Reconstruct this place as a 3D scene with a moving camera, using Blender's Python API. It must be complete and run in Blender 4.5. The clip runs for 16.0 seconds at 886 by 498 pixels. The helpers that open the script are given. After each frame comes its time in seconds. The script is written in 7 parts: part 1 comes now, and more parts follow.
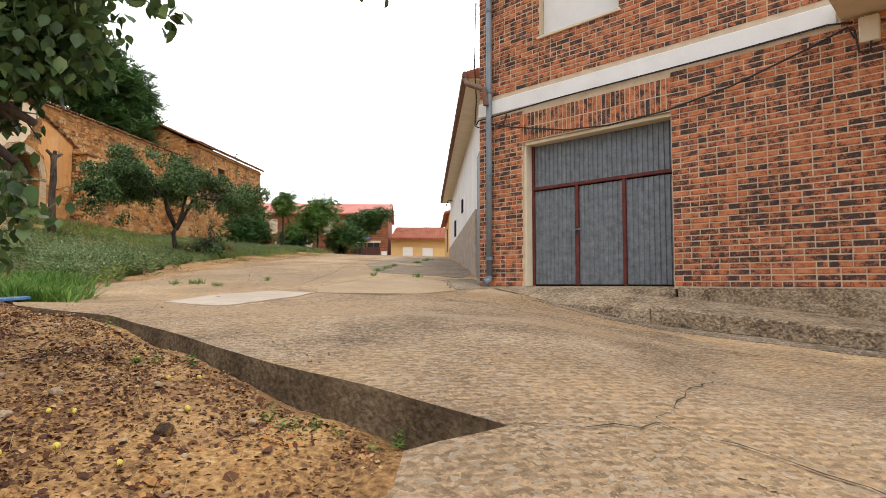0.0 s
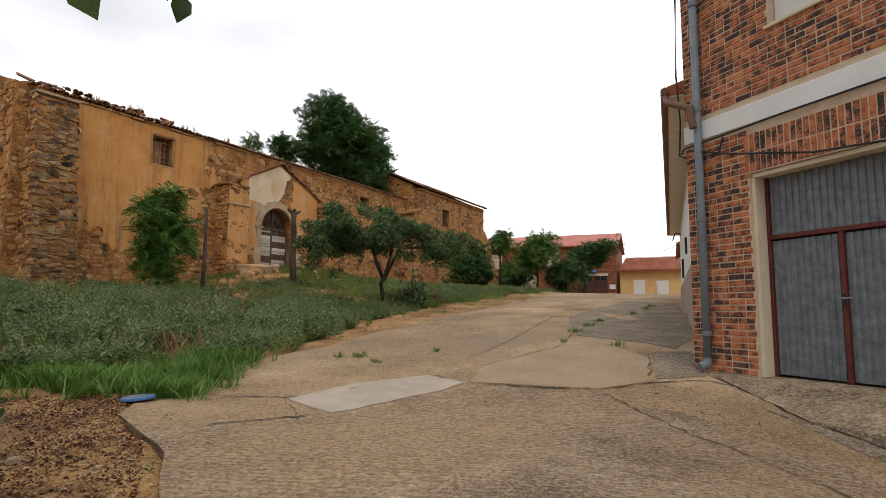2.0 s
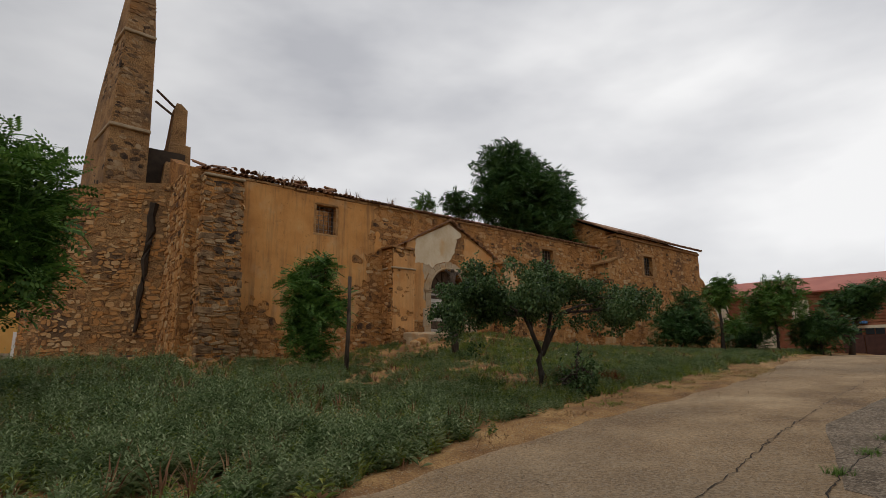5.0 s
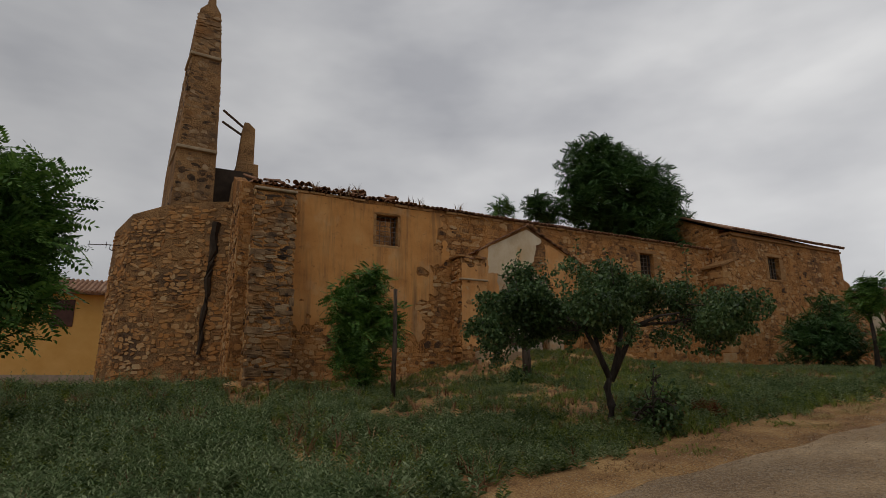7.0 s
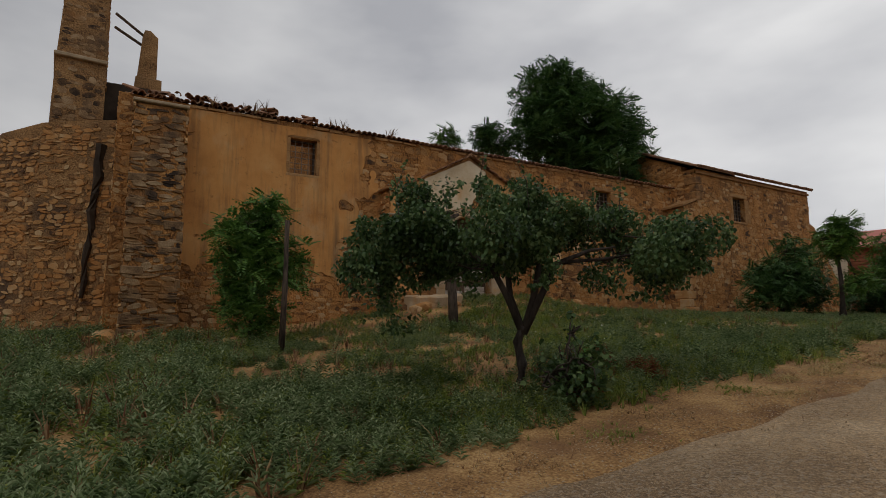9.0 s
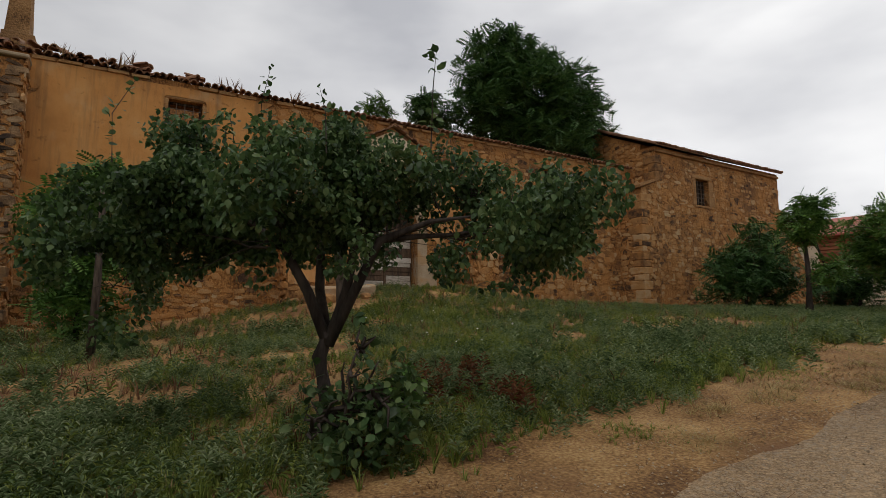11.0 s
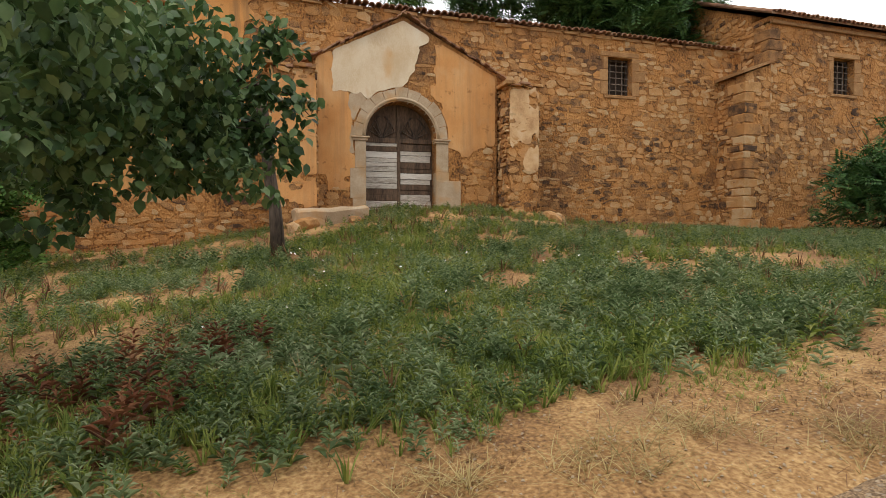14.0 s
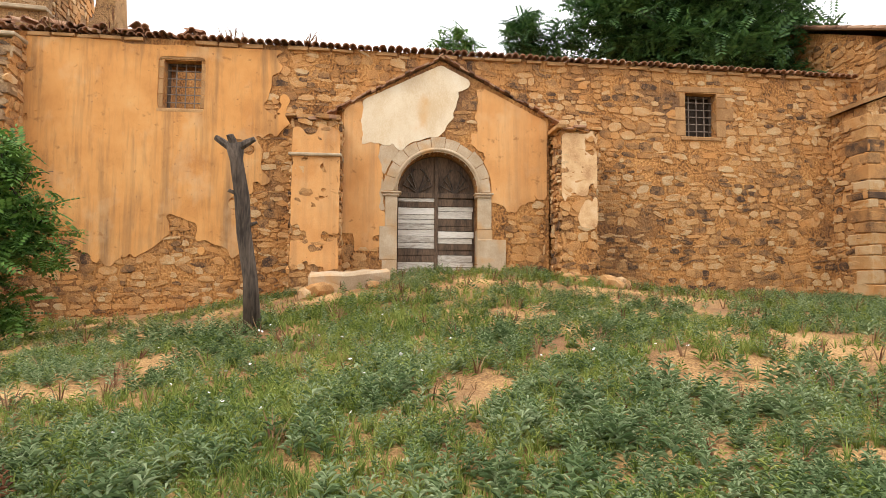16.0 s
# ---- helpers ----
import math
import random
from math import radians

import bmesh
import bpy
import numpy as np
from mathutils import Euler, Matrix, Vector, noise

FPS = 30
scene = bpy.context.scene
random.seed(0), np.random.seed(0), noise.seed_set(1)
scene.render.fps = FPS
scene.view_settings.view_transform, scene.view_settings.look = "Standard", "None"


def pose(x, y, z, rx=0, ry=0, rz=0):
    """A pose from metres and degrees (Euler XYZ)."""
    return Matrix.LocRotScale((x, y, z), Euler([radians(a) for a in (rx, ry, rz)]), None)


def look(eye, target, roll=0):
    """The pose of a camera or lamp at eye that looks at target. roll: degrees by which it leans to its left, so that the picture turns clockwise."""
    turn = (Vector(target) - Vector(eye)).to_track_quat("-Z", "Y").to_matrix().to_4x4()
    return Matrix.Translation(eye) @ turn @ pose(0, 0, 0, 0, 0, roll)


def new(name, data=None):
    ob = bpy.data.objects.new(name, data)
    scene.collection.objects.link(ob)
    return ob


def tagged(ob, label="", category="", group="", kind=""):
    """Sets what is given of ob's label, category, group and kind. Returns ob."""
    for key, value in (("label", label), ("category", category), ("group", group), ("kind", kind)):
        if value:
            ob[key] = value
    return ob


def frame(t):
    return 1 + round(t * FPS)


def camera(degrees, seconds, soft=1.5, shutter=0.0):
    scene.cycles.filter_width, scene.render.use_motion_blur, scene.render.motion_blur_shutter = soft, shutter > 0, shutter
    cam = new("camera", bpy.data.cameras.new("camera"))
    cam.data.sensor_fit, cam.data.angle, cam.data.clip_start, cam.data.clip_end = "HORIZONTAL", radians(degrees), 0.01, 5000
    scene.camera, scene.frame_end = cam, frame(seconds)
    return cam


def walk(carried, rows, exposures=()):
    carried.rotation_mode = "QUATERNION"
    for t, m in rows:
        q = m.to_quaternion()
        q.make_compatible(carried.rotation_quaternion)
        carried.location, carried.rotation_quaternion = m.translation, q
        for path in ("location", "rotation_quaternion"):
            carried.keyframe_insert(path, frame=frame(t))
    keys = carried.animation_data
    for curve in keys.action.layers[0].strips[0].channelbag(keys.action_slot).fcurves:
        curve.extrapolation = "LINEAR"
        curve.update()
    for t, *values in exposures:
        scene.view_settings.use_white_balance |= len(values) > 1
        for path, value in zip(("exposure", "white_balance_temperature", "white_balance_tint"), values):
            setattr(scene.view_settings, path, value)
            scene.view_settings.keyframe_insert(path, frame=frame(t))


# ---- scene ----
cam = camera(75.6, 16.0, soft=0.6)
METRES, EYE, TILT, LEAN, TURN = 25.0, 1.0, 0.0, 0.0, 6.5
ROWS = [
    (0.0, 0.0, 0.0, 0.0, -0.01, 3.57, -0.14),
    (0.5, 0.0136, 0.0184, 0.0071, 4.26, 3.17, -0.34),
    (1.0, 0.0211, 0.0368, 0.0161, 10.46, 4.47, -0.27),
    (1.5, 0.0254, 0.0564, 0.0226, 18.25, 6.23, -0.31),
    (2.0, 0.0264, 0.076, 0.0303, 23.32, 6.21, -0.29),
    (2.5, 0.0267, 0.0981, 0.0392, 27.5, 4.81, -0.09),
    (3.0, 0.0254, 0.1261, 0.0445, 30.76, 4.29, -0.04),
    (3.5, 0.0201, 0.156, 0.0498, 34.1, 5.07, 0.05),
    (4.0, 0.0148, 0.1877, 0.0546, 37.78, 6.72, 0.06),
    (4.5, 0.0073, 0.2183, 0.0584, 40.96, 8.47, 0.09),
    (5.0, 0.0006, 0.2495, 0.0622, 44.73, 11.5, 0.09),
    (7.5, -0.0471, 0.4022, 0.0732, 57.41, 12.25, -0.03),
    (8.0, -0.0644, 0.4306, 0.0751, 57.46, 10.81, 0.05),
    (8.5, -0.0793, 0.4628, 0.0757, 55.74, 8.93, 0.01),
    (9.0, -0.0915, 0.4966, 0.0764, 53.36, 7.73, 0.07),
    (9.5, -0.1015, 0.5326, 0.0773, 51.62, 6.92, -0.0),
    (10.0, -0.1123, 0.5696, 0.079, 50.28, 6.04, -0.1),
    (12.5, -0.1464, 0.7416, 0.09, 58.32, 6.23, 0.16),
    (13.0, -0.1473, 0.7738, 0.0915, 61.72, 4.3, 0.06),
    (13.5, -0.1512, 0.8059, 0.0929, 64.56, 1.87, 0.11),
    (14.0, -0.1536, 0.8385, 0.0944, 65.46, -1.59, 0.01),
    (14.5, -0.1646, 0.868, 0.0963, 66.68, -3.01, -0.03),
    (15.0, -0.1781, 0.8962, 0.0999, 69.35, -1.81, -0.19),
    (15.5, -0.195, 0.9188, 0.1047, 72.33, 0.89, -0.32),
    (16.0, -0.2098, 0.9394, 0.1095, 75.96, 3.6, -0.45),
]
walk(cam, [(t, pose(0, 0, EYE, TILT, LEAN, TURN) @ pose(METRES * x, METRES * y, METRES * z, 90 + pitch, roll, yaw)) for t, x, y, z, yaw, pitch, roll in ROWS],
     [(0.0, 0.68), (1.0, 0.38), (1.5, 0.15), (2.5, -0.28), (3.5, -0.44), (4.5, -0.68), (5.5, -0.94), (8.0, -1.26), (10.0, -0.86), (12.5, -0.53), (13.5, 0.0), (14.5, 0.72), (16.0, 1.15)])

# ---- light ----
world = bpy.data.worlds.new("sky")
scene.world = world
world.use_nodes = True
nt = world.node_tree
nt.nodes.clear()


def wn(kind, **kw):
    n = nt.nodes.new(kind)
    for k, v in kw.items():
        n.inputs[k].default_value = v
    return n


w_out, w_bg = wn("ShaderNodeOutputWorld"), wn("ShaderNodeBackground")
w_sky = wn("ShaderNodeTexSky")
w_sky.sky_type, w_sky.sun_disc = "NISHITA", False
w_sky.sun_elevation, w_sky.sun_rotation = radians(53), radians(148)
w_co = wn("ShaderNodeTexCoord")
w_map = wn("ShaderNodeMapping")
w_map.inputs["Scale"].default_value = (1.0, 1.0, 2.6)
w_noise = wn("ShaderNodeTexNoise", Scale=1.7, Detail=5.0, Roughness=0.5)
w_ramp = wn("ShaderNodeValToRGB")
w_ramp.color_ramp.elements[0].position, w_ramp.color_ramp.elements[0].color = 0.36, (0.50, 0.505, 0.535, 1)
w_ramp.color_ramp.elements[1].position, w_ramp.color_ramp.elements[1].color = 0.66, (0.88, 0.875, 0.875, 1)
# the veiled sun brightens the cloud on its side of the sky
w_dot = wn("ShaderNodeVectorMath")
w_dot.operation = "DOT_PRODUCT"
w_dot.inputs[1].default_value = (-0.25, 0.75, 0.35)
w_glow = wn("ShaderNodeMapRange")
for k, v in (("From Min", -0.3), ("From Max", 0.95), ("To Min", 0.85), ("To Max", 1.75)):
    w_glow.inputs[k].default_value = v
w_mul = wn("ShaderNodeVectorMath")
w_mul.operation = "MULTIPLY"
w_mix = wn("ShaderNodeMixRGB")
w_mix.inputs[0].default_value = 0.93
w_skyl = wn("ShaderNodeVectorMath")
w_skyl.operation = "SCALE"
w_skyl.inputs["Scale"].default_value = 0.1
for a, b in ((w_co.outputs["Generated"], w_map.inputs[0]), (w_map.outputs[0], w_noise.inputs["Vector"]), (w_noise.outputs[0], w_ramp.inputs[0]),
             (w_co.outputs["Generated"], w_dot.inputs[0]), (w_dot.outputs["Value"], w_glow.inputs[0]), (w_ramp.outputs[0], w_mul.inputs[0]),
             (w_glow.outputs[0], w_mul.inputs[1]), (w_sky.outputs[0], w_skyl.inputs[0]), (w_skyl.outputs[0], w_mix.inputs[1]),
             (w_mul.outputs[0], w_mix.inputs[2]), (w_mix.outputs[0], w_bg.inputs[0]), (w_bg.outputs[0], w_out.inputs[0])):
    nt.links.new(a, b)
w_bg.inputs[1].default_value = 1.15
sun = new("sun", bpy.data.lights.new("sun", "SUN"))
sun.data.energy, sun.data.angle, sun.data.color = 1.0, radians(25), (1, 0.94, 0.85)
sun.matrix_world = look((0, 0, 40), (-8, 13, 20))

# ---- materials ----
MATS = {}


def material(name, stops, scale=3.0, rough=0.85, bump=0.3, fine=40.0, vary=0.0, metal=0.0, stain=None, stain_scale=0.6, stretch=(1, 1, 1), bump_dist=0.02, island=False, stain_at=(0.5, 0.62), grain=0.35):
    """A procedural surface: colour stops over a broad noise, a fine grain, optional stains, relief, and variation from piece to piece."""
    m = bpy.data.materials.new(name)
    m.use_nodes = True
    t = m.node_tree
    bs = t.nodes["Principled BSDF"]
    bs.inputs["Roughness"].default_value, bs.inputs["Metallic"].default_value = rough, metal
    bs.inputs["Specular IOR Level"].default_value = 0.3
    L = t.links.new
    co, mp = t.nodes.new("ShaderNodeTexCoord"), t.nodes.new("ShaderNodeMapping")
    mp.inputs["Scale"].default_value = stretch
    src = co.outputs["Object"]
    if vary and not island:
        shift, off = t.nodes.new("ShaderNodeVectorMath"), t.nodes.new("ShaderNodeMath")
        off.operation = "MULTIPLY"
        off.inputs[1].default_value = 61.0
        L(t.nodes.new("ShaderNodeObjectInfo").outputs["Random"], off.inputs[0])
        L(src, shift.inputs[0]), L(off.outputs[0], shift.inputs[1])
        src = shift.outputs[0]
    L(src, mp.inputs[0])
    big, small = t.nodes.new("ShaderNodeTexNoise"), t.nodes.new("ShaderNodeTexNoise")
    big.inputs["Scale"].default_value, big.inputs["Detail"].default_value, big.inputs["Roughness"].default_value = scale, 6, 0.6
    small.inputs["Scale"].default_value, small.inputs["Detail"].default_value = fine, 3
    L(mp.outputs[0], big.inputs["Vector"]), L(mp.outputs[0], small.inputs["Vector"])
    add = t.nodes.new("ShaderNodeMath")
    add.operation = "MULTIPLY_ADD"
    add.inputs[1].default_value = grain
    sub = t.nodes.new("ShaderNodeMath")
    sub.operation = "SUBTRACT"
    sub.inputs[1].default_value = grain / 2
    L(small.outputs[0], add.inputs[0]), L(big.outputs[0], sub.inputs[0]), L(sub.outputs[0], add.inputs[2])
    val = add.outputs[0]
    if vary:
        if island:
            rnd = t.nodes.new("ShaderNodeNewGeometry").outputs["Random Per Island"]
        else:
            rnd = t.nodes.new("ShaderNodeObjectInfo").outputs["Random"]
        va = t.nodes.new("ShaderNodeMath")
        va.operation = "MULTIPLY_ADD"
        va.inputs[1].default_value = vary
        vs = t.nodes.new("ShaderNodeMath")
        vs.operation = "SUBTRACT"
        vs.inputs[1].default_value = vary / 2
        L(val, vs.inputs[0]), L(rnd, va.inputs[0]), L(vs.outputs[0], va.inputs[2])
        val = va.outputs[0]
    ramp = t.nodes.new("ShaderNodeValToRGB")
    e = ramp.color_ramp.elements
    while len(e) < len(stops):
        e.new(0.5)
    for el, (p, c) in zip(e, stops):
        el.position, el.color = p, (*c, 1)
    L(val, ramp.inputs[0])
    col = ramp.outputs[0]
    if stain:
        sn, sr, mx = t.nodes.new("ShaderNodeTexNoise"), t.nodes.new("ShaderNodeMapRange"), t.nodes.new("ShaderNodeMixRGB")
        sn.inputs["Scale"].default_value, sn.inputs["Detail"].default_value = stain_scale, 7
        sr.inputs["From Min"].default_value, sr.inputs["From Max"].default_value = stain_at
        L(mp.outputs[0], sn.inputs["Vector"]), L(sn.outputs[0], sr.inputs[0]), L(sr.outputs[0], mx.inputs[0])
        L(col, mx.inputs[1])
        mx.inputs[2].default_value = (*stain, 1)
        col = mx.outputs[0]
    L(col, bs.inputs["Base Color"])
    if bump:
        b = t.nodes.new("ShaderNodeBump")
        b.inputs["Strength"].default_value, b.inputs["Distance"].default_value = bump, bump_dist
        L(val if not vary else add.outputs[0], b.inputs["Height"]), L(b.outputs[0], bs.inputs["Normal"])
    MATS[name] = m
    return m


M_SOIL = material("ochre_soil", [(0.26, (0.13, 0.064, 0.027)), (0.5, (0.35, 0.193, 0.073)), (0.74, (0.57, 0.365, 0.158))], 0.9, 0.95, 0.9, 34, stain=(0.20, 0.10, 0.046), stain_scale=0.8, stain_at=(0.5, 0.74), bump_dist=0.04, grain=0.85)
M_ROAD = material("worn_concrete", [(0.26, (0.15, 0.09, 0.048)), (0.5, (0.37, 0.245, 0.13)), (0.76, (0.56, 0.405, 0.245))], 0.5, 0.9, 0.9, 75, stain=(0.27, 0.195, 0.12), stain_scale=0.22, stain_at=(0.5, 0.75), bump_dist=0.025, grain=1.0)
M_PATCH = material("pale_screed", [(0.3, (0.36, 0.295, 0.225)), (0.7, (0.48, 0.40, 0.32))], 2, 0.85, 0.15, 60)
M_KERB = material("kerb_concrete", [(0.28, (0.12, 0.086, 0.058)), (0.5, (0.29, 0.215, 0.14)), (0.75, (0.44, 0.345, 0.24))], 2.5, 0.95, 1.0, 30, bump_dist=0.05, grain=0.8)
M_STONE = material("rubble_stone", [(0.16, (0.065, 0.038, 0.024)), (0.36, (0.30, 0.155, 0.064)), (0.58, (0.49, 0.26, 0.096)), (0.85, (0.52, 0.37, 0.205))], 2.6, 0.95, 0.9, 40, vary=0.58, island=True, stain=(0.50, 0.235, 0.075), stain_scale=1.1, stain_at=(0.48, 0.68), bump_dist=0.03, grain=0.65)
M_STONE_P = material("portal_stone", [(0.16, (0.07, 0.042, 0.026)), (0.38, (0.28, 0.145, 0.06)), (0.62, (0.46, 0.25, 0.095)), (0.85, (0.52, 0.36, 0.20))], 2.6, 0.95, 0.8, 40, vary=0.7, stain=(0.48, 0.23, 0.075), stain_scale=1.1, stain_at=(0.5, 0.7), bump_dist=0.03, grain=0.6)
M_MORTAR = material("earth_mortar", [(0.25, (0.11, 0.05, 0.02)), (0.5, (0.40, 0.182, 0.056)), (0.75, (0.56, 0.29, 0.10))], 1.1, 0.97, 1.0, 16, stain=(0.16, 0.085, 0.042), stain_scale=0.6, stain_at=(0.52, 0.7), stretch=(1, 1, 0.8), bump_dist=0.08, grain=0.9)


def plaster_material(name, low, mid, high, streak, depth):
    """Old lime plaster: broad cloudy tones, long soft runs of dirt from the wall head, small pits and a sandy grain."""
    m = material(name, [(0.25, low), (0.5, mid), (0.75, high)], 0.75, 0.95, 0.55, 55, bump_dist=0.012, grain=0.42)
    t = m.node_tree
    L = t.links.new
    bs = t.nodes["Principled BSDF"]
    col = bs.inputs["Base Color"].links[0].from_socket
    co = t.nodes.new("ShaderNodeTexCoord")
    for stretch, scale, lo, hi, amount, tint in (((1, 1, 0.06), 2.3, 0.50, 0.68, depth, streak), ((1, 1, 0.16), 6.5, 0.52, 0.72, depth * 0.45, streak), ((1, 1, 0.8), 0.9, 0.55, 0.72, 0.5, (0.62, 0.43, 0.24)), ((1, 1, 1.3), 3.4, 0.62, 0.70, 0.75, (0.30, 0.14, 0.05)), ((1, 1, 1), 9.0, 0.66, 0.71, 0.7, (0.17, 0.09, 0.045))):
        mp, no, rg, mx = t.nodes.new("ShaderNodeMapping"), t.nodes.new("ShaderNodeTexNoise"), t.nodes.new("ShaderNodeMapRange"), t.nodes.new("ShaderNodeMixRGB")
        mp.inputs["Scale"].default_value = stretch
        mp.inputs["Location"].default_value = (0, scale * 3.7, 1.3)
        no.inputs["Scale"].default_value, no.inputs["Detail"].default_value, no.inputs["Roughness"].default_value = scale, 6, 0.62
        for k, v in (("From Min", lo), ("From Max", hi), ("To Max", amount)):
            rg.inputs[k].default_value = v
        mx.inputs[2].default_value = (*tint, 1)
        L(co.outputs["Object"], mp.inputs[0]), L(mp.outputs[0], no.inputs["Vector"]), L(no.outputs[0], rg.inputs[0])
        L(rg.outputs[0], mx.inputs[0]), L(col, mx.inputs[1])
        col = mx.outputs[0]
    L(col, bs.inputs["Base Color"])
    return m


M_PLASTER = plaster_material("ochre_plaster", (0.44, 0.19, 0.058), (0.60, 0.285, 0.088), (0.66, 0.36, 0.135), (0.19, 0.115, 0.062), 0.75)
M_ORANGE = plaster_material("peach_plaster", (0.50, 0.22, 0.068), (0.62, 0.31, 0.11), (0.68, 0.40, 0.18), (0.30, 0.17, 0.085), 0.5)
M_GREYST = material("grey_rubble_stone", [(0.18, (0.042, 0.028, 0.02)), (0.4, (0.16, 0.097, 0.053)), (0.62, (0.30, 0.187, 0.095)), (0.84, (0.44, 0.31, 0.18))], 2.6, 0.95, 0.9, 40, vary=0.6, island=True, stain=(0.34, 0.17, 0.062), stain_scale=0.8, stain_at=(0.52, 0.72), bump_dist=0.03, grain=0.65)
M_GREYMO = material("grey_earth_mortar", [(0.25, (0.11, 0.06, 0.028)), (0.5, (0.33, 0.185, 0.078)), (0.75, (0.47, 0.28, 0.125))], 1.2, 0.97, 1.0, 18, stain=(0.12, 0.075, 0.045), stain_scale=0.6, stain_at=(0.5, 0.7), bump_dist=0.08, grain=0.9)
M_PALE = material("pale_pink_plaster", [(0.25, (0.38, 0.20, 0.09)), (0.5, (0.60, 0.38, 0.19)), (0.75, (0.70, 0.52, 0.32))], 2.2, 0.93, 0.3, 30)
M_CREAM = material("cream_plaster", [(0.3, (0.58, 0.43, 0.26)), (0.6, (0.70, 0.58, 0.41)), (0.8, (0.74, 0.65, 0.50))], 1.6, 0.9, 0.3, 40, stain=(0.60, 0.33, 0.13), stain_scale=1.0, stain_at=(0.55, 0.72), stretch=(1, 1, 0.7), grain=0.5)
M_BAND = material("limewashed_stone", [(0.3, (0.36, 0.25, 0.145)), (0.7, (0.52, 0.41, 0.285))], 1.8, 0.9, 0.3, 45, stain=(0.50, 0.28, 0.11), stain_scale=1.4, stain_at=(0.52, 0.7), grain=0.6)
M_ASHLAR = material("grey_ashlar", [(0.3, (0.30, 0.225, 0.14)), (0.7, (0.46, 0.355, 0.235))], 3, 0.9, 0.3, 40)
M_DRESSED = material("dressed_ochre_stone", [(0.3, (0.28, 0.145, 0.058)), (0.7, (0.46, 0.265, 0.115))], 3, 0.92, 0.7, 40, vary=0.3, grain=0.8)
M_TILE = material("old_roof_tile", [(0.25, (0.12, 0.07, 0.045)), (0.5, (0.30, 0.15, 0.085)), (0.78, (0.40, 0.26, 0.16))], 3, 0.9, 0.5, 30, vary=0.35)
M_BRICK = material("fired_brick", [(0.40, (0.055, 0.036, 0.034)), (0.465, (0.17, 0.075, 0.05)), (0.53, (0.42, 0.135, 0.062)), (0.72, (0.58, 0.225, 0.10))], 7.5, 0.85, 0.4, 60, vary=0.2)
M_BRICK_J = material("fired_brick_far", [(0.40, (0.055, 0.036, 0.034)), (0.465, (0.17, 0.075, 0.05)), (0.53, (0.42, 0.135, 0.062)), (0.72, (0.58, 0.225, 0.10))], 7.5, 0.85, 0.4, 60, vary=0.2, island=True)
M_JOINT = material("brick_joint_mortar", [(0.3, (0.48, 0.37, 0.26)), (0.7, (0.64, 0.52, 0.38))], 6, 0.95, 0.5, 60)
M_WHITE = material("white_paint", [(0.3, (0.68, 0.67, 0.66)), (0.7, (0.80, 0.80, 0.80))], 1.2, 0.85, 0.1, 50)
M_SHEET = material("grey_sheet_metal", [(0.3, (0.12, 0.135, 0.15)), (0.7, (0.24, 0.265, 0.29))], 8, 0.55, 0.1, 45, metal=0.35, stretch=(1, 1, 1))
M_RED = material("red_oxide_paint", [(0.3, (0.085, 0.018, 0.016)), (0.7, (0.15, 0.035, 0.028))], 6, 0.6, 0.15, 60)
M_PIPE = material("blue_grey_pipe", [(0.3, (0.13, 0.16, 0.19)), (0.7, (0.20, 0.235, 0.27))], 4, 0.5, 0.1, 50)
M_CABLE = material("black_cable", [(0.3, (0.012, 0.012, 0.013)), (0.7, (0.03, 0.03, 0.032))], 10, 0.6, 0.1, 60)
M_WOODB = material("weathered_board", [(0.25, (0.22, 0.18, 0.14)), (0.5, (0.52, 0.47, 0.40)), (0.75, (0.68, 0.63, 0.56))], 3, 0.9, 0.5, 50, vary=0.3, stretch=(1, 0.12, 1), grain=0.7)
M_WOODD = material("dark_old_wood", [(0.3, (0.05, 0.034, 0.024)), (0.7, (0.17, 0.11, 0.07))], 4, 0.9, 0.5, 40, stretch=(1, 1, 0.2), grain=0.7)
M_DARK = material("dark_interior", [(0.3, (0.03, 0.022, 0.016)), (0.7, (0.07, 0.05, 0.035))], 2, 0.95, 0.3, 30)
M_BARK = material("tree_bark", [(0.3, (0.026, 0.02, 0.017)), (0.7, (0.105, 0.083, 0.068))], 5, 0.95, 0.9, 28, stretch=(1, 1, 0.25), bump_dist=0.04)
M_POST = material("grey_dead_wood", [(0.3, (0.035, 0.026, 0.02)), (0.7, (0.135, 0.10, 0.075))], 5, 0.95, 0.9, 30, stretch=(1, 1, 0.15), bump_dist=0.03, grain=0.8)
M_IRON = material("rusty_iron", [(0.3, (0.03, 0.02, 0.017)), (0.7, (0.10, 0.055, 0.04))], 8, 0.7, 0.3, 50, metal=0.4)
M_OCHRE = material("ochre_house_paint", [(0.3, (0.60, 0.34, 0.09)), (0.7, (0.70, 0.42, 0.14))], 0.8, 0.9, 0.15, 40)
M_PEACH = material("peach_house_paint", [(0.3, (0.66, 0.42, 0.17)), (0.7, (0.74, 0.50, 0.23))], 0.8, 0.9, 0.15, 40)
M_ROOFR = material("red_sheet_roof", [(0.3, (0.42, 0.12, 0.085)), (0.7, (0.52, 0.17, 0.12))], 0.6, 0.6, 0.1, 30)
M_ROOFT = material("red_tile_roof", [(0.3, (0.26, 0.075, 0.04)), (0.7, (0.42, 0.15, 0.08))], 1.5, 0.85, 0.3, 12, vary=0.2, island=True)
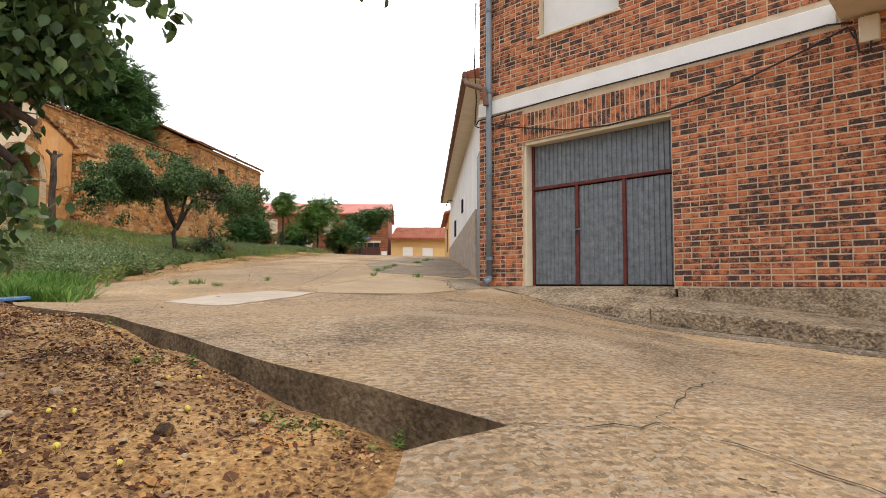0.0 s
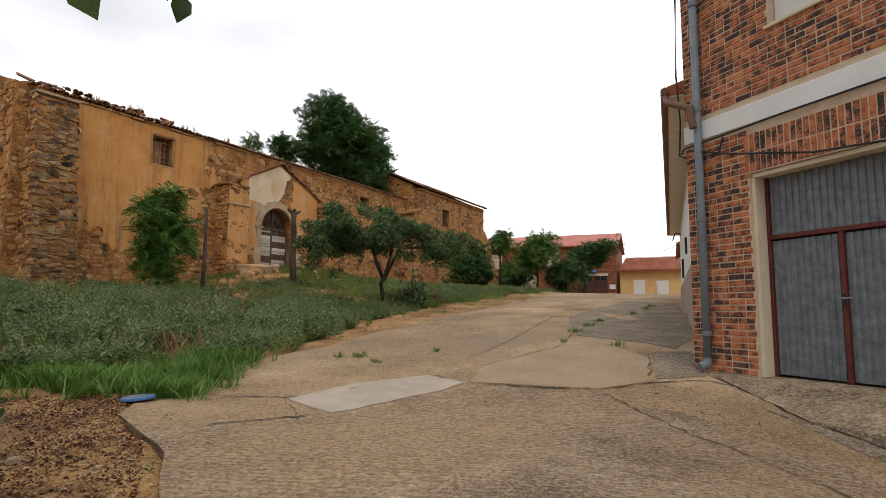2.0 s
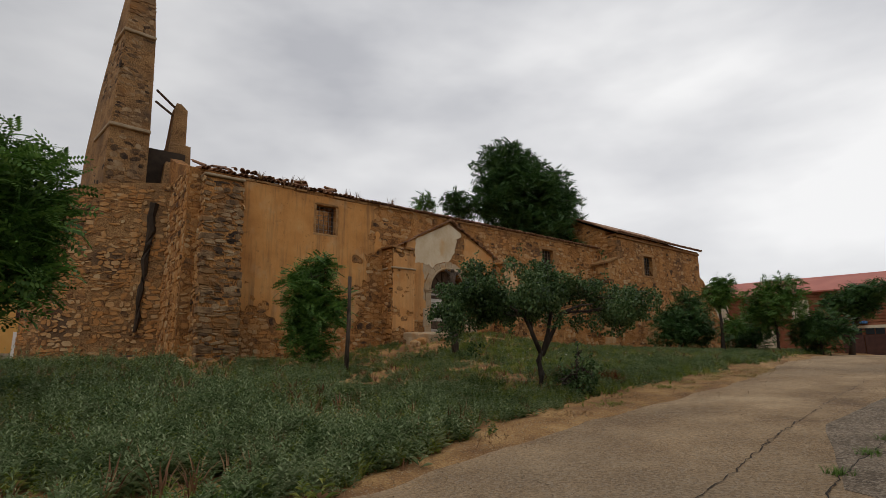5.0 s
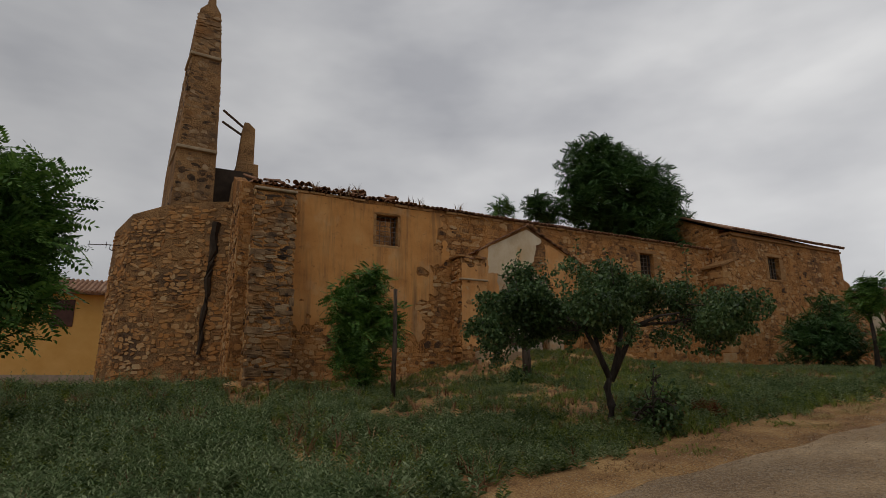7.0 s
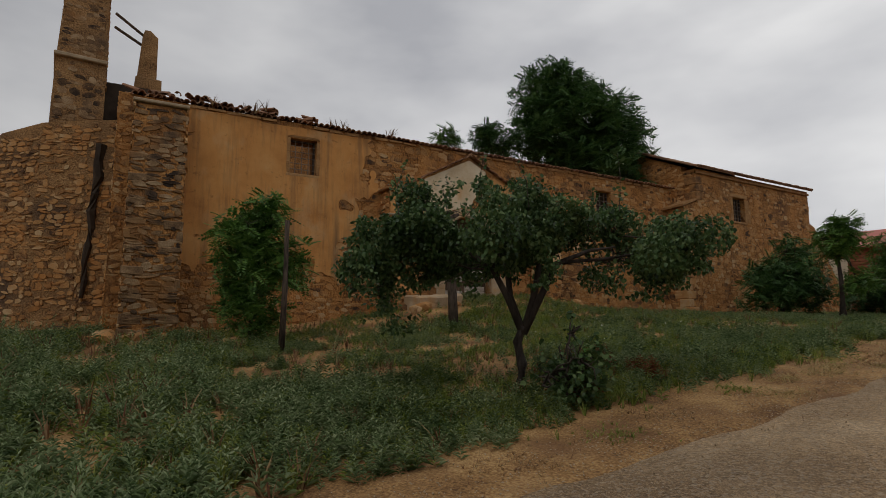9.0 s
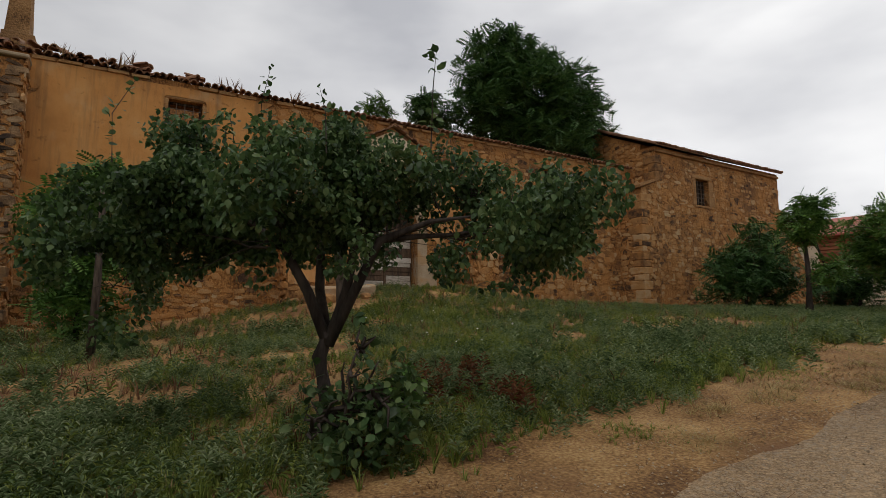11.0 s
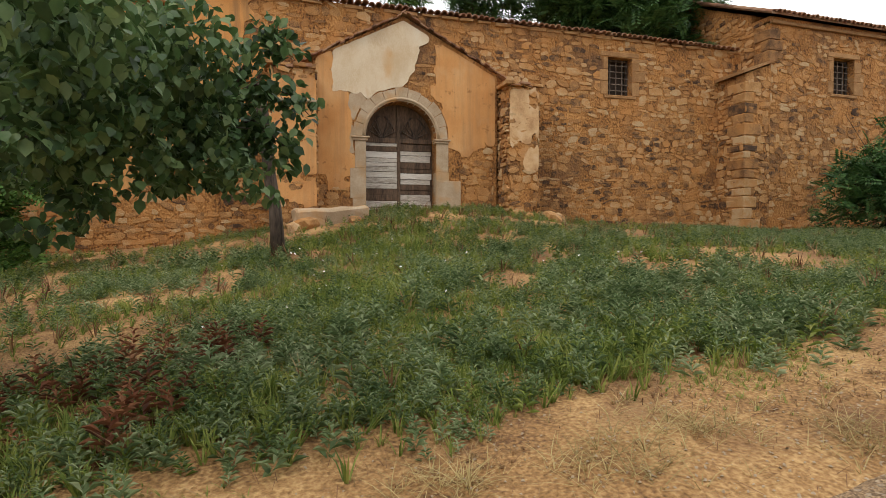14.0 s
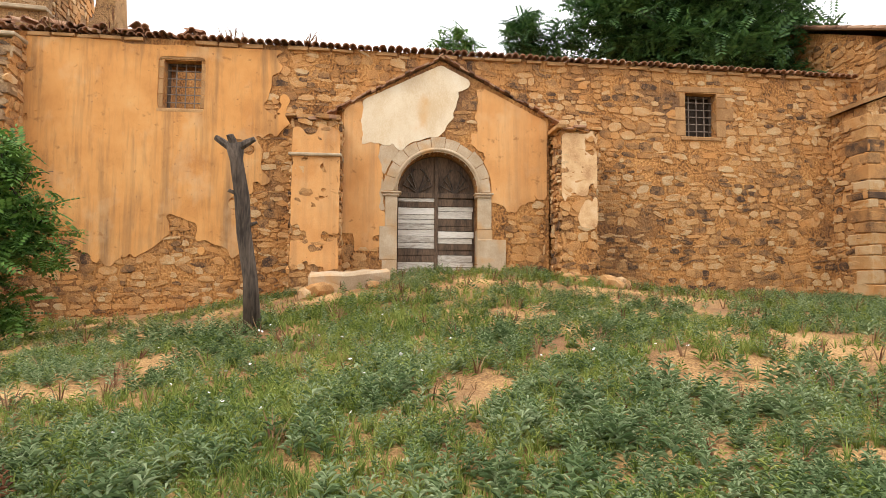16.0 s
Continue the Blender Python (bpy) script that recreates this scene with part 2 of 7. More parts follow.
M_SLAT = material("red_brown_cladding", [(0.3, (0.20, 0.07, 0.035)), (0.7, (0.36, 0.15, 0.08))], 2, 0.85, 0.2, 30, vary=0.25, island=True)
M_CREAMP = material("cream_shutter", [(0.3, (0.60, 0.52, 0.38)), (0.7, (0.70, 0.62, 0.48))], 3, 0.7, 0.1, 40)
M_BROWN = material("brown_gate_paint", [(0.3, (0.05, 0.022, 0.018)), (0.7, (0.10, 0.045, 0.035))], 3, 0.55, 0.1, 40)
M_CLAD = material("stone_dado", [(0.3, (0.26, 0.20, 0.155)), (0.7, (0.45, 0.37, 0.30))], 4, 0.9, 0.6, 26)
M_SOFFIT = material("brown_fascia", [(0.3, (0.12, 0.06, 0.04)), (0.7, (0.20, 0.11, 0.08))], 4, 0.7, 0.1, 40)
M_BLUE = material("blue_enamel", [(0.3, (0.06, 0.16, 0.40)), (0.7, (0.10, 0.24, 0.50))], 8, 0.4, 0.1, 40)
M_GLASS = material("dark_window_glass", [(0.3, (0.02, 0.024, 0.028)), (0.7, (0.035, 0.04, 0.045))], 2, 0.12, 0, 40)


def leaf_material(name, stops, rough=0.55, trans=0.25):
    m = material(name, stops, 1.2, rough, 0.0, 18, vary=0.5, island=True)
    t = m.node_tree
    bs, out = t.nodes["Principled BSDF"], t.nodes["Material Output"]
    tr, mx = t.nodes.new("ShaderNodeBsdfTranslucent"), t.nodes.new("ShaderNodeMixShader")
    mx.inputs[0].default_value = trans
    col = bs.inputs["Base Color"].links[0].from_socket
    t.links.new(col, tr.inputs[0])
    t.links.new(bs.outputs[0], mx.inputs[1]), t.links.new(tr.outputs[0], mx.inputs[2]), t.links.new(mx.outputs[0], out.inputs[0])
    return m


M_LEAF_F = leaf_material("fruit_leaf", [(0.2, (0.025, 0.05, 0.018)), (0.5, (0.075, 0.14, 0.045)), (0.8, (0.19, 0.26, 0.10))], 0.45, 0.32)
M_LEAF_R = leaf_material("pinnate_leaf", [(0.2, (0.035, 0.085, 0.016)), (0.5, (0.09, 0.19, 0.035)), (0.8, (0.17, 0.29, 0.06))])
M_LEAF_B = leaf_material("dark_crown_leaf", [(0.2, (0.018, 0.05, 0.014)), (0.5, (0.055, 0.125, 0.034)), (0.8, (0.115, 0.215, 0.06))])
M_GRASS = leaf_material("green_grass", [(0.2, (0.085, 0.13, 0.022)), (0.5, (0.20, 0.26, 0.05)), (0.8, (0.36, 0.375, 0.10))], 0.7, 0.35)
M_WEED = leaf_material("grey_green_weed", [(0.2, (0.065, 0.11, 0.036)), (0.5, (0.17, 0.235, 0.095)), (0.8, (0.37, 0.43, 0.235))], 0.7, 0.35)
M_DRY = leaf_material("dry_stalk", [(0.2, (0.12, 0.05, 0.03)), (0.5, (0.26, 0.14, 0.07)), (0.8, (0.40, 0.30, 0.15))], 0.85)

# ---- mesh helpers ----
rng = np.random.default_rng(7)
I4 = Matrix.Identity(4)


def empty(name, m, label="", category="", group="", kind=""):
    ob = new(name)
    ob.matrix_basis = m
    return tagged(ob, label, category, group, kind)


def mesh_of(name, bm, mat, smooth=False):
    me = bpy.data.meshes.new(name)
    bmesh.ops.recalc_face_normals(bm, faces=bm.faces)
    bm.to_mesh(me)
    bm.free()
    me.materials.append(mat)
    if smooth:
        me.polygons.foreach_set("use_smooth", [True] * len(me.polygons))
    return me


def part(name, bm, mat, parent=None, label="", smooth=False):
    ob = new(name, mesh_of(name, bm, mat, smooth))
    if parent:
        ob.parent = parent
    if label:
        ob["label"] = label
    return ob


def raw(name, verts, faces, mat, parent=None, smooth=False):
    """A mesh object straight from arrays of vertices and faces."""
    me = bpy.data.meshes.new(name)
    me.from_pydata(verts if isinstance(verts, list) else verts.tolist(), [], faces if isinstance(faces, list) else faces.tolist())
    me.materials.append(mat)
    if smooth:
        me.polygons.foreach_set("use_smooth", [True] * len(me.polygons))
    ob = new(name, me)
    if parent:
        ob.parent = parent
    return ob


def box(bm, x0, x1, y0, y1, z0, z1, bevel=0.0, m=I4):
    r = bmesh.ops.create_cube(bm, size=1.0, matrix=m @ Matrix.Translation(((x0 + x1) / 2, (y0 + y1) / 2, (z0 + z1) / 2)) @ Matrix.Diagonal((abs(x1 - x0), abs(y1 - y0), abs(z1 - z0), 1)))
    if bevel:
        es = list({e for v in r["verts"] for e in v.link_edges})
        bmesh.ops.bevel(bm, geom=es, offset=bevel, segments=1, affect="EDGES")
    return bm


def boxm(*a, **k):
    return box(bmesh.new(), *a, **k)


def prism(bm, pts, axis, a, b):
    """Extrude a polygon. axis 'x': pts are (y, z), 'y': (x, z), 'z': (x, y); from a to b along the axis."""
    def at(p, v):
        return {"x": (v, p[0], p[1]), "y": (p[0], v, p[1]), "z": (p[0], p[1], v)}[axis]
    lo, hi = [bm.verts.new(at(p, a)) for p in pts], [bm.verts.new(at(p, b)) for p in pts]
    n = len(pts)
    bm.faces.new(lo), bm.faces.new(hi[::-1])
    for i in range(n):
        bm.faces.new((lo[i], lo[(i + 1) % n], hi[(i + 1) % n], hi[i]))
    return bm


def tube(bm, pts, radii, seg=7):
    """A tapered tube along points."""
    rings = []
    pts = [Vector(p) for p in pts]
    for i, p in enumerate(pts):
        d = (pts[min(i + 1, len(pts) - 1)] - pts[max(i - 1, 0)]).normalized()
        q = d.to_track_quat("Z", "Y")
        r = radii[i] if isinstance(radii, (list, tuple)) else radii
        rings.append([bm.verts.new(p + q @ Vector((r * math.cos(k * math.tau / seg), r * math.sin(k * math.tau / seg), 0))) for k in range(seg)])
    for a, b in zip(rings, rings[1:]):
        for k in range(seg):
            bm.faces.new((a[k], a[(k + 1) % seg], b[(k + 1) % seg], b[k]))
    bm.faces.new(rings[0][::-1]), bm.faces.new(rings[-1])
    return bm


def roughen(bm, amount, scale):
    for v in bm.verts:
        v.co += noise.noise_vector(v.co * scale) * amount
    return bm


def smooth01(a, b, v):
    t = np.clip((v - a) / (b - a), 0, 1)
    return t * t * (3 - 2 * t)


# ---- ground ----
ROAD_Y = [-60, -5, 0, 10, 14, 20, 25, 30, 36, 45, 60, 400]
ROAD_Z = [-1.5, -0.22, 0.15, 0.9, 1.25, 1.75, 2.1, 2.4, 2.65, 2.8, 2.85, 2.85]


def softplus(v, k=1.2):
    return np.log1p(np.exp(np.clip(v * k, -40, 40))) / k


def wob(x, y, s, k):
    """A cheap smooth unevenness."""
    return np.sin(x * s + k) * np.cos(y * s * 0.83 + k * 2.1) + 0.5 * np.sin(x * s * 2.3 + y * s * 1.7 + k * 3)


def road_z(x, y):
    y3 = [np.interp(y + d, ROAD_Y, ROAD_Z) for d in (-1.5, -0.75, 0, 0.75, 1.5)]
    dip = 0.2 * smooth01(-0.3, 2.2, np.asarray(x, float)) * smooth01(2.8, 5.0, np.asarray(y, float)) * (1 - smooth01(8.6, 10.6, np.asarray(y, float)))
    x, y = np.asarray(x, float), np.asarray(y, float)
    crest = 0.125 * smooth01(0.3, 2.4, y) * (1 - smooth01(5.0, 6.9, y)) * (1 - smooth01(0.0, 2.0, x))
    return sum(y3) / 5 - 0.025 * np.clip(x, -12, 6) - dip + crest


def lawn_edge(y):
    return np.interp(y, [0, 4, 7.6, 8.4, 11.2, 14.1, 15.7, 18.6, 20.2, 23.2, 25.7, 29, 33, 36, 46], [-7.5, -7.0, -6.9, -7.3, -7.6, -8.8, -9.05, -9.6, -9.5, -9.75, -10.0, -10.3, -10.9, -11.8, -13.5])


def road_edge(y):
    return np.interp(y, [2.3, 2.8, 3.25, 3.77, 4.4, 4.75, 4.98, 5.2, 5.7, 6.3, 7, 11, 16, 20, 24, 30, 40, 46], [0.0, -0.72, -1.42, -2.15, -3.08, -3.52, -4.27, -4.9, -5.4, -5.9, -6.0, -6.6, -7.2, -7.3, -7.9, -9.5, -11.5, -12.5])


def ground_z(x, y):
    """The bare ground: the slope of the street, the bank up to the church and the mound before its door."""
    x, y = np.asarray(x, float), np.asarray(y, float)
    z = road_z(x, y)
    fade = 1 - 0.6 * smooth01(26, 38, y)
    z = z + 0.078 * np.minimum(softplus(-9.5 - x), 15) * fade
    z = z + 0.65 * np.exp(-((x + 23) ** 2 / 30 + (y - 24.6) ** 2 / 18))
    z = z + 0.05 * np.clip(14 - y, 0, 9) * smooth01(-10, -21, x)
    z = z + 0.03 * wob(x, y, 1.1, 0.4) * smooth01(-7.5, -9.5, x)
    return z


def terrain_z(x, y):
    z = ground_z(x, y)
    e = np.where(y > 2.3, road_edge(y), -0.4)
    wide = np.where(y > 6, 0.9, 0.25)
    inside = smooth01(-wide, 0.5, x - e)
    z = z - 0.10 * inside + 0.012 * wob(x, y, 3.1, 1.0) * (1 - inside)
    # the hollow of bare earth below the slab
    hollow = smooth01(-6.6, -4.6, x) * (1 - smooth01(4.9, 5.9, y)) * (1 - smooth01(0.2, 1.0, x))
    z = z - np.interp(x, [-4.2, -2.0, -0.8], [0.02, 0.10, 0.22]) * hollow * smooth01(-8, -2, y) + 0.02 * wob(x, y, 5.0, 2.0) * hollow
    return z


def grid_lines(*spans):
    out = []
    for a, b, step in spans:
        out += list(np.arange(a, b, step))
    return np.array(out)


gx = grid_lines((-400, -60, 34), (-60, -26, 2), (-26, -10, 0.5), (-10, 2, 0.14), (2, 10, 0.8), (10, 60, 5), (60, 420, 40))
gy = grid_lines((-200, -20, 20), (-20, -3, 1), (-3, 12, 0.14), (12, 30, 0.35), (30, 60, 1.2), (60, 120, 8), (120, 460, 40))
GX, GY = np.meshgrid(gx, gy, indexing="ij")
GZ = terrain_z(GX, GY)
ny = len(gy)
gv = np.stack([GX.ravel(), GY.ravel(), GZ.ravel()], 1)
ii, jj = np.meshgrid(np.arange(len(gx) - 1), np.arange(ny - 1), indexing="ij")
q0 = (ii * ny + jj).ravel()
ground = raw("ground", gv, np.stack([q0, q0 + ny, q0 + ny + 1, q0 + 1], 1), M_SOIL, smooth=True)
tagged(ground, "bare ochre soil with stones and dry patches", "ground", kind="structure")

# the street slab: a sheet with real thickness at the step by the bare earth
rx = np.linspace(0, 1, 110)
ry = grid_lines((-6, 2, 0.25), (2, 10, 0.1), (10, 12, 0.2), (12, 30, 0.4), (30, 64, 1.0))


def slab_left(y):
    low = np.interp(y, [-6, 1.9, 2.3], [-0.55, -0.4, 0.0])
    e = np.where(y > 2.3, road_edge(y), low)
    rag = 0.25 + 0.75 * smooth01(5.0, 6.0, y) + 0.6 * smooth01(2.4, 2.1, y)
    return e + rag * (0.05 * np.sin(y * 5.1) + 0.04 * np.sin(y * 11.3 + 1)) - 0.9 * smooth01(5.4, 8, y)


RXX = np.stack([slab_left(ry) + u * (9.0 - slab_left(ry)) for u in rx ** 1.3], 0)
RYY = np.repeat(ry[None, :], 110, 0)
RZZ = road_z(RXX, RYY) + 0.006 * wob(RXX, RYY, 1.7, 0.2) - 0.03 * smooth01(5, 8, RYY) * smooth01(0.5, -1.2, RXX - road_edge(RYY))
nyr = len(ry)
top = np.stack([RXX.ravel(), RYY.ravel(), RZZ.ravel()], 1)
side = np.stack([RXX[0] - 0.01, RYY[0], RZZ[0] - 0.34], 1)
ii, jj = np.meshgrid(np.arange(109), np.arange(nyr - 1), indexing="ij")
q0 = (ii * nyr + jj).ravel()
f_top = np.stack([q0, q0 + nyr, q0 + nyr + 1, q0 + 1], 1)
j = np.arange(nyr - 1)
f_side = np.stack([j, j + 1, nyr + j + 1, nyr + j], 1)
road = raw("road", top, f_top, M_ROAD)
# the older, rougher bay nearest the bare earth is poured darker
M_SLAB = material("old_rough_concrete", [(0.28, (0.125, 0.085, 0.054)), (0.5, (0.29, 0.20, 0.122)), (0.75, (0.47, 0.355, 0.235))], 1.1, 0.92, 1.0, 60, stain=(0.37, 0.25, 0.14), stain_scale=0.45, stain_at=(0.44, 0.62), bump_dist=0.03, grain=0.9)
# faint tined ridges across the older bay
_t = M_SLAB.node_tree
_wave, _map, _co = _t.nodes.new("ShaderNodeTexWave"), _t.nodes.new("ShaderNodeMapping"), _t.nodes.new("ShaderNodeTexCoord")
_map.inputs["Rotation"].default_value = (0, 0, math.radians(68))
_wave.inputs["Scale"].default_value, _wave.inputs["Distortion"].default_value, _wave.inputs["Detail"].default_value, _wave.inputs["Detail Scale"].default_value = 5.0, 6.0, 4.0, 2.2
_bs = _t.nodes["Principled BSDF"]
_mul, _rng = _t.nodes.new("ShaderNodeMixRGB"), _t.nodes.new("ShaderNodeMapRange")
_mul.blend_type, _mul.inputs[0].default_value = "MULTIPLY", 1.0
_rng.inputs["To Min"].default_value, _rng.inputs["To Max"].default_value = 0.84, 1.12
_col = _bs.inputs["Base Color"].links[0].from_socket
_t.links.new(_co.outputs["Object"], _map.inputs[0]), _t.links.new(_map.outputs[0], _wave.inputs["Vector"]), _t.links.new(_wave.outputs["Fac"], _rng.inputs[0])
_t.links.new(_col, _mul.inputs[1]), _t.links.new(_rng.outputs[0], _mul.inputs[2]), _t.links.new(_mul.outputs[0], _bs.inputs["Base Color"])


def exposed(m, scale, low, high, tint=(0.46, 0.39, 0.30), chips=0.5):
    """Worn concrete: each grain of aggregate a tone of its own, the larger chips pale, brush marks across."""
    t = m.node_tree
    L = t.links.new
    bs = t.nodes["Principled BSDF"]
    col = bs.inputs["Base Color"].links[0].from_socket
    co, vo, sp, rg, mul = t.nodes.new("ShaderNodeTexCoord"), t.nodes.new("ShaderNodeTexVoronoi"), t.nodes.new("ShaderNodeSeparateColor"), t.nodes.new("ShaderNodeMapRange"), t.nodes.new("ShaderNodeMixRGB")
    vo.inputs["Scale"].default_value = scale
    rg.inputs["To Min"].default_value, rg.inputs["To Max"].default_value = low, high
    mul.blend_type, mul.inputs[0].default_value = "MULTIPLY", 1.0
    pick, mx = t.nodes.new("ShaderNodeMapRange"), t.nodes.new("ShaderNodeMixRGB")
    for k, v in (("From Min", 0.80), ("From Max", 0.86), ("To Max", chips)):
        pick.inputs[k].default_value = v
    mx.inputs[2].default_value = (*tint, 1)
    L(co.outputs["Object"], vo.inputs["Vector"]), L(vo.outputs["Color"], sp.inputs[0]), L(sp.outputs[0], rg.inputs[0])
    L(col, mul.inputs[1]), L(rg.outputs[0], mul.inputs[2])
    L(sp.outputs[1], pick.inputs[0]), L(pick.outputs[0], mx.inputs[0]), L(mul.outputs[0], mx.inputs[1]), L(mx.outputs[0], bs.inputs["Base Color"])


exposed(M_ROAD, 38, 0.72, 1.3, chips=0.35)
exposed(M_SLAB, 36, 0.68, 1.32, chips=0.4)
exposed(M_KERB, 30, 0.7, 1.3, chips=0.3)
road.data.materials.append(M_SLAB)
fc = top[f_top].mean(1)
bay_x, bay_y = fc[:, 0] + 0.12 * np.sin(fc[:, 1] * 7), fc[:, 1] + 0.12 * np.sin(fc[:, 0] * 6)
dark_bay = (bay_y < np.interp(bay_x, [-4.2, -3.4, -2.9, -1.4, 0.5, 3.5, 6], [5.0, 6.4, 8.2, 8.7, 7.6, 5.6, 4.0])) & (bay_x < 6)
road.data.polygons.foreach_set("material_index", dark_bay.astype(np.int32))
# the vertical face of the slab is coloured darker than its top
M_FACE = material("dark_slab_face", [(0.28, (0.06, 0.04, 0.024)), (0.5, (0.125, 0.088, 0.052)), (0.75, (0.22, 0.165, 0.105))], 2.2, 0.8, 0.8, 30, bump_dist=0.03, grain=0.8)
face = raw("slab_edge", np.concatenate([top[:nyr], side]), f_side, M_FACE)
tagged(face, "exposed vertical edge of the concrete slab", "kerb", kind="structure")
tagged(road, "worn pale concrete street slab with cracks and stains", "road", kind="structure")

# ---- church ----
CH = pose(-23.55, 17.5, 0, 0, 0, -1.9)
church = empty("church", CH, "ruined rubble-stone church with flaking ochre plaster, roofless", "church")


def wall_boxes(bm, x0, x1, y0, y1, z0, top, openings):
    """A wall along y between x0 and x1, with rectangular openings (ya, yb, za, zb); top(y) gives its height."""
    cuts = sorted({y0, y1, *[o[0] for o in openings], *[o[1] for o in openings]})
    for a, b in zip(cuts, cuts[1:]):
        spans, z = [], z0
        for o in sorted(openings, key=lambda o: o[2]):
            if o[0] <= a + 1e-6 and o[1] >= b - 1e-6:
                spans.append((z, o[2], z, o[2]))
                z = o[3]
        prism(bm, [(a, z), (b, z), (b, top(b)), (a, top(a))], "x", x0, x1)
        for s in spans:
            prism(bm, [(a, s[0]), (b, s[0]), (b, s[1]), (a, s[1])], "x", x0, x1)
    return bm


def wall_top(y):
    return 10.27 - 0.012 * (y + 4)


W1, W2, DOOR = (-0.2, 0.76, 8.36, 9.66), (14.3, 15.25, 8.08, 9.36), (6.02, 8.2, 2.6, 7.36)
bm = wall_boxes(bmesh.new(), -0.9, 0.0, -5.6, 20.4, 1.0, wall_top, [W1, W2, DOOR])
# spandrels of the door arch
cy, sz, rad = 7.11, 6.27, 1.09
for s in (-1, 1):
    arc = [(cy + s * rad * math.cos(a), sz + rad * math.sin(a)) for a in np.linspace(0, math.pi / 2, 9)]
    prism(bm, [*arc, (cy, 7.36), (cy + s * rad, 7.36)], "x", -0.9, 0.0)
nave = part("wall", bm, M_MORTAR, church, "earth-mortared rubble wall")

annex_m = CH.inverted() @ pose(-21.65, 37.32, 0)
ANNEX_W = (3.0, 4.03, 8.42, 9.72)
annex = part("wall", wall_boxes(bmesh.new(), -0.8, 0, 0.0, 10.4, 1.0, lambda y: 10.86, [ANNEX_W]), M_MORTAR, church, "rubble wall of the sacristy")
annex.matrix_basis = annex_m
sacristy_end = part("wall", prism(bmesh.new(), [(-0.8, 1), (-8.4, 1), (-8.4, 11.0), (-4.5, 12.9), (-0.8, 11.15)], "y", 0.0, 0.8), M_MORTAR, church, "rubble gable wall of the sacristy")
sacristy_end.matrix_basis = annex_m
part("wall", prism(bmesh.new(), [(-0.8, 1), (-8.4, 1), (-8.4, 11.0), (-4.5, 12.9), (-0.8, 11.15)], "y", 9.6, 10.4), M_MORTAR, church, "far gable wall of the sacristy").matrix_basis = annex_m
part("wall", boxm(-8.4, -7.6, 0.8, 9.6, 1, 10.9), M_MORTAR, church, "back wall of the sacristy").matrix_basis = annex_m
bm = bmesh.new()
prism(bm, [(0.22, 10.86), (0.22, 10.94), (-4.5, 13.08), (-8.8, 10.95), (-8.8, 10.87), (-4.5, 12.98)], "y", -0.15, 10.55)
sroof = part("roof", bm, M_TILE, church, "brown clay tile roof of the sacristy")
sroof.matrix_basis = annex_m


def buttress(y0, y1, z0, z1, x_foot, x_top):
    bm = bmesh.new()
    prism(bm, [(-0.3, z0), (x_foot, z0), (x_foot, z0 + 2.2), (x_top, z1 - 0.35), (-0.3, z1 + 0.1)], "y", y0, y1)
    return part("buttress", bm, M_MORTAR, church, "stepped rubble buttress")


b1 = buttress(-5.15, -3.65, 1.2, 10.2, 1.2, 0.5)
b2 = part("buttress", prism(bmesh.new(), [(18.83, 2.0), (19.9, 2.0), (19.9, 9.2), (18.83, 8.8)], "x", -0.3, 1.27), M_MORTAR, church, "square rubble buttress at the sacristy corner")

# apse with its rounded end, and the wall that joins it to the nave
plan = [(-3.2, -5.5), (-3.7, -6.7), (-4.5, -8.25), (-5.6, -9.62), (-7.2, -10.35), (-9.2, -10.0), (-10.8, -7.9), (-11.3, -4.5)]
bm = bmesh.new()
tops = [10.45, 10.4, 10.3, 10.0, 9.5, 9.3, 9.25, 9.2]
outer_b = [bm.verts.new((x * 1.0, y, 1.0)) for x, y in plan]
outer_t = [bm.verts.new((x, y + 0.12, z)) for (x, y), z in zip(plan, tops)]
inner_t = [bm.verts.new((x - 0.2, y + 1.0, z)) for (x, y), z in zip(plan, tops)]
inner_b = [bm.verts.new((x - 0.2, y + 1.0, 1.0)) for x, y in plan]
for rings in ((outer_b, outer_t), (outer_t, inner_t), (inner_t, inner_b)):
    for k in range(len(plan) - 1):
        bm.faces.new((rings[0][k], rings[0][k + 1], rings[1][k + 1], rings[1][k]))
# end wall of the nave, raked up towards the bell gable
bm2 = bmesh.new()
prism(bm2, [(0.0, 1.0), (-4.2, 1.0), (-4.2, 11.9), (-2.6, 11.2), (-0.9, 10.6), (0.0, 10.3)], "y", -5.6, -5.1)
end_wall = part("wall", roughen(bm2, 0.03, 1.3), M_MORTAR, church, "raked end wall of the nave")
apse = part("apse", bm, M_GREYMO, church, "rounded rubble apse split by a crack")

# bell gable
tower_m = pose(-5.45, -7.05, 0, 0, 0, 6)


def pier(bm, rows):
    """Stacked tapered blocks: rows of (z, x0, x1, y0, y1)."""
    rings = [[bm.verts.new(p) for p in ((x1, y0, z), (x1, y1, z), (x0, y1, z), (x0, y0, z))] for z, x0, x1, y0, y1 in rows]
    for a, b in zip(rings, rings[1:]):
        for k in range(4):
            bm.faces.new((a[k], a[(k + 1) % 4], b[(k + 1) % 4], b[k]))
    bm.faces.new(rings[0][::-1]), bm.faces.new(rings[-1])
    return bm


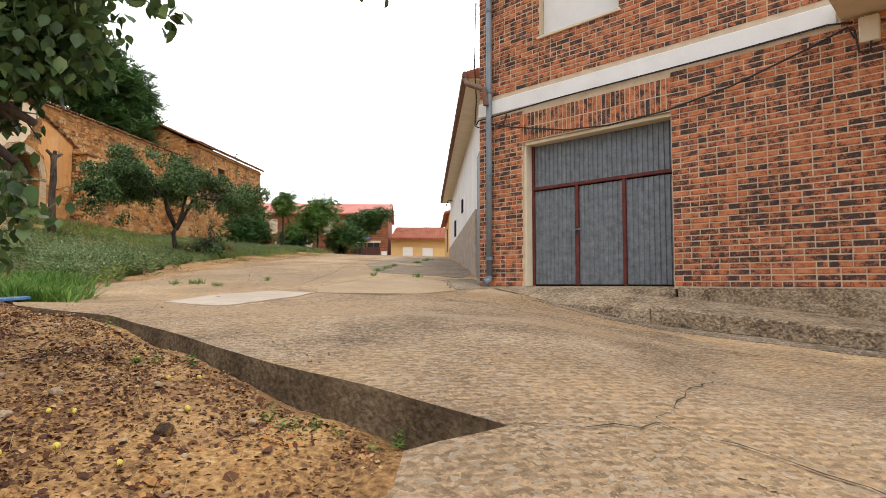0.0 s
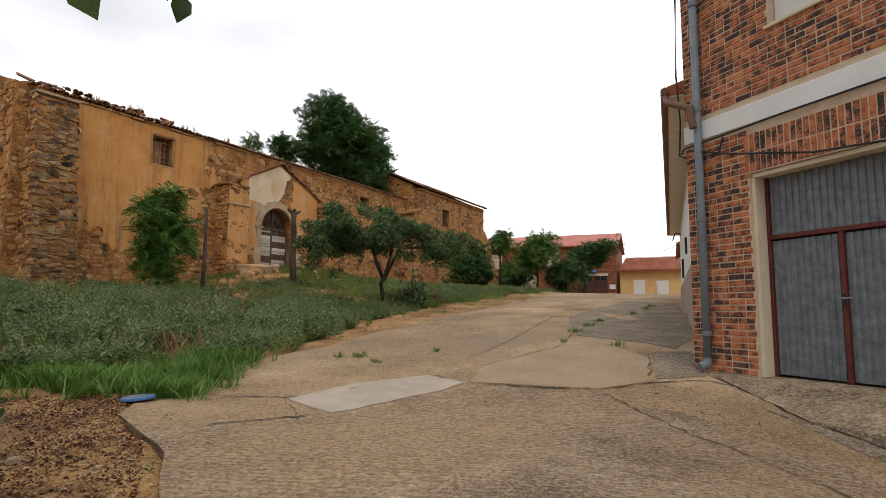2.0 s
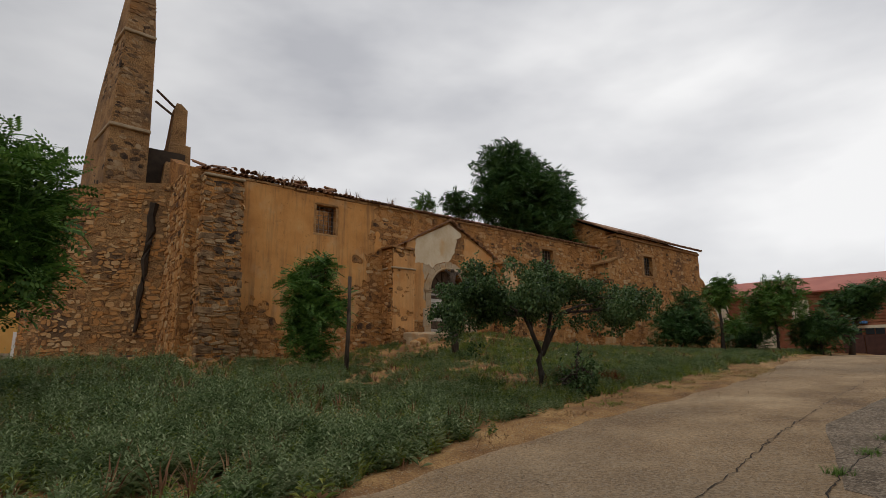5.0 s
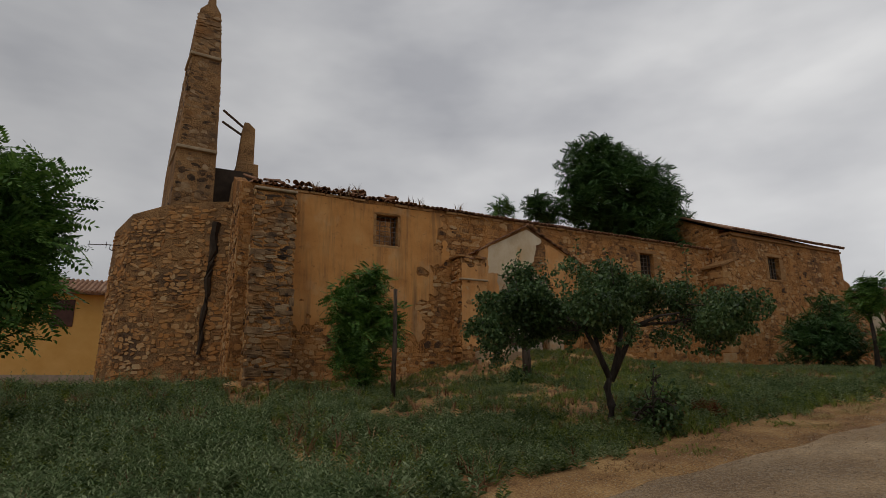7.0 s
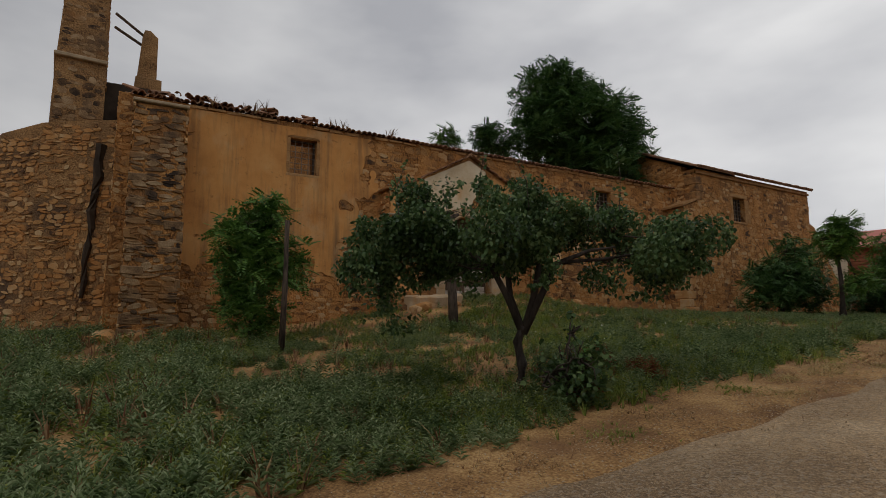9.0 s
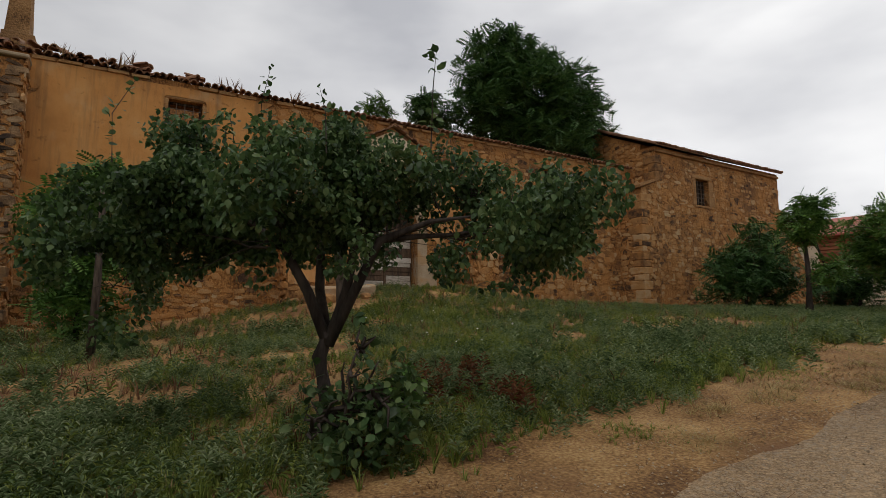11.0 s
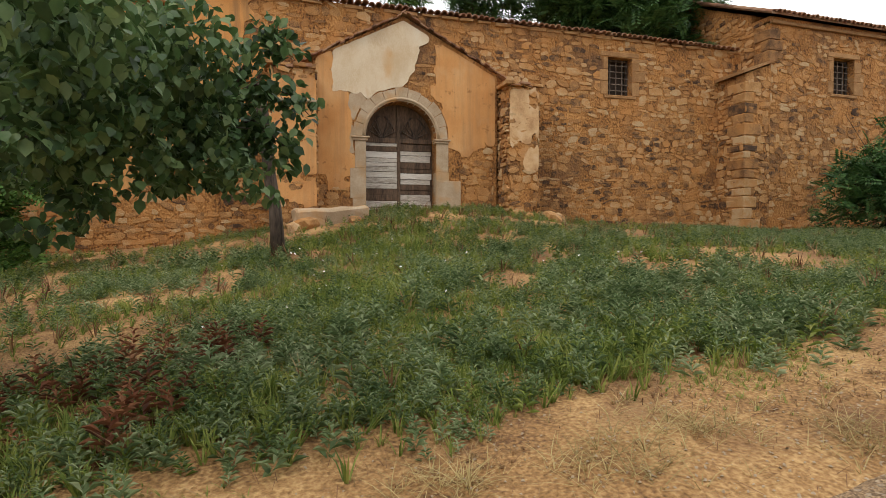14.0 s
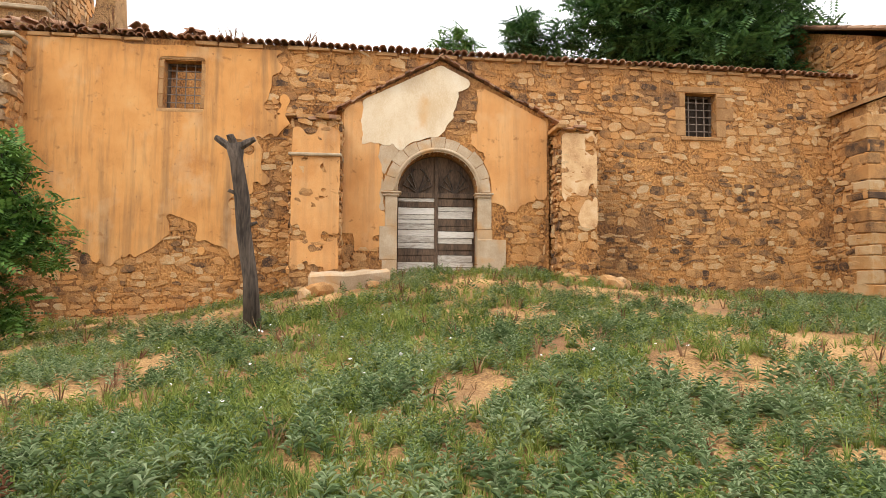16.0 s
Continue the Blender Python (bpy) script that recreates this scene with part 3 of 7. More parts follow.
bell = part("bell_gable", pier(bmesh.new(), [(9.4, -5.2, 0.1, -1.05, 0.72), (13.3, -4.8, 0, -1.0, 0.7), (16.2, -3.9, -0.1, -0.88, 0.62), (17.2, -3.4, -0.12, -0.84, 0.58), (18.2, -2.8, -0.15, -0.8, 0.55), (20.9, -2.0, -0.3, -0.62, 0.35), (21.4, -1.5, -0.4, -0.25, 0.1), (22.0, -1.3, -0.6, -0.2, 0.04)]), M_GREYMO, church, "tall tapering stone pier of the ruined bell gable")
bell.matrix_basis = tower_m

def pieces(spans, rng_, course, length, jit=0.25):
    """Irregular courses over rectangles (u0, u1, v0, v1): yields the middle and size of each piece."""
    out = []
    for u0, u1, v0, v1 in spans:
        v = v0
        while v < v1 - 0.05:
            h = min(course * rng_.uniform(1 - 2 * jit, 1 + 2 * jit), v1 - v)
            u = u0 - rng_.uniform(0, length * 0.6)
            while u < u1:
                w = length * rng_.uniform(0.45, 1.6)
                a, b = max(u, u0), min(u + w, u1)
                if b - a > 0.06:
                    if h > 0.2 and rng_.random() < 0.3:
                        k = rng_.uniform(0.35, 0.65)
                        out += [((a + b) / 2, v + h * k / 2, b - a, h * k), ((a + b) / 2, v + h * (1 + k) / 2, b - a, h * (1 - k))]
                    else:
                        out.append(((a + b) / 2, v + h / 2, b - a, h))
                u += w
            v += h
    return out


def stone_template(r, n=8):
    """One rough stone of unit size: a rim at the wall, a smaller worn face in front."""
    vs, fs = [], []
    ang = np.sort((np.arange(n) + r.uniform(-0.3, 0.3, n)) / n * math.tau + r.uniform(0, 1))
    wob_ = r.uniform(0.84, 1.06, n)
    for lift, shrink in ((-0.5, 1.0), (0.7, 0.975), (1.0, 0.88)):
        for i, a in enumerate(ang):
            c, s_ = math.cos(a), math.sin(a)
            k = 1 / max(abs(c), abs(s_)) ** 0.9
            vs.append((lift + (r.uniform(-0.3, 0.12) if lift == 1 else 0), 0.5 * k * c * shrink * wob_[i], 0.5 * k * s_ * shrink * wob_[i]))
    for ring in (0, 1):
        for k in range(n):
            a, b = ring * n + k, ring * n + (k + 1) % n
            fs.append((a, b, b + n, a + n))
    fs.append(tuple(range(2 * n, 3 * n)))
    return np.array(vs), fs


srng = np.random.default_rng(21)
STONES = [stone_template(srng, 6 + k % 3) for k in range(18)]
STONE_ME = []
for vs_, fs_ in STONES:
    me_ = bpy.data.meshes.new("stone")
    me_.from_pydata(vs_.tolist(), [], fs_)
    me_.materials.append(M_STONE_P)
    STONE_ME.append(me_)


def stones_on(parent, spots, place, proud=(0.015, 0.05), keep=None, single=None, mat=None):
    """Stones over a wall face. place(u, v) gives a matrix whose x looks out of the wall; keep(u, v) says where stone shows; single(u, v) where each is an object."""
    vs, fs, base = [], [], 0
    for u, v, w, h in spots:
        if keep and not keep(u, v, w, h):
            continue
        if srng.random() < 0.1:
            continue
        m = place(u + srng.normal(0, 0.025), v + srng.normal(0, 0.025)) @ Matrix.Rotation(srng.normal(0, 0.17), 4, "X")
        w, h = w * srng.uniform(0.78, 1.08), h * srng.uniform(0.72, 1.22)
        d = srng.uniform(*proud)
        k = srng.integers(len(STONES))
        if single and single(u, v):
            ob = new("stone", STONE_ME[k])
            ob.parent = parent
            ob.matrix_basis = m @ Matrix.Diagonal((d, w, h, 1))
            continue
        a = STONES[k][0] * np.array([d, w, h])
        mm = np.array(m)
        vs.append(a @ mm[:3, :3].T + mm[:3, 3])
        fs += [tuple(i + base for i in f) for f in STONES[k][1]]
        base += len(a)
    if vs:
        ob = raw("stonework", np.concatenate(vs), fs, mat or M_STONE, parent)
        ob["kind"] = "stuff"


def fbm(x, y, s=1.0, k=0.0):
    return noise.fractal(Vector((x * s + k, y * s - k, k * 0.7)), 0.6, 2.1, 4)


# where plaster still covers the nave wall
def plastered(y, z):
    n = 0.55 * fbm(y, z, 0.8, 3.1) + 0.2 * fbm(y, z, 2.6, 9.0)
    left = min(y + 4.2, 2.4 - y + 0.25 * (z - 7)) * 0.55
    low = (z - 4.75) * 0.8
    a = min(left, low, 1.0) + n
    return a > 0.12


def bay_plaster(y, z):
    """0 bare rubble, 1 peach plaster, 2 cream plaster, 3 pale wash beside the arch."""
    n = 0.35 * fbm(y, z, 1.1, 5.0) + 0.2 * fbm(y, z, 3.6, 2.0)
    d = math.hypot(y - 7.11, z - 6.27)
    if 5.7 < y < 8.5 and z < 6.3 or d < 1.5:
        return 0
    if y > 5.05 + 0.3 * n and z > 7.55 - 0.3 * max(0.0, y - 5.6) + 0.3 * n and y < 7.15 + 0.55 * (z - 7.8) + 0.5 * n:
        return 2
    if 5.55 + 0.4 * n < y < 6.4 and z > 5.7:
        return 3
    if y < 5.75 and z > 4.9 + n:
        return 1
    if y > 8.6 - 0.1 * (z - 6) + 0.9 * n and z > 6.05 + n:
        return 1
    return 0


def sheet(name, inside, y0, y1, z0, z1, x, step, mat, parent, label):
    """A thin skin of plaster with a ragged edge, on the wall plane x."""
    ys, zs = np.arange(y0, y1, step), np.arange(z0, z1, step)
    idx, vs, fs = {}, [], []

    def vert(i, j, front):
        key = (i, j, front)
        if key not in idx:
            jy, jz = noise.noise(Vector((i * 1.7, j * 1.3, 5))) * step * 0.55, noise.noise(Vector((i * 1.1, j * 1.9, 9))) * step * 0.55
            dx = 0.012 * noise.noise(Vector((i * 0.11, j * 0.11, 2)))
            idx[key] = len(vs)
            vs.append((x + dx if front else x - 0.06, y0 + i * step + jy, z0 + j * step + jz))
        return idx[key]
    on = {(i, j) for i in range(len(ys)) for j in range(len(zs)) if inside(ys[i] + step / 2, zs[j] + step / 2)}
    for i, j in on:
        fs.append((vert(i, j, 1), vert(i + 1, j, 1), vert(i + 1, j + 1, 1), vert(i, j + 1, 1)))
        for (ni, nj), (a, b) in (((i - 1, j), ((i, j + 1), (i, j))), ((i + 1, j), ((i + 1, j), (i + 1, j + 1))), ((i, j - 1), ((i, j), (i + 1, j))), ((i, j + 1), ((i + 1, j + 1), (i, j + 1)))):
            if (ni, nj) not in on:
                fs.append((vert(*a, 1), vert(*a, 0), vert(*b, 0), vert(*b, 1)))
    # soften the stepped rim into a ragged curve
    link = {}
    for i, j in on:
        for (ni, nj), (a, b) in (((i - 1, j), ((i, j + 1), (i, j))), ((i + 1, j), ((i + 1, j), (i + 1, j + 1))), ((i, j - 1), ((i, j), (i + 1, j))), ((i, j + 1), ((i + 1, j + 1), (i, j + 1)))):
            if (ni, nj) not in on:
                link.setdefault(a, []).append(b), link.setdefault(b, []).append(a)
    at = {k: np.array(vs[idx[(*k, 1)]][1:]) for k in link}
    for _ in range(3):
        at = {k: 0.4 * at[k] + 0.6 * sum(at[n] for n in link[k]) / len(link[k]) for k in link}
    for k, p in at.items():
        for side in (0, 1):
            q = vs[idx[(*k, side)]]
            vs[idx[(*k, side)]] = (q[0], float(p[0]), float(p[1]))
    ob = raw(name, vs, fs, mat, parent)
    ob["label"] = label
    return ob


def in_opening(y, z, pad=0.05):
    for a, b, c, d in (W1, W2):
        if a - pad < y < b + pad and c - pad < z < d + pad:
            return True
    return 5.3 < y < 9.0 and z < 6.3 or math.hypot(y - 7.11, z - 6.27) < 1.6


sheet("plaster", lambda y, z: plastered(y, z) and not in_opening(y, z, 0.12) and z < wall_top(y) - 0.15, -3.7, 4.4, 3.6, 10.2, 0.035, 0.075, M_PLASTER, church, "streaked ochre lime plaster")

# ---- portal of the church ----
bm = bmesh.new()
gable = [(4.5, 8.5), (7.17, 9.92), (10.2, 8.4), (10.2, 2.8), (8.2, 2.8), *[(7.11 + 1.09 * math.cos(a), 6.27 + 1.09 * math.sin(a)) for a in np.linspace(0, math.pi, 17)], (6.02, 2.8), (4.5, 2.8)]
prism(bm, gable, "x", -0.02, 0.14)
bay = part("portal_bay", bm, M_MORTAR, church, "ochre portal wall with a low gable")


def under_gable(y, z):
    return z < 9.8 - abs(y - 7.17) * 0.51 and 4.56 < y < 10.15


sheet("plaster", lambda y, z: under_gable(y, z) and bay_plaster(y, z) == 1, 4.5, 10.2, 3.8, 9.9, 0.165, 0.06, M_ORANGE, church, "ochre plaster of the portal")
sheet("plaster", lambda y, z: under_gable(y, z) and bay_plaster(y, z) == 2, 4.5, 10.2, 3.8, 9.9, 0.17, 0.06, M_CREAM, church, "cream plaster under the gable")
sheet("plaster", lambda y, z: under_gable(y, z) and bay_plaster(y, z) == 3, 4.5, 10.2, 3.8, 9.9, 0.163, 0.06, M_BAND, church, "pale limewash beside the arch")

# gable cornice with thin edge tiles
for y0, z0, y1, z1, th in ((4.1, 8.28, 7.22, 10.0, 0.045), (10.45, 8.27, 7.12, 10.0, 0.045)):
    n = 24
    for k in range(n):
        a, b = k / n, (k + 1) / n
        ya, yb = y0 + (y1 - y0) * a, y0 + (y1 - y0) * b
        za, zb = z0 + (z1 - z0) * a, z0 + (z1 - z0) * b
        d, e = 0.30 + srng.uniform(-0.12, 0.08), srng.uniform(-0.03, 0.04)
        part("cornice_tile", prism(bmesh.new(), [(ya, za + e), (yb, zb + e), (yb, zb + th + e), (ya, za + th + e)], "x", -0.05, d), M_TILE, church)

# piers at both sides of the portal
for y0, y1, zt in ((3.3, 4.52, 7.95), (10.32, 11.32, 7.9)):
    bm = boxm(-0.05, 0.86, y0, y1, 2.6, zt, 0.04)
    bmesh.ops.subdivide_edges(bm, edges=bm.edges[:], cuts=5, use_grid_fill=True)
    p_ = part("pier", roughen(bm, 0.05, 1.7), M_MORTAR, church, "crumbling pier beside the portal")
    left = y0 < 5
    if left:
        sheet("plaster", lambda y, z: 4.15 + 0.3 * fbm(y, z, 2.0, 1.0) < z < zt - 0.35 + 0.4 * fbm(y, z, 1.5, 3.0) and abs(z - 4.95) > 0.12 + 0.3 * fbm(y, z, 1.8, 2.0) and fbm(y, z, 1.3, 7.0) < 0.5, y0 + 0.03, y1 - 0.03, 3.9, zt, 0.895, 0.06, M_ORANGE, church, "peach plaster on the pier")
    else:
        sheet("plaster", lambda y, z: (z > 6.45 + 0.9 * fbm(y, z, 1.4, 2.0) and z < zt - 0.1 or y > y1 - 0.3 + 0.3 * fbm(y, z, 1.4, 4.0) and z > 5.3) and fbm(y, z, 1.3, 7.0) < 0.4, y0 + 0.03, y1 - 0.03, 3.9, zt, 0.895, 0.06, M_PALE, church, "flaking pale plaster on the pier")
    sp = pieces([(y0, y1, 2.9, zt)], srng, 0.2, 0.34)
    stones_on(p_, sp, lambda u, v: Matrix.Translation((0.87, u, v)), (0.01, 0.03))
    sp = pieces([(0.0, 0.86, 2.9, zt)], srng, 0.2, 0.36)
    stones_on(p_, sp, lambda u, v: Matrix.Translation((u, y0, v)) @ Matrix.Rotation(-math.pi / 2, 4, "Z"), (0.03, 0.08))
    stones_on(p_, sp, lambda u, v: Matrix.Translation((u, y1, v)) @ Matrix.Rotation(math.pi / 2, 4, "Z"), (0.03, 0.08))
    for k in range(7):
        ya, xa_ = y0 - 0.15 + k * (y1 - y0 + 0.1) / 7, srng.uniform(-0.25, 0.05)
        shard = part("cap_shard", roughen(boxm(-0.05, 0.98 + xa_, ya, ya + srng.uniform(0.2, 0.36), 0, srng.uniform(0.04, 0.12), 0.012), 0.035, 4), M_TILE if k % 2 else M_STONE_P, church, "broken cap of the pier")
        shard.matrix_basis = Matrix.Translation((0, 0, zt - 0.03 + srng.uniform(0, 0.07)))
part("moulding", roughen(boxm(0.0, 0.97, 3.24, 4.58, 6.98, 7.06, 0.02), 0.01, 3), M_ASHLAR, church)

# arch stones, jambs and imposts
N = 11
for k in range(N):
    a0, a1 = math.pi * k / N + 0.006, math.pi * (k + 1) / N - 0.006
    o_ = 1.45 + 0.03 * (k % 3)
    arc = [(7.11 + r_ * math.cos(a), 6.27 + r_ * math.sin(a)) for r_, aa in ((1.09, (a0, (a0 + a1) / 2, a1)), (o_, (a1, (a0 + a1) / 2, a0))) for a in aa]
    part("voussoir", prism(bmesh.new(), arc, "x", -0.1, 0.168), M_BAND, church)
bm = bmesh.new()
ring = [(7.11 + 1.16 * math.cos(a), 6.27 + 1.16 * math.sin(a)) for a in np.linspace(0, math.pi, 21)]
tube(bm, [(0.165, y, z) for y, z in ring], 0.05, 6)
part("arch_moulding", bm, M_BAND, church, "rounded moulding of the arch", True)
for y0, y1, zs in ((5.66, 6.02, (3.4, 4.4, 5.3, 6.12)), (8.2, 8.54, (3.4, 4.3, 5.25, 6.12))):
    for za, zb in zip(zs, zs[1:]):
        w = srng.uniform(-0.05, 0.12)
        part("jamb_stone", boxm(-0.4, 0.168, y0 - (w if y0 < 7 else 0), y1 + (w if y0 > 7 else 0), za + 0.003, zb - 0.003, 0.008), M_BAND, church)
    bm = boxm(-0.1, 0.21, y0 - 0.05, y1 + 0.05, 6.12, 6.2, 0.015)
    box(bm, -0.1, 0.25, y0 - 0.08, y1 + 0.1, 6.2, 6.25, 0.012)
    part("impost", bm, M_BAND, church, "moulded impost")
part("stone_block", roughen(boxm(0.1, 0.185, 8.22, 8.99, 4.0, 4.98, 0.012), 0.006, 4), M_BAND, church, "pale dressed block beside the door")

# the old door
door = empty("door", pose(-0.35, 7.11, 0), "weathered double plank door under a carved fanlight", kind="")
door.parent = church
part("door_frame", boxm(-0.08, -0.02, -1.09, 1.09, 3.9, 6.27), M_WOODD, door)
part("fanlight", prism(bmesh.new(), [(1.08 * math.cos(a), 6.27 + 1.08 * math.sin(a)) for a in np.linspace(0, math.pi, 17)], "x", -0.08, -0.02), M_WOODD, door, "dark arched tympanum")
for s in (-1, 1):
    bm = bmesh.new()
    for k, ang in enumerate((0.35, 0.7, 1.05)):
        c_ = 0.52 * s
        tube(bm, [(0.0, c_, 6.3), (0.03, c_ + 0.42 * math.cos(ang), 6.3 + 0.62 * math.sin(ang)), (0.0, c_ + 0.14 * math.cos(ang), 6.3 + 0.68)], 0.022, 5)
        tube(bm, [(0.0, c_, 6.3), (0.03, c_ - 0.42 * math.cos(ang), 6.3 + 0.62 * math.sin(ang)), (0.0, c_ - 0.14 * math.cos(ang), 6.3 + 0.68)], 0.022, 5)
    part("carving", bm, M_POST, door, "carved leaf in the fanlight")
    z = 4.02
    gap = (4.5, 4.62, 6.02) if s < 0 else (4.68, 4.8, 5.32, 5.5, 6.02)
    while z < 6.1:
        h = srng.uniform(0.13, 0.22)
        dark = any(abs(z + h / 2 - g) < 0.09 for g in gap)
        y0, y1 = (0.05, 1.06) if s > 0 else (-1.06, -0.05)
        part("board", boxm(0.0, 0.035 + srng.uniform(-0.008, 0.01), y0, y1 - srng.uniform(0, 0.05) * (s > 0), z, min(z + h - 0.012, 6.15), 0.005), M_WOODD if dark else M_WOODB, door, "dark bare board" if dark else "")
        z += h
part("meeting_stile", boxm(0.0, 0.07, -0.05, 0.05, 4.05, 7.32, 0.01), M_WOODD, door, "dark central stile")
part("transom", boxm(0.0, 0.06, -1.06, 1.06, 6.16, 6.3, 0.01), M_WOODD, door)

# windows with iron bars
M_BAR = material("flaking_bar_paint", [(0.3, (0.10, 0.07, 0.05)), (0.7, (0.30, 0.24, 0.19))], 8, 0.8, 0.3, 50)


def barred_window(o, parent, m=I4, shutter=False):
    y0, y1, z0, z1 = o
    w = empty("window", m @ pose(-0.3, (y0 + y1) / 2, z0), "small barred window with a weathered wooden frame")
    w.parent = parent
    hw, h = (y1 - y0) / 2, z1 - z0
    for a in ((-hw, -hw + 0.07, 0, h), (hw - 0.07, hw, 0, h), (-hw, hw, h - 0.07, h), (-hw, hw, 0, 0.07)):
        part("window_frame", boxm(-0.05, 0.03, *a, 0.006), M_POST, w)
    for k in range(3):
        y = -hw + (k + 1) * 2 * hw / 4
        part("bar", boxm(0.03, 0.055, y - 0.013, y + 0.013, 0.02, h - 0.02), M_BAR, w)
    for k in range(5):
        z = (k + 1) * h / 6
        part("bar", boxm(0.055, 0.075, -hw, hw, z - 0.012, z + 0.012), M_BAR, w)
    if shutter:
        part("shutter", boxm(-0.2, -0.16, -hw, hw, 0, h), M_DARK, w, "dark boarded shutter")
    part("lintel", roughen(boxm(0.05, 0.318, -hw - 0.28, hw + 0.25, h + 0.01, h + 0.18, 0.02), 0.02, 3), M_DRESSED, w, "long stone lintel")
    part("sill", roughen(boxm(0.05, 0.335, -hw - 0.15, hw + 0.15, -0.12, -0.01, 0.02), 0.01, 3), M_DRESSED, w)
    for s in (-1, 1):
        z = 0.0
        while z < h - 0.1:
            hh = min(srng.uniform(0.3, 0.5), h - z)
            ww = srng.uniform(0.18, 0.5) * (1.3 if s > 0 else 0.7)
            a, b = (hw, hw + ww) if s > 0 else (-hw - ww, -hw)
            part("jamb_stone", roughen(boxm(-0.1, 0.312, a, b, z + 0.006, z + hh - 0.006, 0.012), 0.015, 3), M_DRESSED, w)
            z += hh
    return w


barred_window(W1, church)
barred_window(W2, church, shutter=True)
barred_window(ANNEX_W, church, annex_m, shutter=True)

# rows of barrel tiles along the wall heads
bm = bmesh.new()
prof = [(0.105 * math.cos(a), 0.105 * math.sin(a)) for a in np.linspace(0, math.pi, 7)] + [(0.08 * math.cos(a), 0.08 * math.sin(a)) for a in np.linspace(math.pi, 0, 7)]
prism(bm, prof, "x", -0.42, 0.2)
for v in bm.verts:
    v.co.yz *= 1.0 - 0.22 * (v.co.x < -0.1)
tile_me = mesh_of("roof_tile", bm, M_TILE)
y = -5.2
while y < 19.7:
    ob = new("roof_tile", tile_me)
    ob.parent = church
    rag = 1.0 if y < 0.2 else 0.35
    ob.matrix_basis = Matrix.Translation((srng.uniform(-0.12, 0.05) * rag, y, wall_top(y) + 0.02 + srng.uniform(0, 0.05) * rag)) @ Euler((srng.uniform(-0.2, 0.2) * rag, 0.16 + srng.uniform(-0.08, 0.08), srng.uniform(-0.3, 0.3) * rag)).to_matrix().to_4x4()
    y += 0.2 + srng.uniform(-0.02, 0.05) * rag
for k in range(70):
    ob = new("roof_tile", tile_me)
    ob.parent = church
    y = srng.uniform(-5.3, 0.6)
    ob.matrix_basis = Matrix.Translation((srng.uniform(-0.8, 0.1), y, wall_top(y) + 0.08 + srng.uniform(0, 0.22))) @ Euler((srng.uniform(-0.5, 0.5), srng.uniform(-0.1, 0.4), srng.uniform(-1.2, 1.2))).to_matrix().to_4x4()
for k in range(49):
    ob = new("roof_tile", tile_me)
    ob.parent = church
    y = 0.05 + k * 0.215
    ob.matrix_basis = annex_m @ Matrix.Translation((0.14, y, 10.93 + srng.uniform(0, 0.04))) @ Euler((srng.uniform(-0.12, 0.12), 0.36, srng.uniform(-0.14, 0.14))).to_matrix().to_4x4()
for k in range(11):
    ob = new("roof_tile", tile_me)
    ob.parent = church
    x = 0.05 - k * 0.42
    ob.matrix_basis = annex_m @ Matrix.Translation((x, -0.1, 11.0 - 0.453 * x)) @ Euler((srng.uniform(-0.1, 0.1), 0.40, srng.uniform(-0.1, 0.1))).to_matrix().to_4x4()

# eaves course below the tiles
bm = bmesh.new()
for k in range(40):
    a = -3.6 + k * 0.6
    if srng.random() < 0.85:
        box(bm, -0.3, 0.08 + srng.uniform(-0.04, 0.02), a, a + srng.uniform(0.4, 0.59), wall_top(a) - 0.12 + srng.uniform(-0.02, 0.02), wall_top(a) - 0.03, 0.01)
roughen(bm, 0.03, 2.3)
ob = part("eaves_course", bm, M_DRESSED, church, "thin stone eaves course")
ob["kind"] = "stuff"
part("eaves_course", boxm(-0.3, 0.1, 0, 10.4, 10.6, 10.72, 0.02), M_DRESSED, church).matrix_basis = annex_m

# ruined stub and the iron ties of the bell gable
part("stub_pillar", roughen(pier(bmesh.new(), [(9.8, -8.2, -5.6, -5.7, -3.6), (12.2, -8.0, -5.9, -5.5, -3.9), (12.4, -7.8, -6.2, -5.4, -4.3), (13.4, -7.8, -6.3, -5.35, -4.35), (13.5, -7.6, -6.5, -5.3, -4.55), (15.4, -7.4, -6.6, -5.2, -4.6), (15.75, -7.3, -6.7, -5.1, -4.9)]), 0.04, 2), M_GREYMO, church, "ruined stone stub of the bell gable")
part("gable_base", boxm(-8.5, -6.2, -6.4, -4.6, 9.6, 12.9), M_DARK, church, "dark masonry between the piers")
for a, b in (((-5.9, -6.2, 15.8), (-6.95, -4.98, 15.45)), ((-5.9, -6.2, 15.2), (-6.95, -4.98, 15.0))):
    part("tie_beam", tube(bmesh.new(), [a, b], 0.06, 6), M_WOODD, church, "dark timber tie")
for z, grow in ((9.55, 0.22), (13.3, 0.14), (18.2, 0.08)):
    hw = 1.0 - (z - 9.4) * 0.026
    led = part("ledge", roughen(boxm(-3.4 + (z - 9.4) * 0.16, 0.12 + grow - (z - 9.4) * 0.025, -hw - grow - 0.04, hw - 0.28 + grow * 0.6, z, z + 0.16, 0.03), 0.02, 2), M_ASHLAR, church, "weathered stone ledge")
    led.matrix_basis = tower_m
part("finial", tube(bmesh.new(), [(-0.9, 0, 21.8), (-0.9, 0, 22.3), (-0.9, 0, 22.5)], [0.16, 0.13, 0.05], 8), M_ASHLAR, church).matrix_basis = tower_m

# stone over the faces of the walls
sp = pieces([(-5.6, 20.4, 2.2, 10.1)], srng, 0.17, 0.34, 0.32)


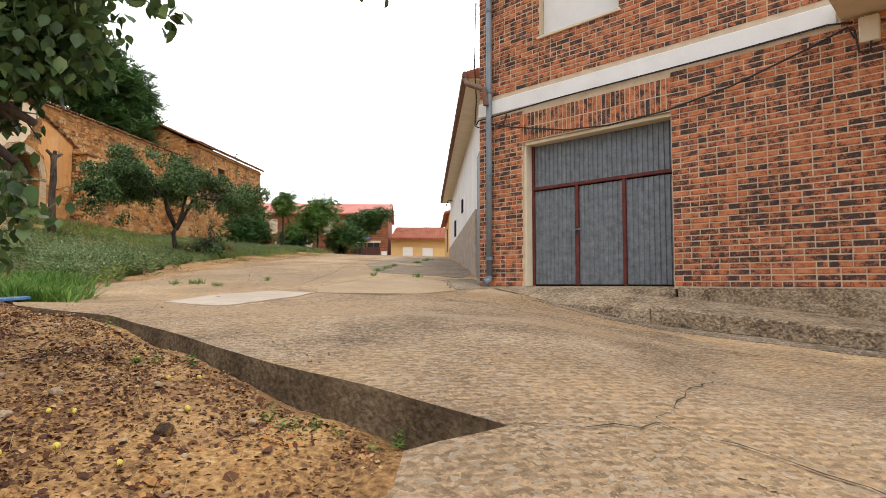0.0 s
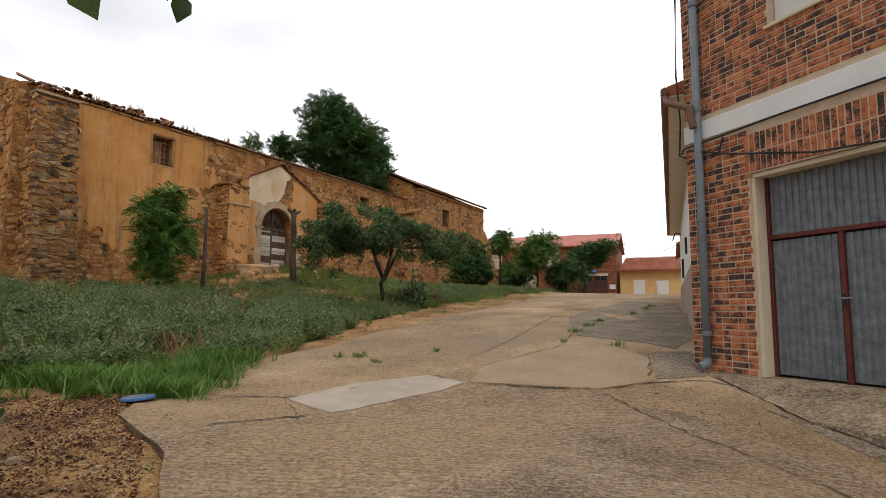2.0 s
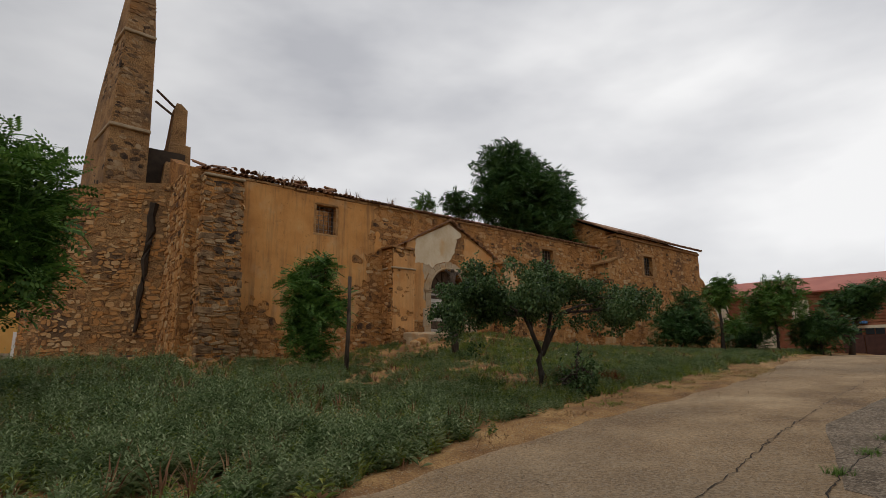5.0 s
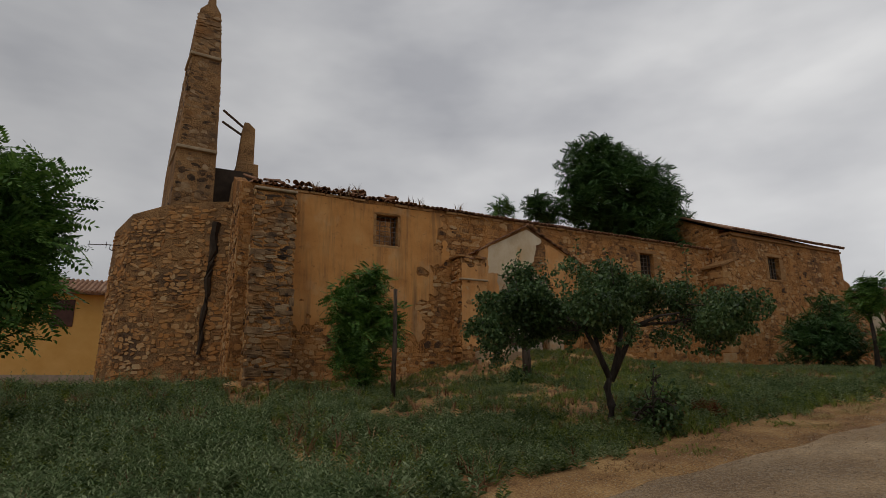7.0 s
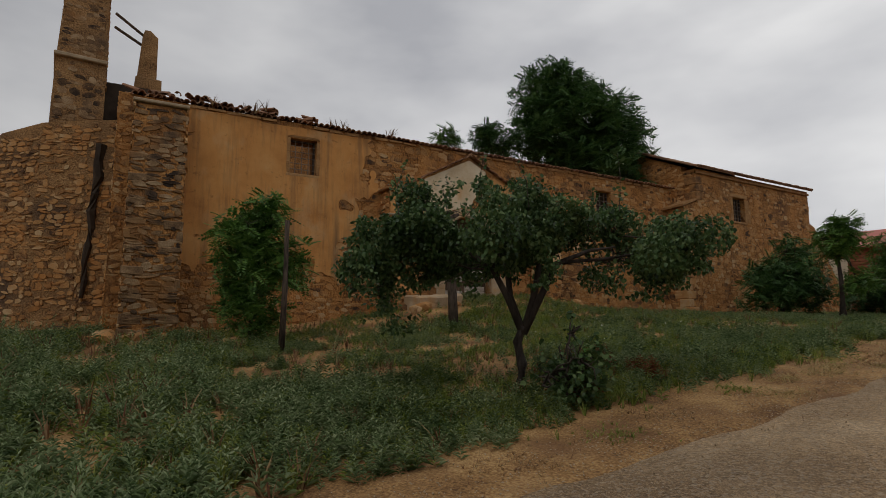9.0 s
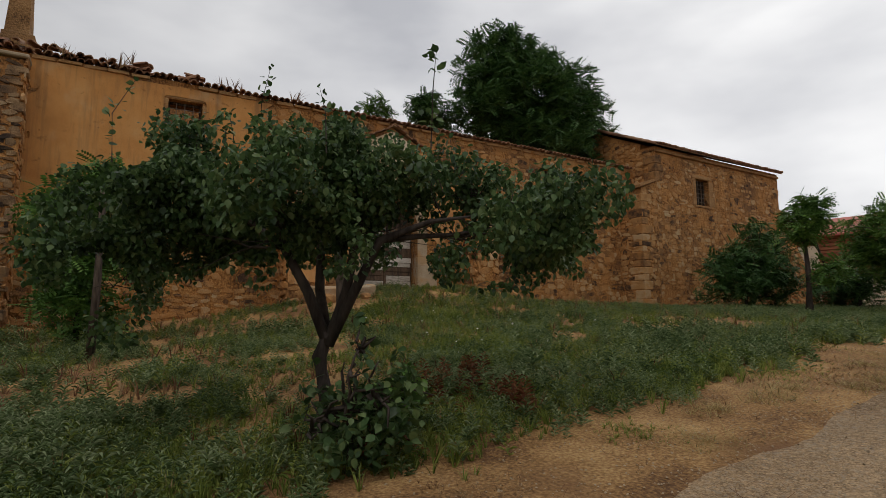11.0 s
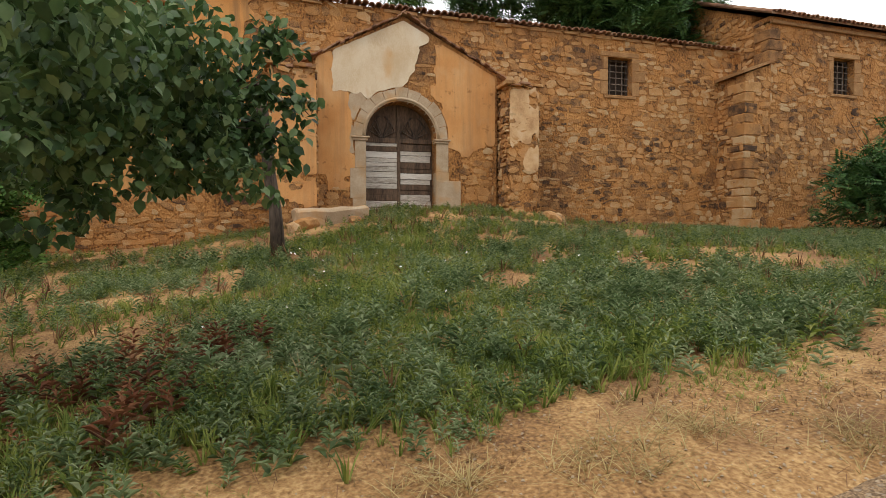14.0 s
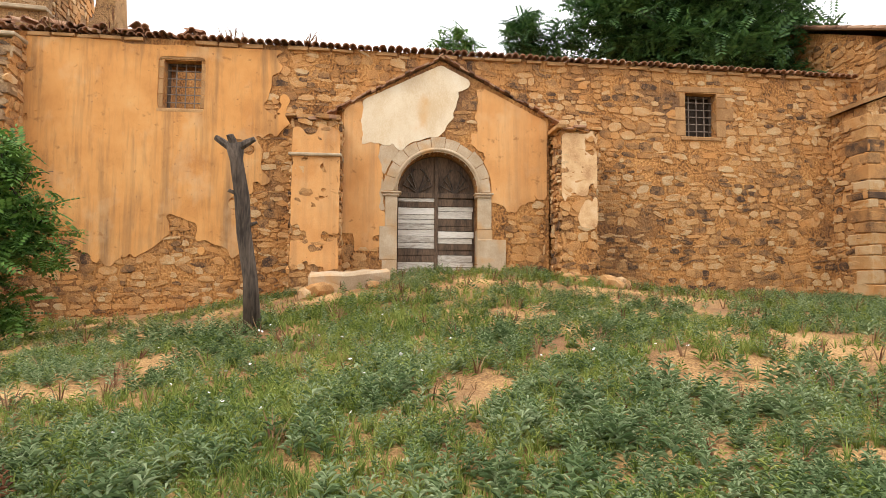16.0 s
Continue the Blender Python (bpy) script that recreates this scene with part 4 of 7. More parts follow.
def nave_keep(u, v, w, h):
    if in_opening(u, v, 0.25) or (4.4 < u < 10.3 and v < 8.4 and v < 9.9 - abs(u - 7.17) * 0.5) or plastered(u, v):
        return False
    return fbm(u, v, 0.5, 4.0) + 0.6 * fbm(u, v, 2.0, 1.0) + srng.uniform(-0.25, 0.25) > -0.75


stones_on(nave, sp, lambda u, v: Matrix.Translation((0, u, v)), (0.004, 0.026), nave_keep, lambda u, v: 10.8 < u < 14.4 and 3.4 < v < 7.0)
sp = pieces([(4.6, 10.1, 3.2, 9.0)], srng, 0.22, 0.42)
stones_on(bay, sp, lambda u, v: Matrix.Translation((0.14, u, v)), (0.008, 0.025), lambda u, v, w, h: under_gable(u, v + 0.2) and not in_opening(u, v) and bay_plaster(u, v) == 0)
stones_on(annex, pieces([(0, 10.4, 2.4, 10.5)], srng, 0.17, 0.34, 0.32), lambda u, v: Matrix.Translation((0, u, v)), (0.004, 0.026), lambda u, v, w, h: not (2.7 < u < 4.4 and 8.25 < v < 10.0) and fbm(u, v, 0.8, 6.0) > -0.5)
stones_on(sacristy_end, pieces([(-8.2, -0.1, 8.0, 12.6)], srng, 0.2, 0.34), lambda u, v: Matrix.Translation((u, 0, v)) @ Matrix.Rotation(-math.pi / 2, 4, "Z"), (0.01, 0.04), lambda u, v, w, h: v < 12.7 - 0.47 * abs(u + 4.5) - h / 2)


def batter(x_foot, z0, x_top, z1):
    return lambda v: x_foot if v < z0 + 2.2 else x_foot + (x_top - x_foot) * (v - z0 - 2.2) / (z1 - 0.35 - z0 - 2.2)


for ob, y0, y1, z0, z1, xf, xt in ((b1, -5.15, -3.65, 1.2, 10.2, 1.2, 0.5),):
    fx = batter(xf, z0, xt, z1)
    stones_on(ob, pieces([(y0, y1, 2.2, z1 - 0.4)], srng, 0.13, 0.42, 0.35), lambda u, v: Matrix.Translation((fx(v), u, v)), (0.02, 0.06), mat=M_GREYST)
    side = pieces([(0, 2.2, 2.2, z1 - 0.2)], srng, 0.2, 0.36)
    ok = lambda u, v, w, h: u < fx(v) - 0.05
    stones_on(ob, side, lambda u, v: Matrix.Translation((u, y0, v)) @ Matrix.Rotation(-math.pi / 2, 4, "Z"), (0.02, 0.06), ok)
    stones_on(ob, side, lambda u, v: Matrix.Translation((u, y1, v)) @ Matrix.Rotation(math.pi / 2, 4, "Z"), (0.02, 0.06), ok)
    k = 0
    for z in np.arange(2.6, z1 - 0.7, 0.36):
        long = (0.42 if k % 2 else 0.22) + 0.12 * math.sin(z * 9)
        k += 1
        for yy, sgn in ((y0, 1), (y1, -1)):
            if srng.random() < 0.45:
                continue
            q = part("quoin", roughen(boxm(fx(z) - 0.35, fx(z) + 0.035, min(yy - sgn * 0.05, yy + sgn * long), max(yy - sgn * 0.05, yy + sgn * long), z + 0.02, z + 0.24 + 0.09 * math.sin(z * 13), 0.025), 0.05, 3), M_GREYST, ob)
    part("coping", roughen(boxm(-0.1, fx(z1 - 0.3) + 0.12, y0 - 0.06, y1 + 0.06, z1 - 0.32, z1 - 0.2, 0.03), 0.03, 2), M_ASHLAR, ob, "sloping stone coping").matrix_basis = Matrix.Translation((0, 0, 0.0))
stones_on(b2, pieces([(18.83, 19.9, 2.4, 8.75)], srng, 0.2, 0.36, 0.35), lambda u, v: Matrix.Translation((1.27, u, v)), (0.006, 0.03))
stones_on(b2, pieces([(0.0, 1.27, 2.4, 8.75)], srng, 0.2, 0.36, 0.35), lambda u, v: Matrix.Translation((u, 18.83, v)) @ Matrix.Rotation(-math.pi / 2, 4, "Z"), (0.01, 0.04))
z, k = 3.2, 0
while z < 8.5:
    hq = srng.uniform(0.22, 0.42)
    part("quoin", roughen(boxm(0.75 - 0.25 * (k % 2), 1.30, 18.80, 19.15 + 0.25 * (k % 2) + srng.uniform(-0.08, 0.1), z, min(z + hq - 0.025, 8.72), 0.02), 0.03, 3), M_STONE_P, b2)
    z += hq
    k += 1
part("coping", roughen(prism(bmesh.new(), [(18.68, 8.78), (19.95, 9.25), (19.95, 9.36), (18.68, 8.89)], "x", -0.1, 1.36), 0.03, 2), M_DRESSED, b2, "sloping stone coping")
for (xa, ya), (xb, yb), zt in zip(plan, plan[1:], tops[1:]):
    L_ = math.hypot(xb - xa, yb - ya)
    turn = Matrix.Rotation(math.atan2(yb - ya, xb - xa) + math.pi / 2, 4, "Z")
    stones_on(apse, pieces([(0, L_, 1.8, zt - 0.1)], srng, 0.15, 0.32, 0.35), lambda u, v: Matrix.Translation((xa + (xb - xa) * u / L_, ya + (yb - ya) * u / L_ + 0.12 * (v - 1) / 9.1, v)) @ turn, (0.012, 0.05), lambda u, v, w, h: fbm(u + xa * 3, v, 0.7, 2.0) + srng.uniform(-0.3, 0.3) > -0.45 + 0.06 * (v - 4.5) * (v < 7) + 0.14 * (v >= 7))
# a solid dark tube stands in for the shadowed gap in the apse
bm = bmesh.new()
pts = [(-3.52 + 0.05 * math.sin(k * 1.3), -6.45 + 0.05 * math.sin(k * 2.1) + 0.03 * k, 3.9 + k * 0.62) for k in range(10)]
tube(bm, pts, [0.07 + 0.012 * k + 0.03 * (k % 2) for k in range(10)], 6)
part("crack", bm, M_DARK, apse, "dark band painted as the shadow in a masonry crack")
stones_on(end_wall, pieces([(-4.1, -0.1, 2.0, 10.4)], srng, 0.22, 0.38), lambda u, v: Matrix.Translation((u, -5.6, v)) @ Matrix.Rotation(-math.pi / 2, 4, "Z"), (0.02, 0.07))
stones_on(bell, pieces([(-1.0, 0.7, 9.7, 20.6)], srng, 0.24, 0.4), lambda u, v: Matrix.Translation((0.1 - 0.032 * (v - 9.4), (u + 0.15) * (1 - 0.035 * (v - 9.4)) - 0.15, v)), (0.015, 0.05), mat=M_GREYST)
stones_on(bell, pieces([(-4.2, 0.0, 9.7, 18.0)], srng, 0.24, 0.42), lambda u, v: Matrix.Translation((u, -1.02 + 0.027 * max(0.0, v - 9.9), v)) @ Matrix.Rotation(-math.pi / 2, 4, "Z"), (0.02, 0.06), lambda u, v, w, h: u > -4.3 + 0.17 * (v - 9.4), mat=M_GREYST)

stones_on(bell, pieces([(-4.8, -0.3, 12.5, 17.5)], srng, 0.26, 0.45), lambda u, v: Matrix.Translation((u, 0.71 - 0.026 * (v - 13.3), v)) @ Matrix.Rotation(math.pi / 2, 4, "Z"), (0.02, 0.06), lambda u, v, w, h: u > -4.7 + 0.32 * (v - 13.0))

k = 0
for z in np.arange(9.3, 10.3, 0.38):
    long = 0.62 if k % 2 else 0.36
    k += 1
    q = part("quoin", roughen(boxm(-0.98 + long, 0.04, -0.05, long * srng.uniform(0.7, 1.2), z + 0.01, z + 0.37, 0.02), 0.03, 3), M_STONE_P, annex)
# foundation boulders and rubble before the portal
def boulder(x, y, s, label, name="boulder", mat=None, flat=0.6):
    bm = bmesh.new()
    bmesh.ops.create_icosphere(bm, subdivisions=2, radius=0.5)
    off = Vector((x * 3.1, y * 2.7, s * 9))
    for v in bm.verts:
        v.co *= 1 + 0.45 * noise.noise(v.co * 1.6 + off)
        v.co.z *= flat
        for ax in range(3):
            v.co[ax] = max(-0.36, min(0.38, v.co[ax]))
    z = float(terrain_z(x, y))
    ob = part(name, bm, mat or M_STONE_P)
    ob.matrix_basis = Matrix.Translation((x, y, z + s * flat * 0.2)) @ Euler((0.1, 0.1, x * 5)).to_matrix().to_4x4() @ Matrix.Scale(s, 4)
    return tagged(ob, label, "stone", "loose stones")


for k in range(16):
    y = 21.3 + srng.uniform(0, 1.6) if k < 8 else 27.6 + srng.uniform(0, 1.7)
    boulder(-22.1 + srng.uniform(-0.5, 0.9), y, srng.uniform(0.35, 0.8), "fallen building stone in the weeds by the portal")
for k in range(12):
    boulder(-22.4 + srng.uniform(-0.6, 0.7), 11.6 + srng.uniform(0, 3), srng.uniform(0.4, 0.85), "ochre foundation boulder at the foot of the buttress")
for k in range(26):
    a = k / 25
    boulder(-24.6 - 5.5 * a + srng.uniform(-0.4, 0.5), 11.2 - 4.2 * a + srng.uniform(-0.6, 0.2), srng.uniform(0.3, 0.9), "loose foundation stone along the apse")
slab_bm = boxm(-0.5, 0.5, -0.95, 0.95, -0.3, 0.42, 0.05)
bmesh.ops.subdivide_edges(slab_bm, edges=slab_bm.edges[:], cuts=3, use_grid_fill=True)
slab_ = part("stone_slab", roughen(slab_bm, 0.12, 1.9), M_BAND)
slab_.matrix_basis = pose(-22.0, 22.3, 3.62, 4, 6, 3)
tagged(slab_, "large grey dressed slab lying before the portal", "stone")
# old aerial bracket on the apse
aerial = empty("aerial", CH @ pose(-6.5, -9.7, 8.75), "rusty aerial bracket fixed to the apse wall", "aerial")
part("boom", tube(bmesh.new(), [(0, 0.25, 0.0), (0, -0.7, -0.02), (0, -1.45, -0.07)], 0.02, 6), M_IRON, aerial)
for yk, hk in ((-1.4, 0.12), (-0.75, 0.14), (-0.3, 0.1)):
    part("dipole", tube(bmesh.new(), [(0, yk, -0.03 - hk), (0, yk, -0.03 + hk)], 0.012, 5), M_IRON, aerial)
part("insulator", tube(bmesh.new(), [(0, -0.6, -0.04), (0, -0.62, -0.2), (0, -0.5, -0.27), (0, -0.42, -0.2)], 0.02, 6), M_IRON, aerial)
# far wall of the nave, seen through the windows
back = part("wall", boxm(-9.6, -9.0, -4.4, 19.0, 1.0, 13.0), M_MORTAR, church, "rubble north wall of the nave")
# low ruined wall past the sacristy
bm = bmesh.new()
prism(bm, [(47.75, 2), (51.8, 2), (51.8, 4.6), (50.3, 6.2), (49.2, 7.8), (48.5, 8.8), (47.75, 9.0)], "x", -22.5, -21.8)
ruin = part("ruined_wall", roughen(bm, 0.1, 1.5), M_MORTAR)
tagged(ruin, "low broken rubble wall end", "wall", kind="structure")
stones_on(ruin, pieces([(47.8, 51.7, 2.4, 8.8)], srng, 0.22, 0.4), lambda u, v: Matrix.Translation((-21.8, u, v)), (0.02, 0.08), lambda u, v, w, h: v < 8.8 - (u - 47.8) * 1.1)

# ---- brick house with the garage ----
FX, FY = Vector((0.79, -0.613, 0)), Vector((0.613, 0.79, 0))
HM = Matrix(((FX.x, FY.x, 0, 0.27), (FX.y, FY.y, 0, 10.09), (0, 0, 1, 0), (0, 0, 0, 1)))
brick_house = empty("brick_house", HM, "two-storey red brick house with a metal garage door", "house")
hwall = None
for x0, x1, z0, z1 in ((-1.0, 0, 0.95, 7.6), (2.64, 9.0, 0.95, 7.6), (0, 2.64, 3.52, 5.32), (0, 0.38, 5.32, 7.6), (1.86, 2.64, 5.32, 7.6), (0.38, 1.86, 6.9, 7.6)):
    w_ = part("wall", boxm(x0, x1, -0.003, 0.4, z0, z1), M_JOINT, brick_house, "red brickwork in pale mortar")
    hwall = w_ if x0 > 2.6 else hwall
part("inner_wall", boxm(-1.0, 9.0, 0.5, 8.0, -0.5, 7.6), M_JOINT, brick_house)
part("roof", boxm(-1.3, 9.3, -0.3, 8.3, 7.6, 7.8), M_ROOFT, brick_house, "tiled roof slab")
bm = bmesh.new()
prism(bm, [(-1.02, -0.5), (-0.04, -0.5), (-0.04, 0.97), (-1.02, 0.97)], "y", -0.02, 0.5)
part("plinth", bm, M_KERB, brick_house, "rough concrete plinth")
part("plinth", roughen(boxm(2.7, 9.0, -0.035, 0.4, -0.5, 0.97, 0.01), 0.006, 4), M_KERB, brick_house)
part("string_course", boxm(-1.01, 4.68, -0.035, 0.1, 4.15, 4.41, 0.006), M_WHITE, brick_house, "white painted string course")
# garage door
gd = empty("garage_door", pose(0, 0.24, 0.99), "grey ribbed sheet-metal garage door with red oxide frame")
gd.parent = brick_house
xs, prof = 0.06, []
while xs < 2.62:
    prof += [(xs, 0.0), (xs + 0.035, 0.0), (xs + 0.045, -0.018), (xs + 0.075, -0.018)]
    xs += 0.085
for nm, za, zb, xa, xb in (("top_panel", 1.72, 2.5, 0.06, 2.62), ("leaf", 0.02, 1.66, 0.1, 0.92), ("leaf", 0.02, 1.66, 0.99, 1.76), ("leaf", 0.02, 1.66, 1.83, 2.62)):
    pp = [(min(max(x, xa), xb), y) for x, y in prof if xa - 0.05 < x < xb + 0.05]
    bm = bmesh.new()
    lo, hi = [bm.verts.new((x, y, za)) for x, y in pp], [bm.verts.new((x, y, zb)) for x, y in pp]
    for k in range(len(pp) - 1):
        if pp[k + 1][0] > pp[k][0]:
            bm.faces.new((lo[k], lo[k + 1], hi[k + 1], hi[k]))
    part(nm, bm, M_SHEET, gd, "ribbed galvanised sheet")
for a in ((0.05, 2.64, 1.68, 1.735), (0.05, 0.095, 0, 2.5), (0.925, 0.98, 0, 1.68), (1.765, 1.82, 0, 1.68), (2.6, 2.645, 0, 2.5)):
    part("frame_bar", boxm(a[0], a[1], -0.045, 0.01, a[2], a[3], 0.006), M_RED, gd, "red oxide steel bar")
part("door_pull", tube(bmesh.new(), [(0.95, -0.05, 0.93), (0.95, -0.1, 0.93), (1.07, -0.1, 0.93)], 0.012, 6), M_PIPE, gd, "steel lever handle")
part("lock_plate", boxm(0.935, 0.97, -0.055, -0.03, 0.84, 0.98), M_CABLE, gd)
part("backing", boxm(0, 2.64, 0.06, 0.2, -0.02, 2.56), M_DARK, gd)
part("reveal", boxm(-0.003, 0.05, 0.03, 0.3, 0.97, 3.5, 0.006), M_CREAMP, brick_house, "cream rendered jamb")
part("lintel", boxm(0.0, 2.64, 0.03, 0.3, 3.46, 3.515), M_CREAMP, brick_house)
# upper window
uw = empty("window", pose(1.12, 0.12, 5.32), "upper window with a closed white roller blind")
uw.parent = brick_house
part("blind", boxm(-0.73, 0.73, 0.0, 0.05, 0.02, 1.58), M_WHITE, uw, "white roller blind")
part("window_sill", boxm(-0.78, 0.78, -0.17, 0.1, -0.05, 0.0, 0.008), M_CREAMP, uw)
# balcony slab
part("balcony", boxm(4.72, 8.8, -1.1, 0.0, 4.18, 4.42, 0.01), M_CREAMP, brick_house, "beige balcony slab with plain soffit")
# downpipe
dp = empty("downpipe", pose(-0.7, -0.09, 1.1), "blue-grey rain downpipe with collars")
dp.parent = brick_house
part("pipe", tube(bmesh.new(), [(0, 0, 0), (0, 0, 2.0), (0, 0, 6.5)], 0.055, 12), M_PIPE, dp, "", True)
for z in (0.35, 1.9, 3.45, 5.0):
    part("collar", tube(bmesh.new(), [(0, 0, z), (0, 0, z + 0.06)], 0.066, 12), M_PIPE, dp)
part("pipe_shoe", tube(bmesh.new(), [(0, 0, 0.05), (0, -0.02, -0.03), (-0.02, -0.12, -0.07)], 0.06, 10), M_PIPE, dp)
# cables along the string course and across the wall
for pts in ([(-1.02, 4.02), (-0.95, 4.08), (-0.4, 4.1), (0.6, 4.12), (1.5, 4.13), (2.6, 4.12), (3.6, 4.13), (4.6, 4.14), (4.85, 4.1)],
            [(-0.9, 4.05), (-0.2, 3.82), (0.9, 3.56), (1.7, 3.48), (2.6, 3.52), (3.5, 3.66), (4.4, 3.92), (4.8, 4.05), (4.86, 3.9)],
            [(-0.3, 4.08), (-0.35, 3.9), (-0.5, 3.85)], [(-1.03, 6.4), (-1.05, 5.2), (-1.02, 4.5), (-1.04, 4.0), (-0.95, 3.95)], [(4.86, 4.0), (4.9, 3.72), (5.0, 3.7), (5.02, 3.82)]):
    c = part("cable", tube(bmesh.new(), [(x, -0.075 - 0.02 * (k % 2), z) for k, (x, z) in enumerate(pts)], 0.013, 5), M_CABLE, brick_house, "black sagging cable")
part("junction_box", boxm(4.9, 5.1, -0.1, 0.0, 3.82, 4.13, 0.012), M_CREAMP, brick_house, "cream plastic junction box")

# bricks
brick_me = []
for ln in (0.232, 0.109):
    bm = boxm(-ln / 2, ln / 2, -0.012, 0.05, -0.0315, 0.0315)
    es = [e for e in bm.edges if all(v.co.y < 0 for v in e.verts)]
    bmesh.ops.bevel(bm, geom=es, offset=0.006, segments=1, affect="EDGES")
    brick_me.append(mesh_of("brick", bm, M_BRICK))


def brick_spans(z):
    """The stretches of wall that a course at this height fills."""
    if 4.08 < z < 4.46:
        return [(4.72, 6.3)]
    if z < 4.08:
        return [(-1.0, -0.004), (2.652, 6.3)]
    if z > 5.28:
        return [(-1.0, 0.37), (1.87, 6.3)]
    return [(-1.0, 6.3)]


bv, bf, nb = [], [], 0
T_ = []
for me_ in brick_me:
    T_.append((np.array([v.co[:] for v in me_.vertices]), [tuple(p.vertices) for p in me_.polygons]))


def lay(x, z, k, rot=0.0, fit_=1.0):
    """Lay one brick: an object in the stretch beside the garage, else joined."""
    global nb
    if rot == 0 and 2.7 < x < 4.75 and 1.0 < z < 3.0:
        ob = new("brick", brick_me[k])
        ob.parent = hwall
        ob.matrix_basis = Matrix.Translation((x, srng.uniform(-0.004, 0.004), z)) @ Matrix.Rotation(srng.uniform(-0.012, 0.012), 4, "Y") @ Matrix.Diagonal((fit_, 1, 1, 1))
        return
    m = np.array(Matrix.Rotation(rot + srng.uniform(-0.012, 0.012), 3, "Y"))
    bv.append((T_[k][0] * np.array([fit_, 1, 1])) @ m.T + np.array([x, srng.uniform(-0.004, 0.004), z]))
    bf.extend(tuple(i + nb for i in f) for f in T_[k][1])
    nb += len(T_[k][0])


row, z = 0, 1.015
while z < 6.9:
    for xa, xb in brick_spans(z):
        x, first = xa, row % 2
        while x < xb - 0.05:
            k = 1 if first or srng.random() < 0.2 else 0
            first = 0
            ln = (0.232, 0.109)[k]
            if x + ln > xb:
                k = 1 if xb - x < 0.17 else 0
                full = (0.232, 0.109)[k]
                lay((x + xb) / 2, z, k, 0.0, (xb - x) / full)
                break
            lay(x + ln / 2, z, k)
            x += ln + 0.015
    z += 0.08
    row += 1
x = -0.02
while x < 2.68:
    lay(x, 3.655, 0, math.pi / 2)
    lay(x, 3.905, 0, math.pi / 2)
    x += 0.08
bw = raw("brickwork", np.concatenate(bv), bf, M_BRICK_J, hwall)
bw["kind"] = "stuff"

# apron and kerb before the garage
pave = empty("pavement", HM, "cracked concrete apron and kerb along the brick house", "pavement", kind="structure")
bm = bmesh.new()
prism(bm, [(0.4, 0.3), (0.4, 0.985), (-0.12, 0.965), (-0.5, 0.87), (-0.86, 0.72), (-0.93, 0.3)], "x", -1.1, 2.66)
bmesh.ops.subdivide_edges(bm, edges=bm.edges[:], cuts=4, use_grid_fill=True)
for v in bm.verts:
    k = min(1.0, max(0.0, (v.co.x - 1.3) / 1.3))
    v.co.z -= 0.13 * k * k * (3 - 2 * k) * min(1.0, max(0.0, -v.co.y / 0.06)) * (0.4 if v.co.y < -0.6 else 1.0)
part("apron", roughen(bm, 0.02, 2.2), M_KERB, pave, "broken concrete garage apron")
for k in range(7):
    x0, x1 = 2.67 + k * 0.9, 3.568 + k * 0.9
    bm = bmesh.new()
    vs_ = [bm.verts.new((x, y, z)) for x in (x0, x1) for y, z in ((-0.003, 0.0), (-0.003, 0.835 - 0.1 * (x - 2.7)), (-0.86, 0.735 - 0.087 * (x - 2.67)), (-0.86, 0.0))]
    for q in ((0, 1, 2, 3), (7, 6, 5, 4), (0, 4, 5, 1), (1, 5, 6, 2), (2, 6, 7, 3), (3, 7, 4, 0)):
        bm.faces.new([vs_[i] for i in q])
    bmesh.ops.bevel(bm, geom=[e for e in bm.edges if abs(e.verts[0].co.x - e.verts[1].co.x) > 0.5], offset=0.02, segments=1, affect="EDGES")
    bmesh.ops.subdivide_edges(bm, edges=bm.edges[:], cuts=3, use_grid_fill=True)
    part("kerb_stone", roughen(bm, 0.014, 2), M_KERB, pave)

# ---- white house ----
WV = Vector((-2.45, 17.0, 0)).normalized()
WM = Matrix(((WV.y, WV.x, 0, -0.34), (-WV.x, WV.y, 0, 10.6), (0, 0, 1, 0), (0, 0, 0, 1)))
white_house = empty("white_house", WM, "white-rendered house with stone dado and brown eaves", "house")
part("wall", boxm(0.0, 7.0, 0.25, 17.2, 0, 5.3), M_WHITE, white_house, "white painted render")
part("dado", roughen(boxm(-0.045, 0.0, 2.6, 17.2, 0.5, 2.75, 0.01), 0.004, 6), M_CLAD, white_house, "grey stone dado")
part("door", boxm(-0.03, 0.0, 0.7, 2.3, 1.0, 3.9, 0.01), M_SHEET, white_house, "narrow grey metal door")
part("door_jamb", boxm(-0.04, 0.0, 0.5, 0.7, 1.0, 4.0, 0.01), M_SHEET, white_house)
bm = bmesh.new()
prism(bm, [(-0.40, 5.02), (-0.40, 5.16), (3.5, 6.35), (7.4, 5.1), (7.4, 5.0), (3.5, 6.2), (0.0, 5.05)], "y", 0.35, 17.5)
part("roof", bm, M_ROOFT, white_house, "brown tiled roof")
part("soffit", boxm(-0.38, 0.0, 0.37, 17.4, 5.0, 5.03), M_CREAMP, white_house, "beige boarded soffit")
part("gutter", tube(bmesh.new(), [(-0.43, 0.3, 5.08), (-0.43, 8, 5.08), (-0.43, 17.5, 5.08)], 0.06, 8), M_SOFFIT, white_house, "brown eaves gutter")
part("gutter_pipe", tube(bmesh.new(), [(-0.43, 0.4, 5.04), (-0.4, 0.2, 4.85), (-0.12, -0.22, 4.6), (-0.08, -0.22, 4.3)], 0.05, 8), M_SOFFIT, white_house)
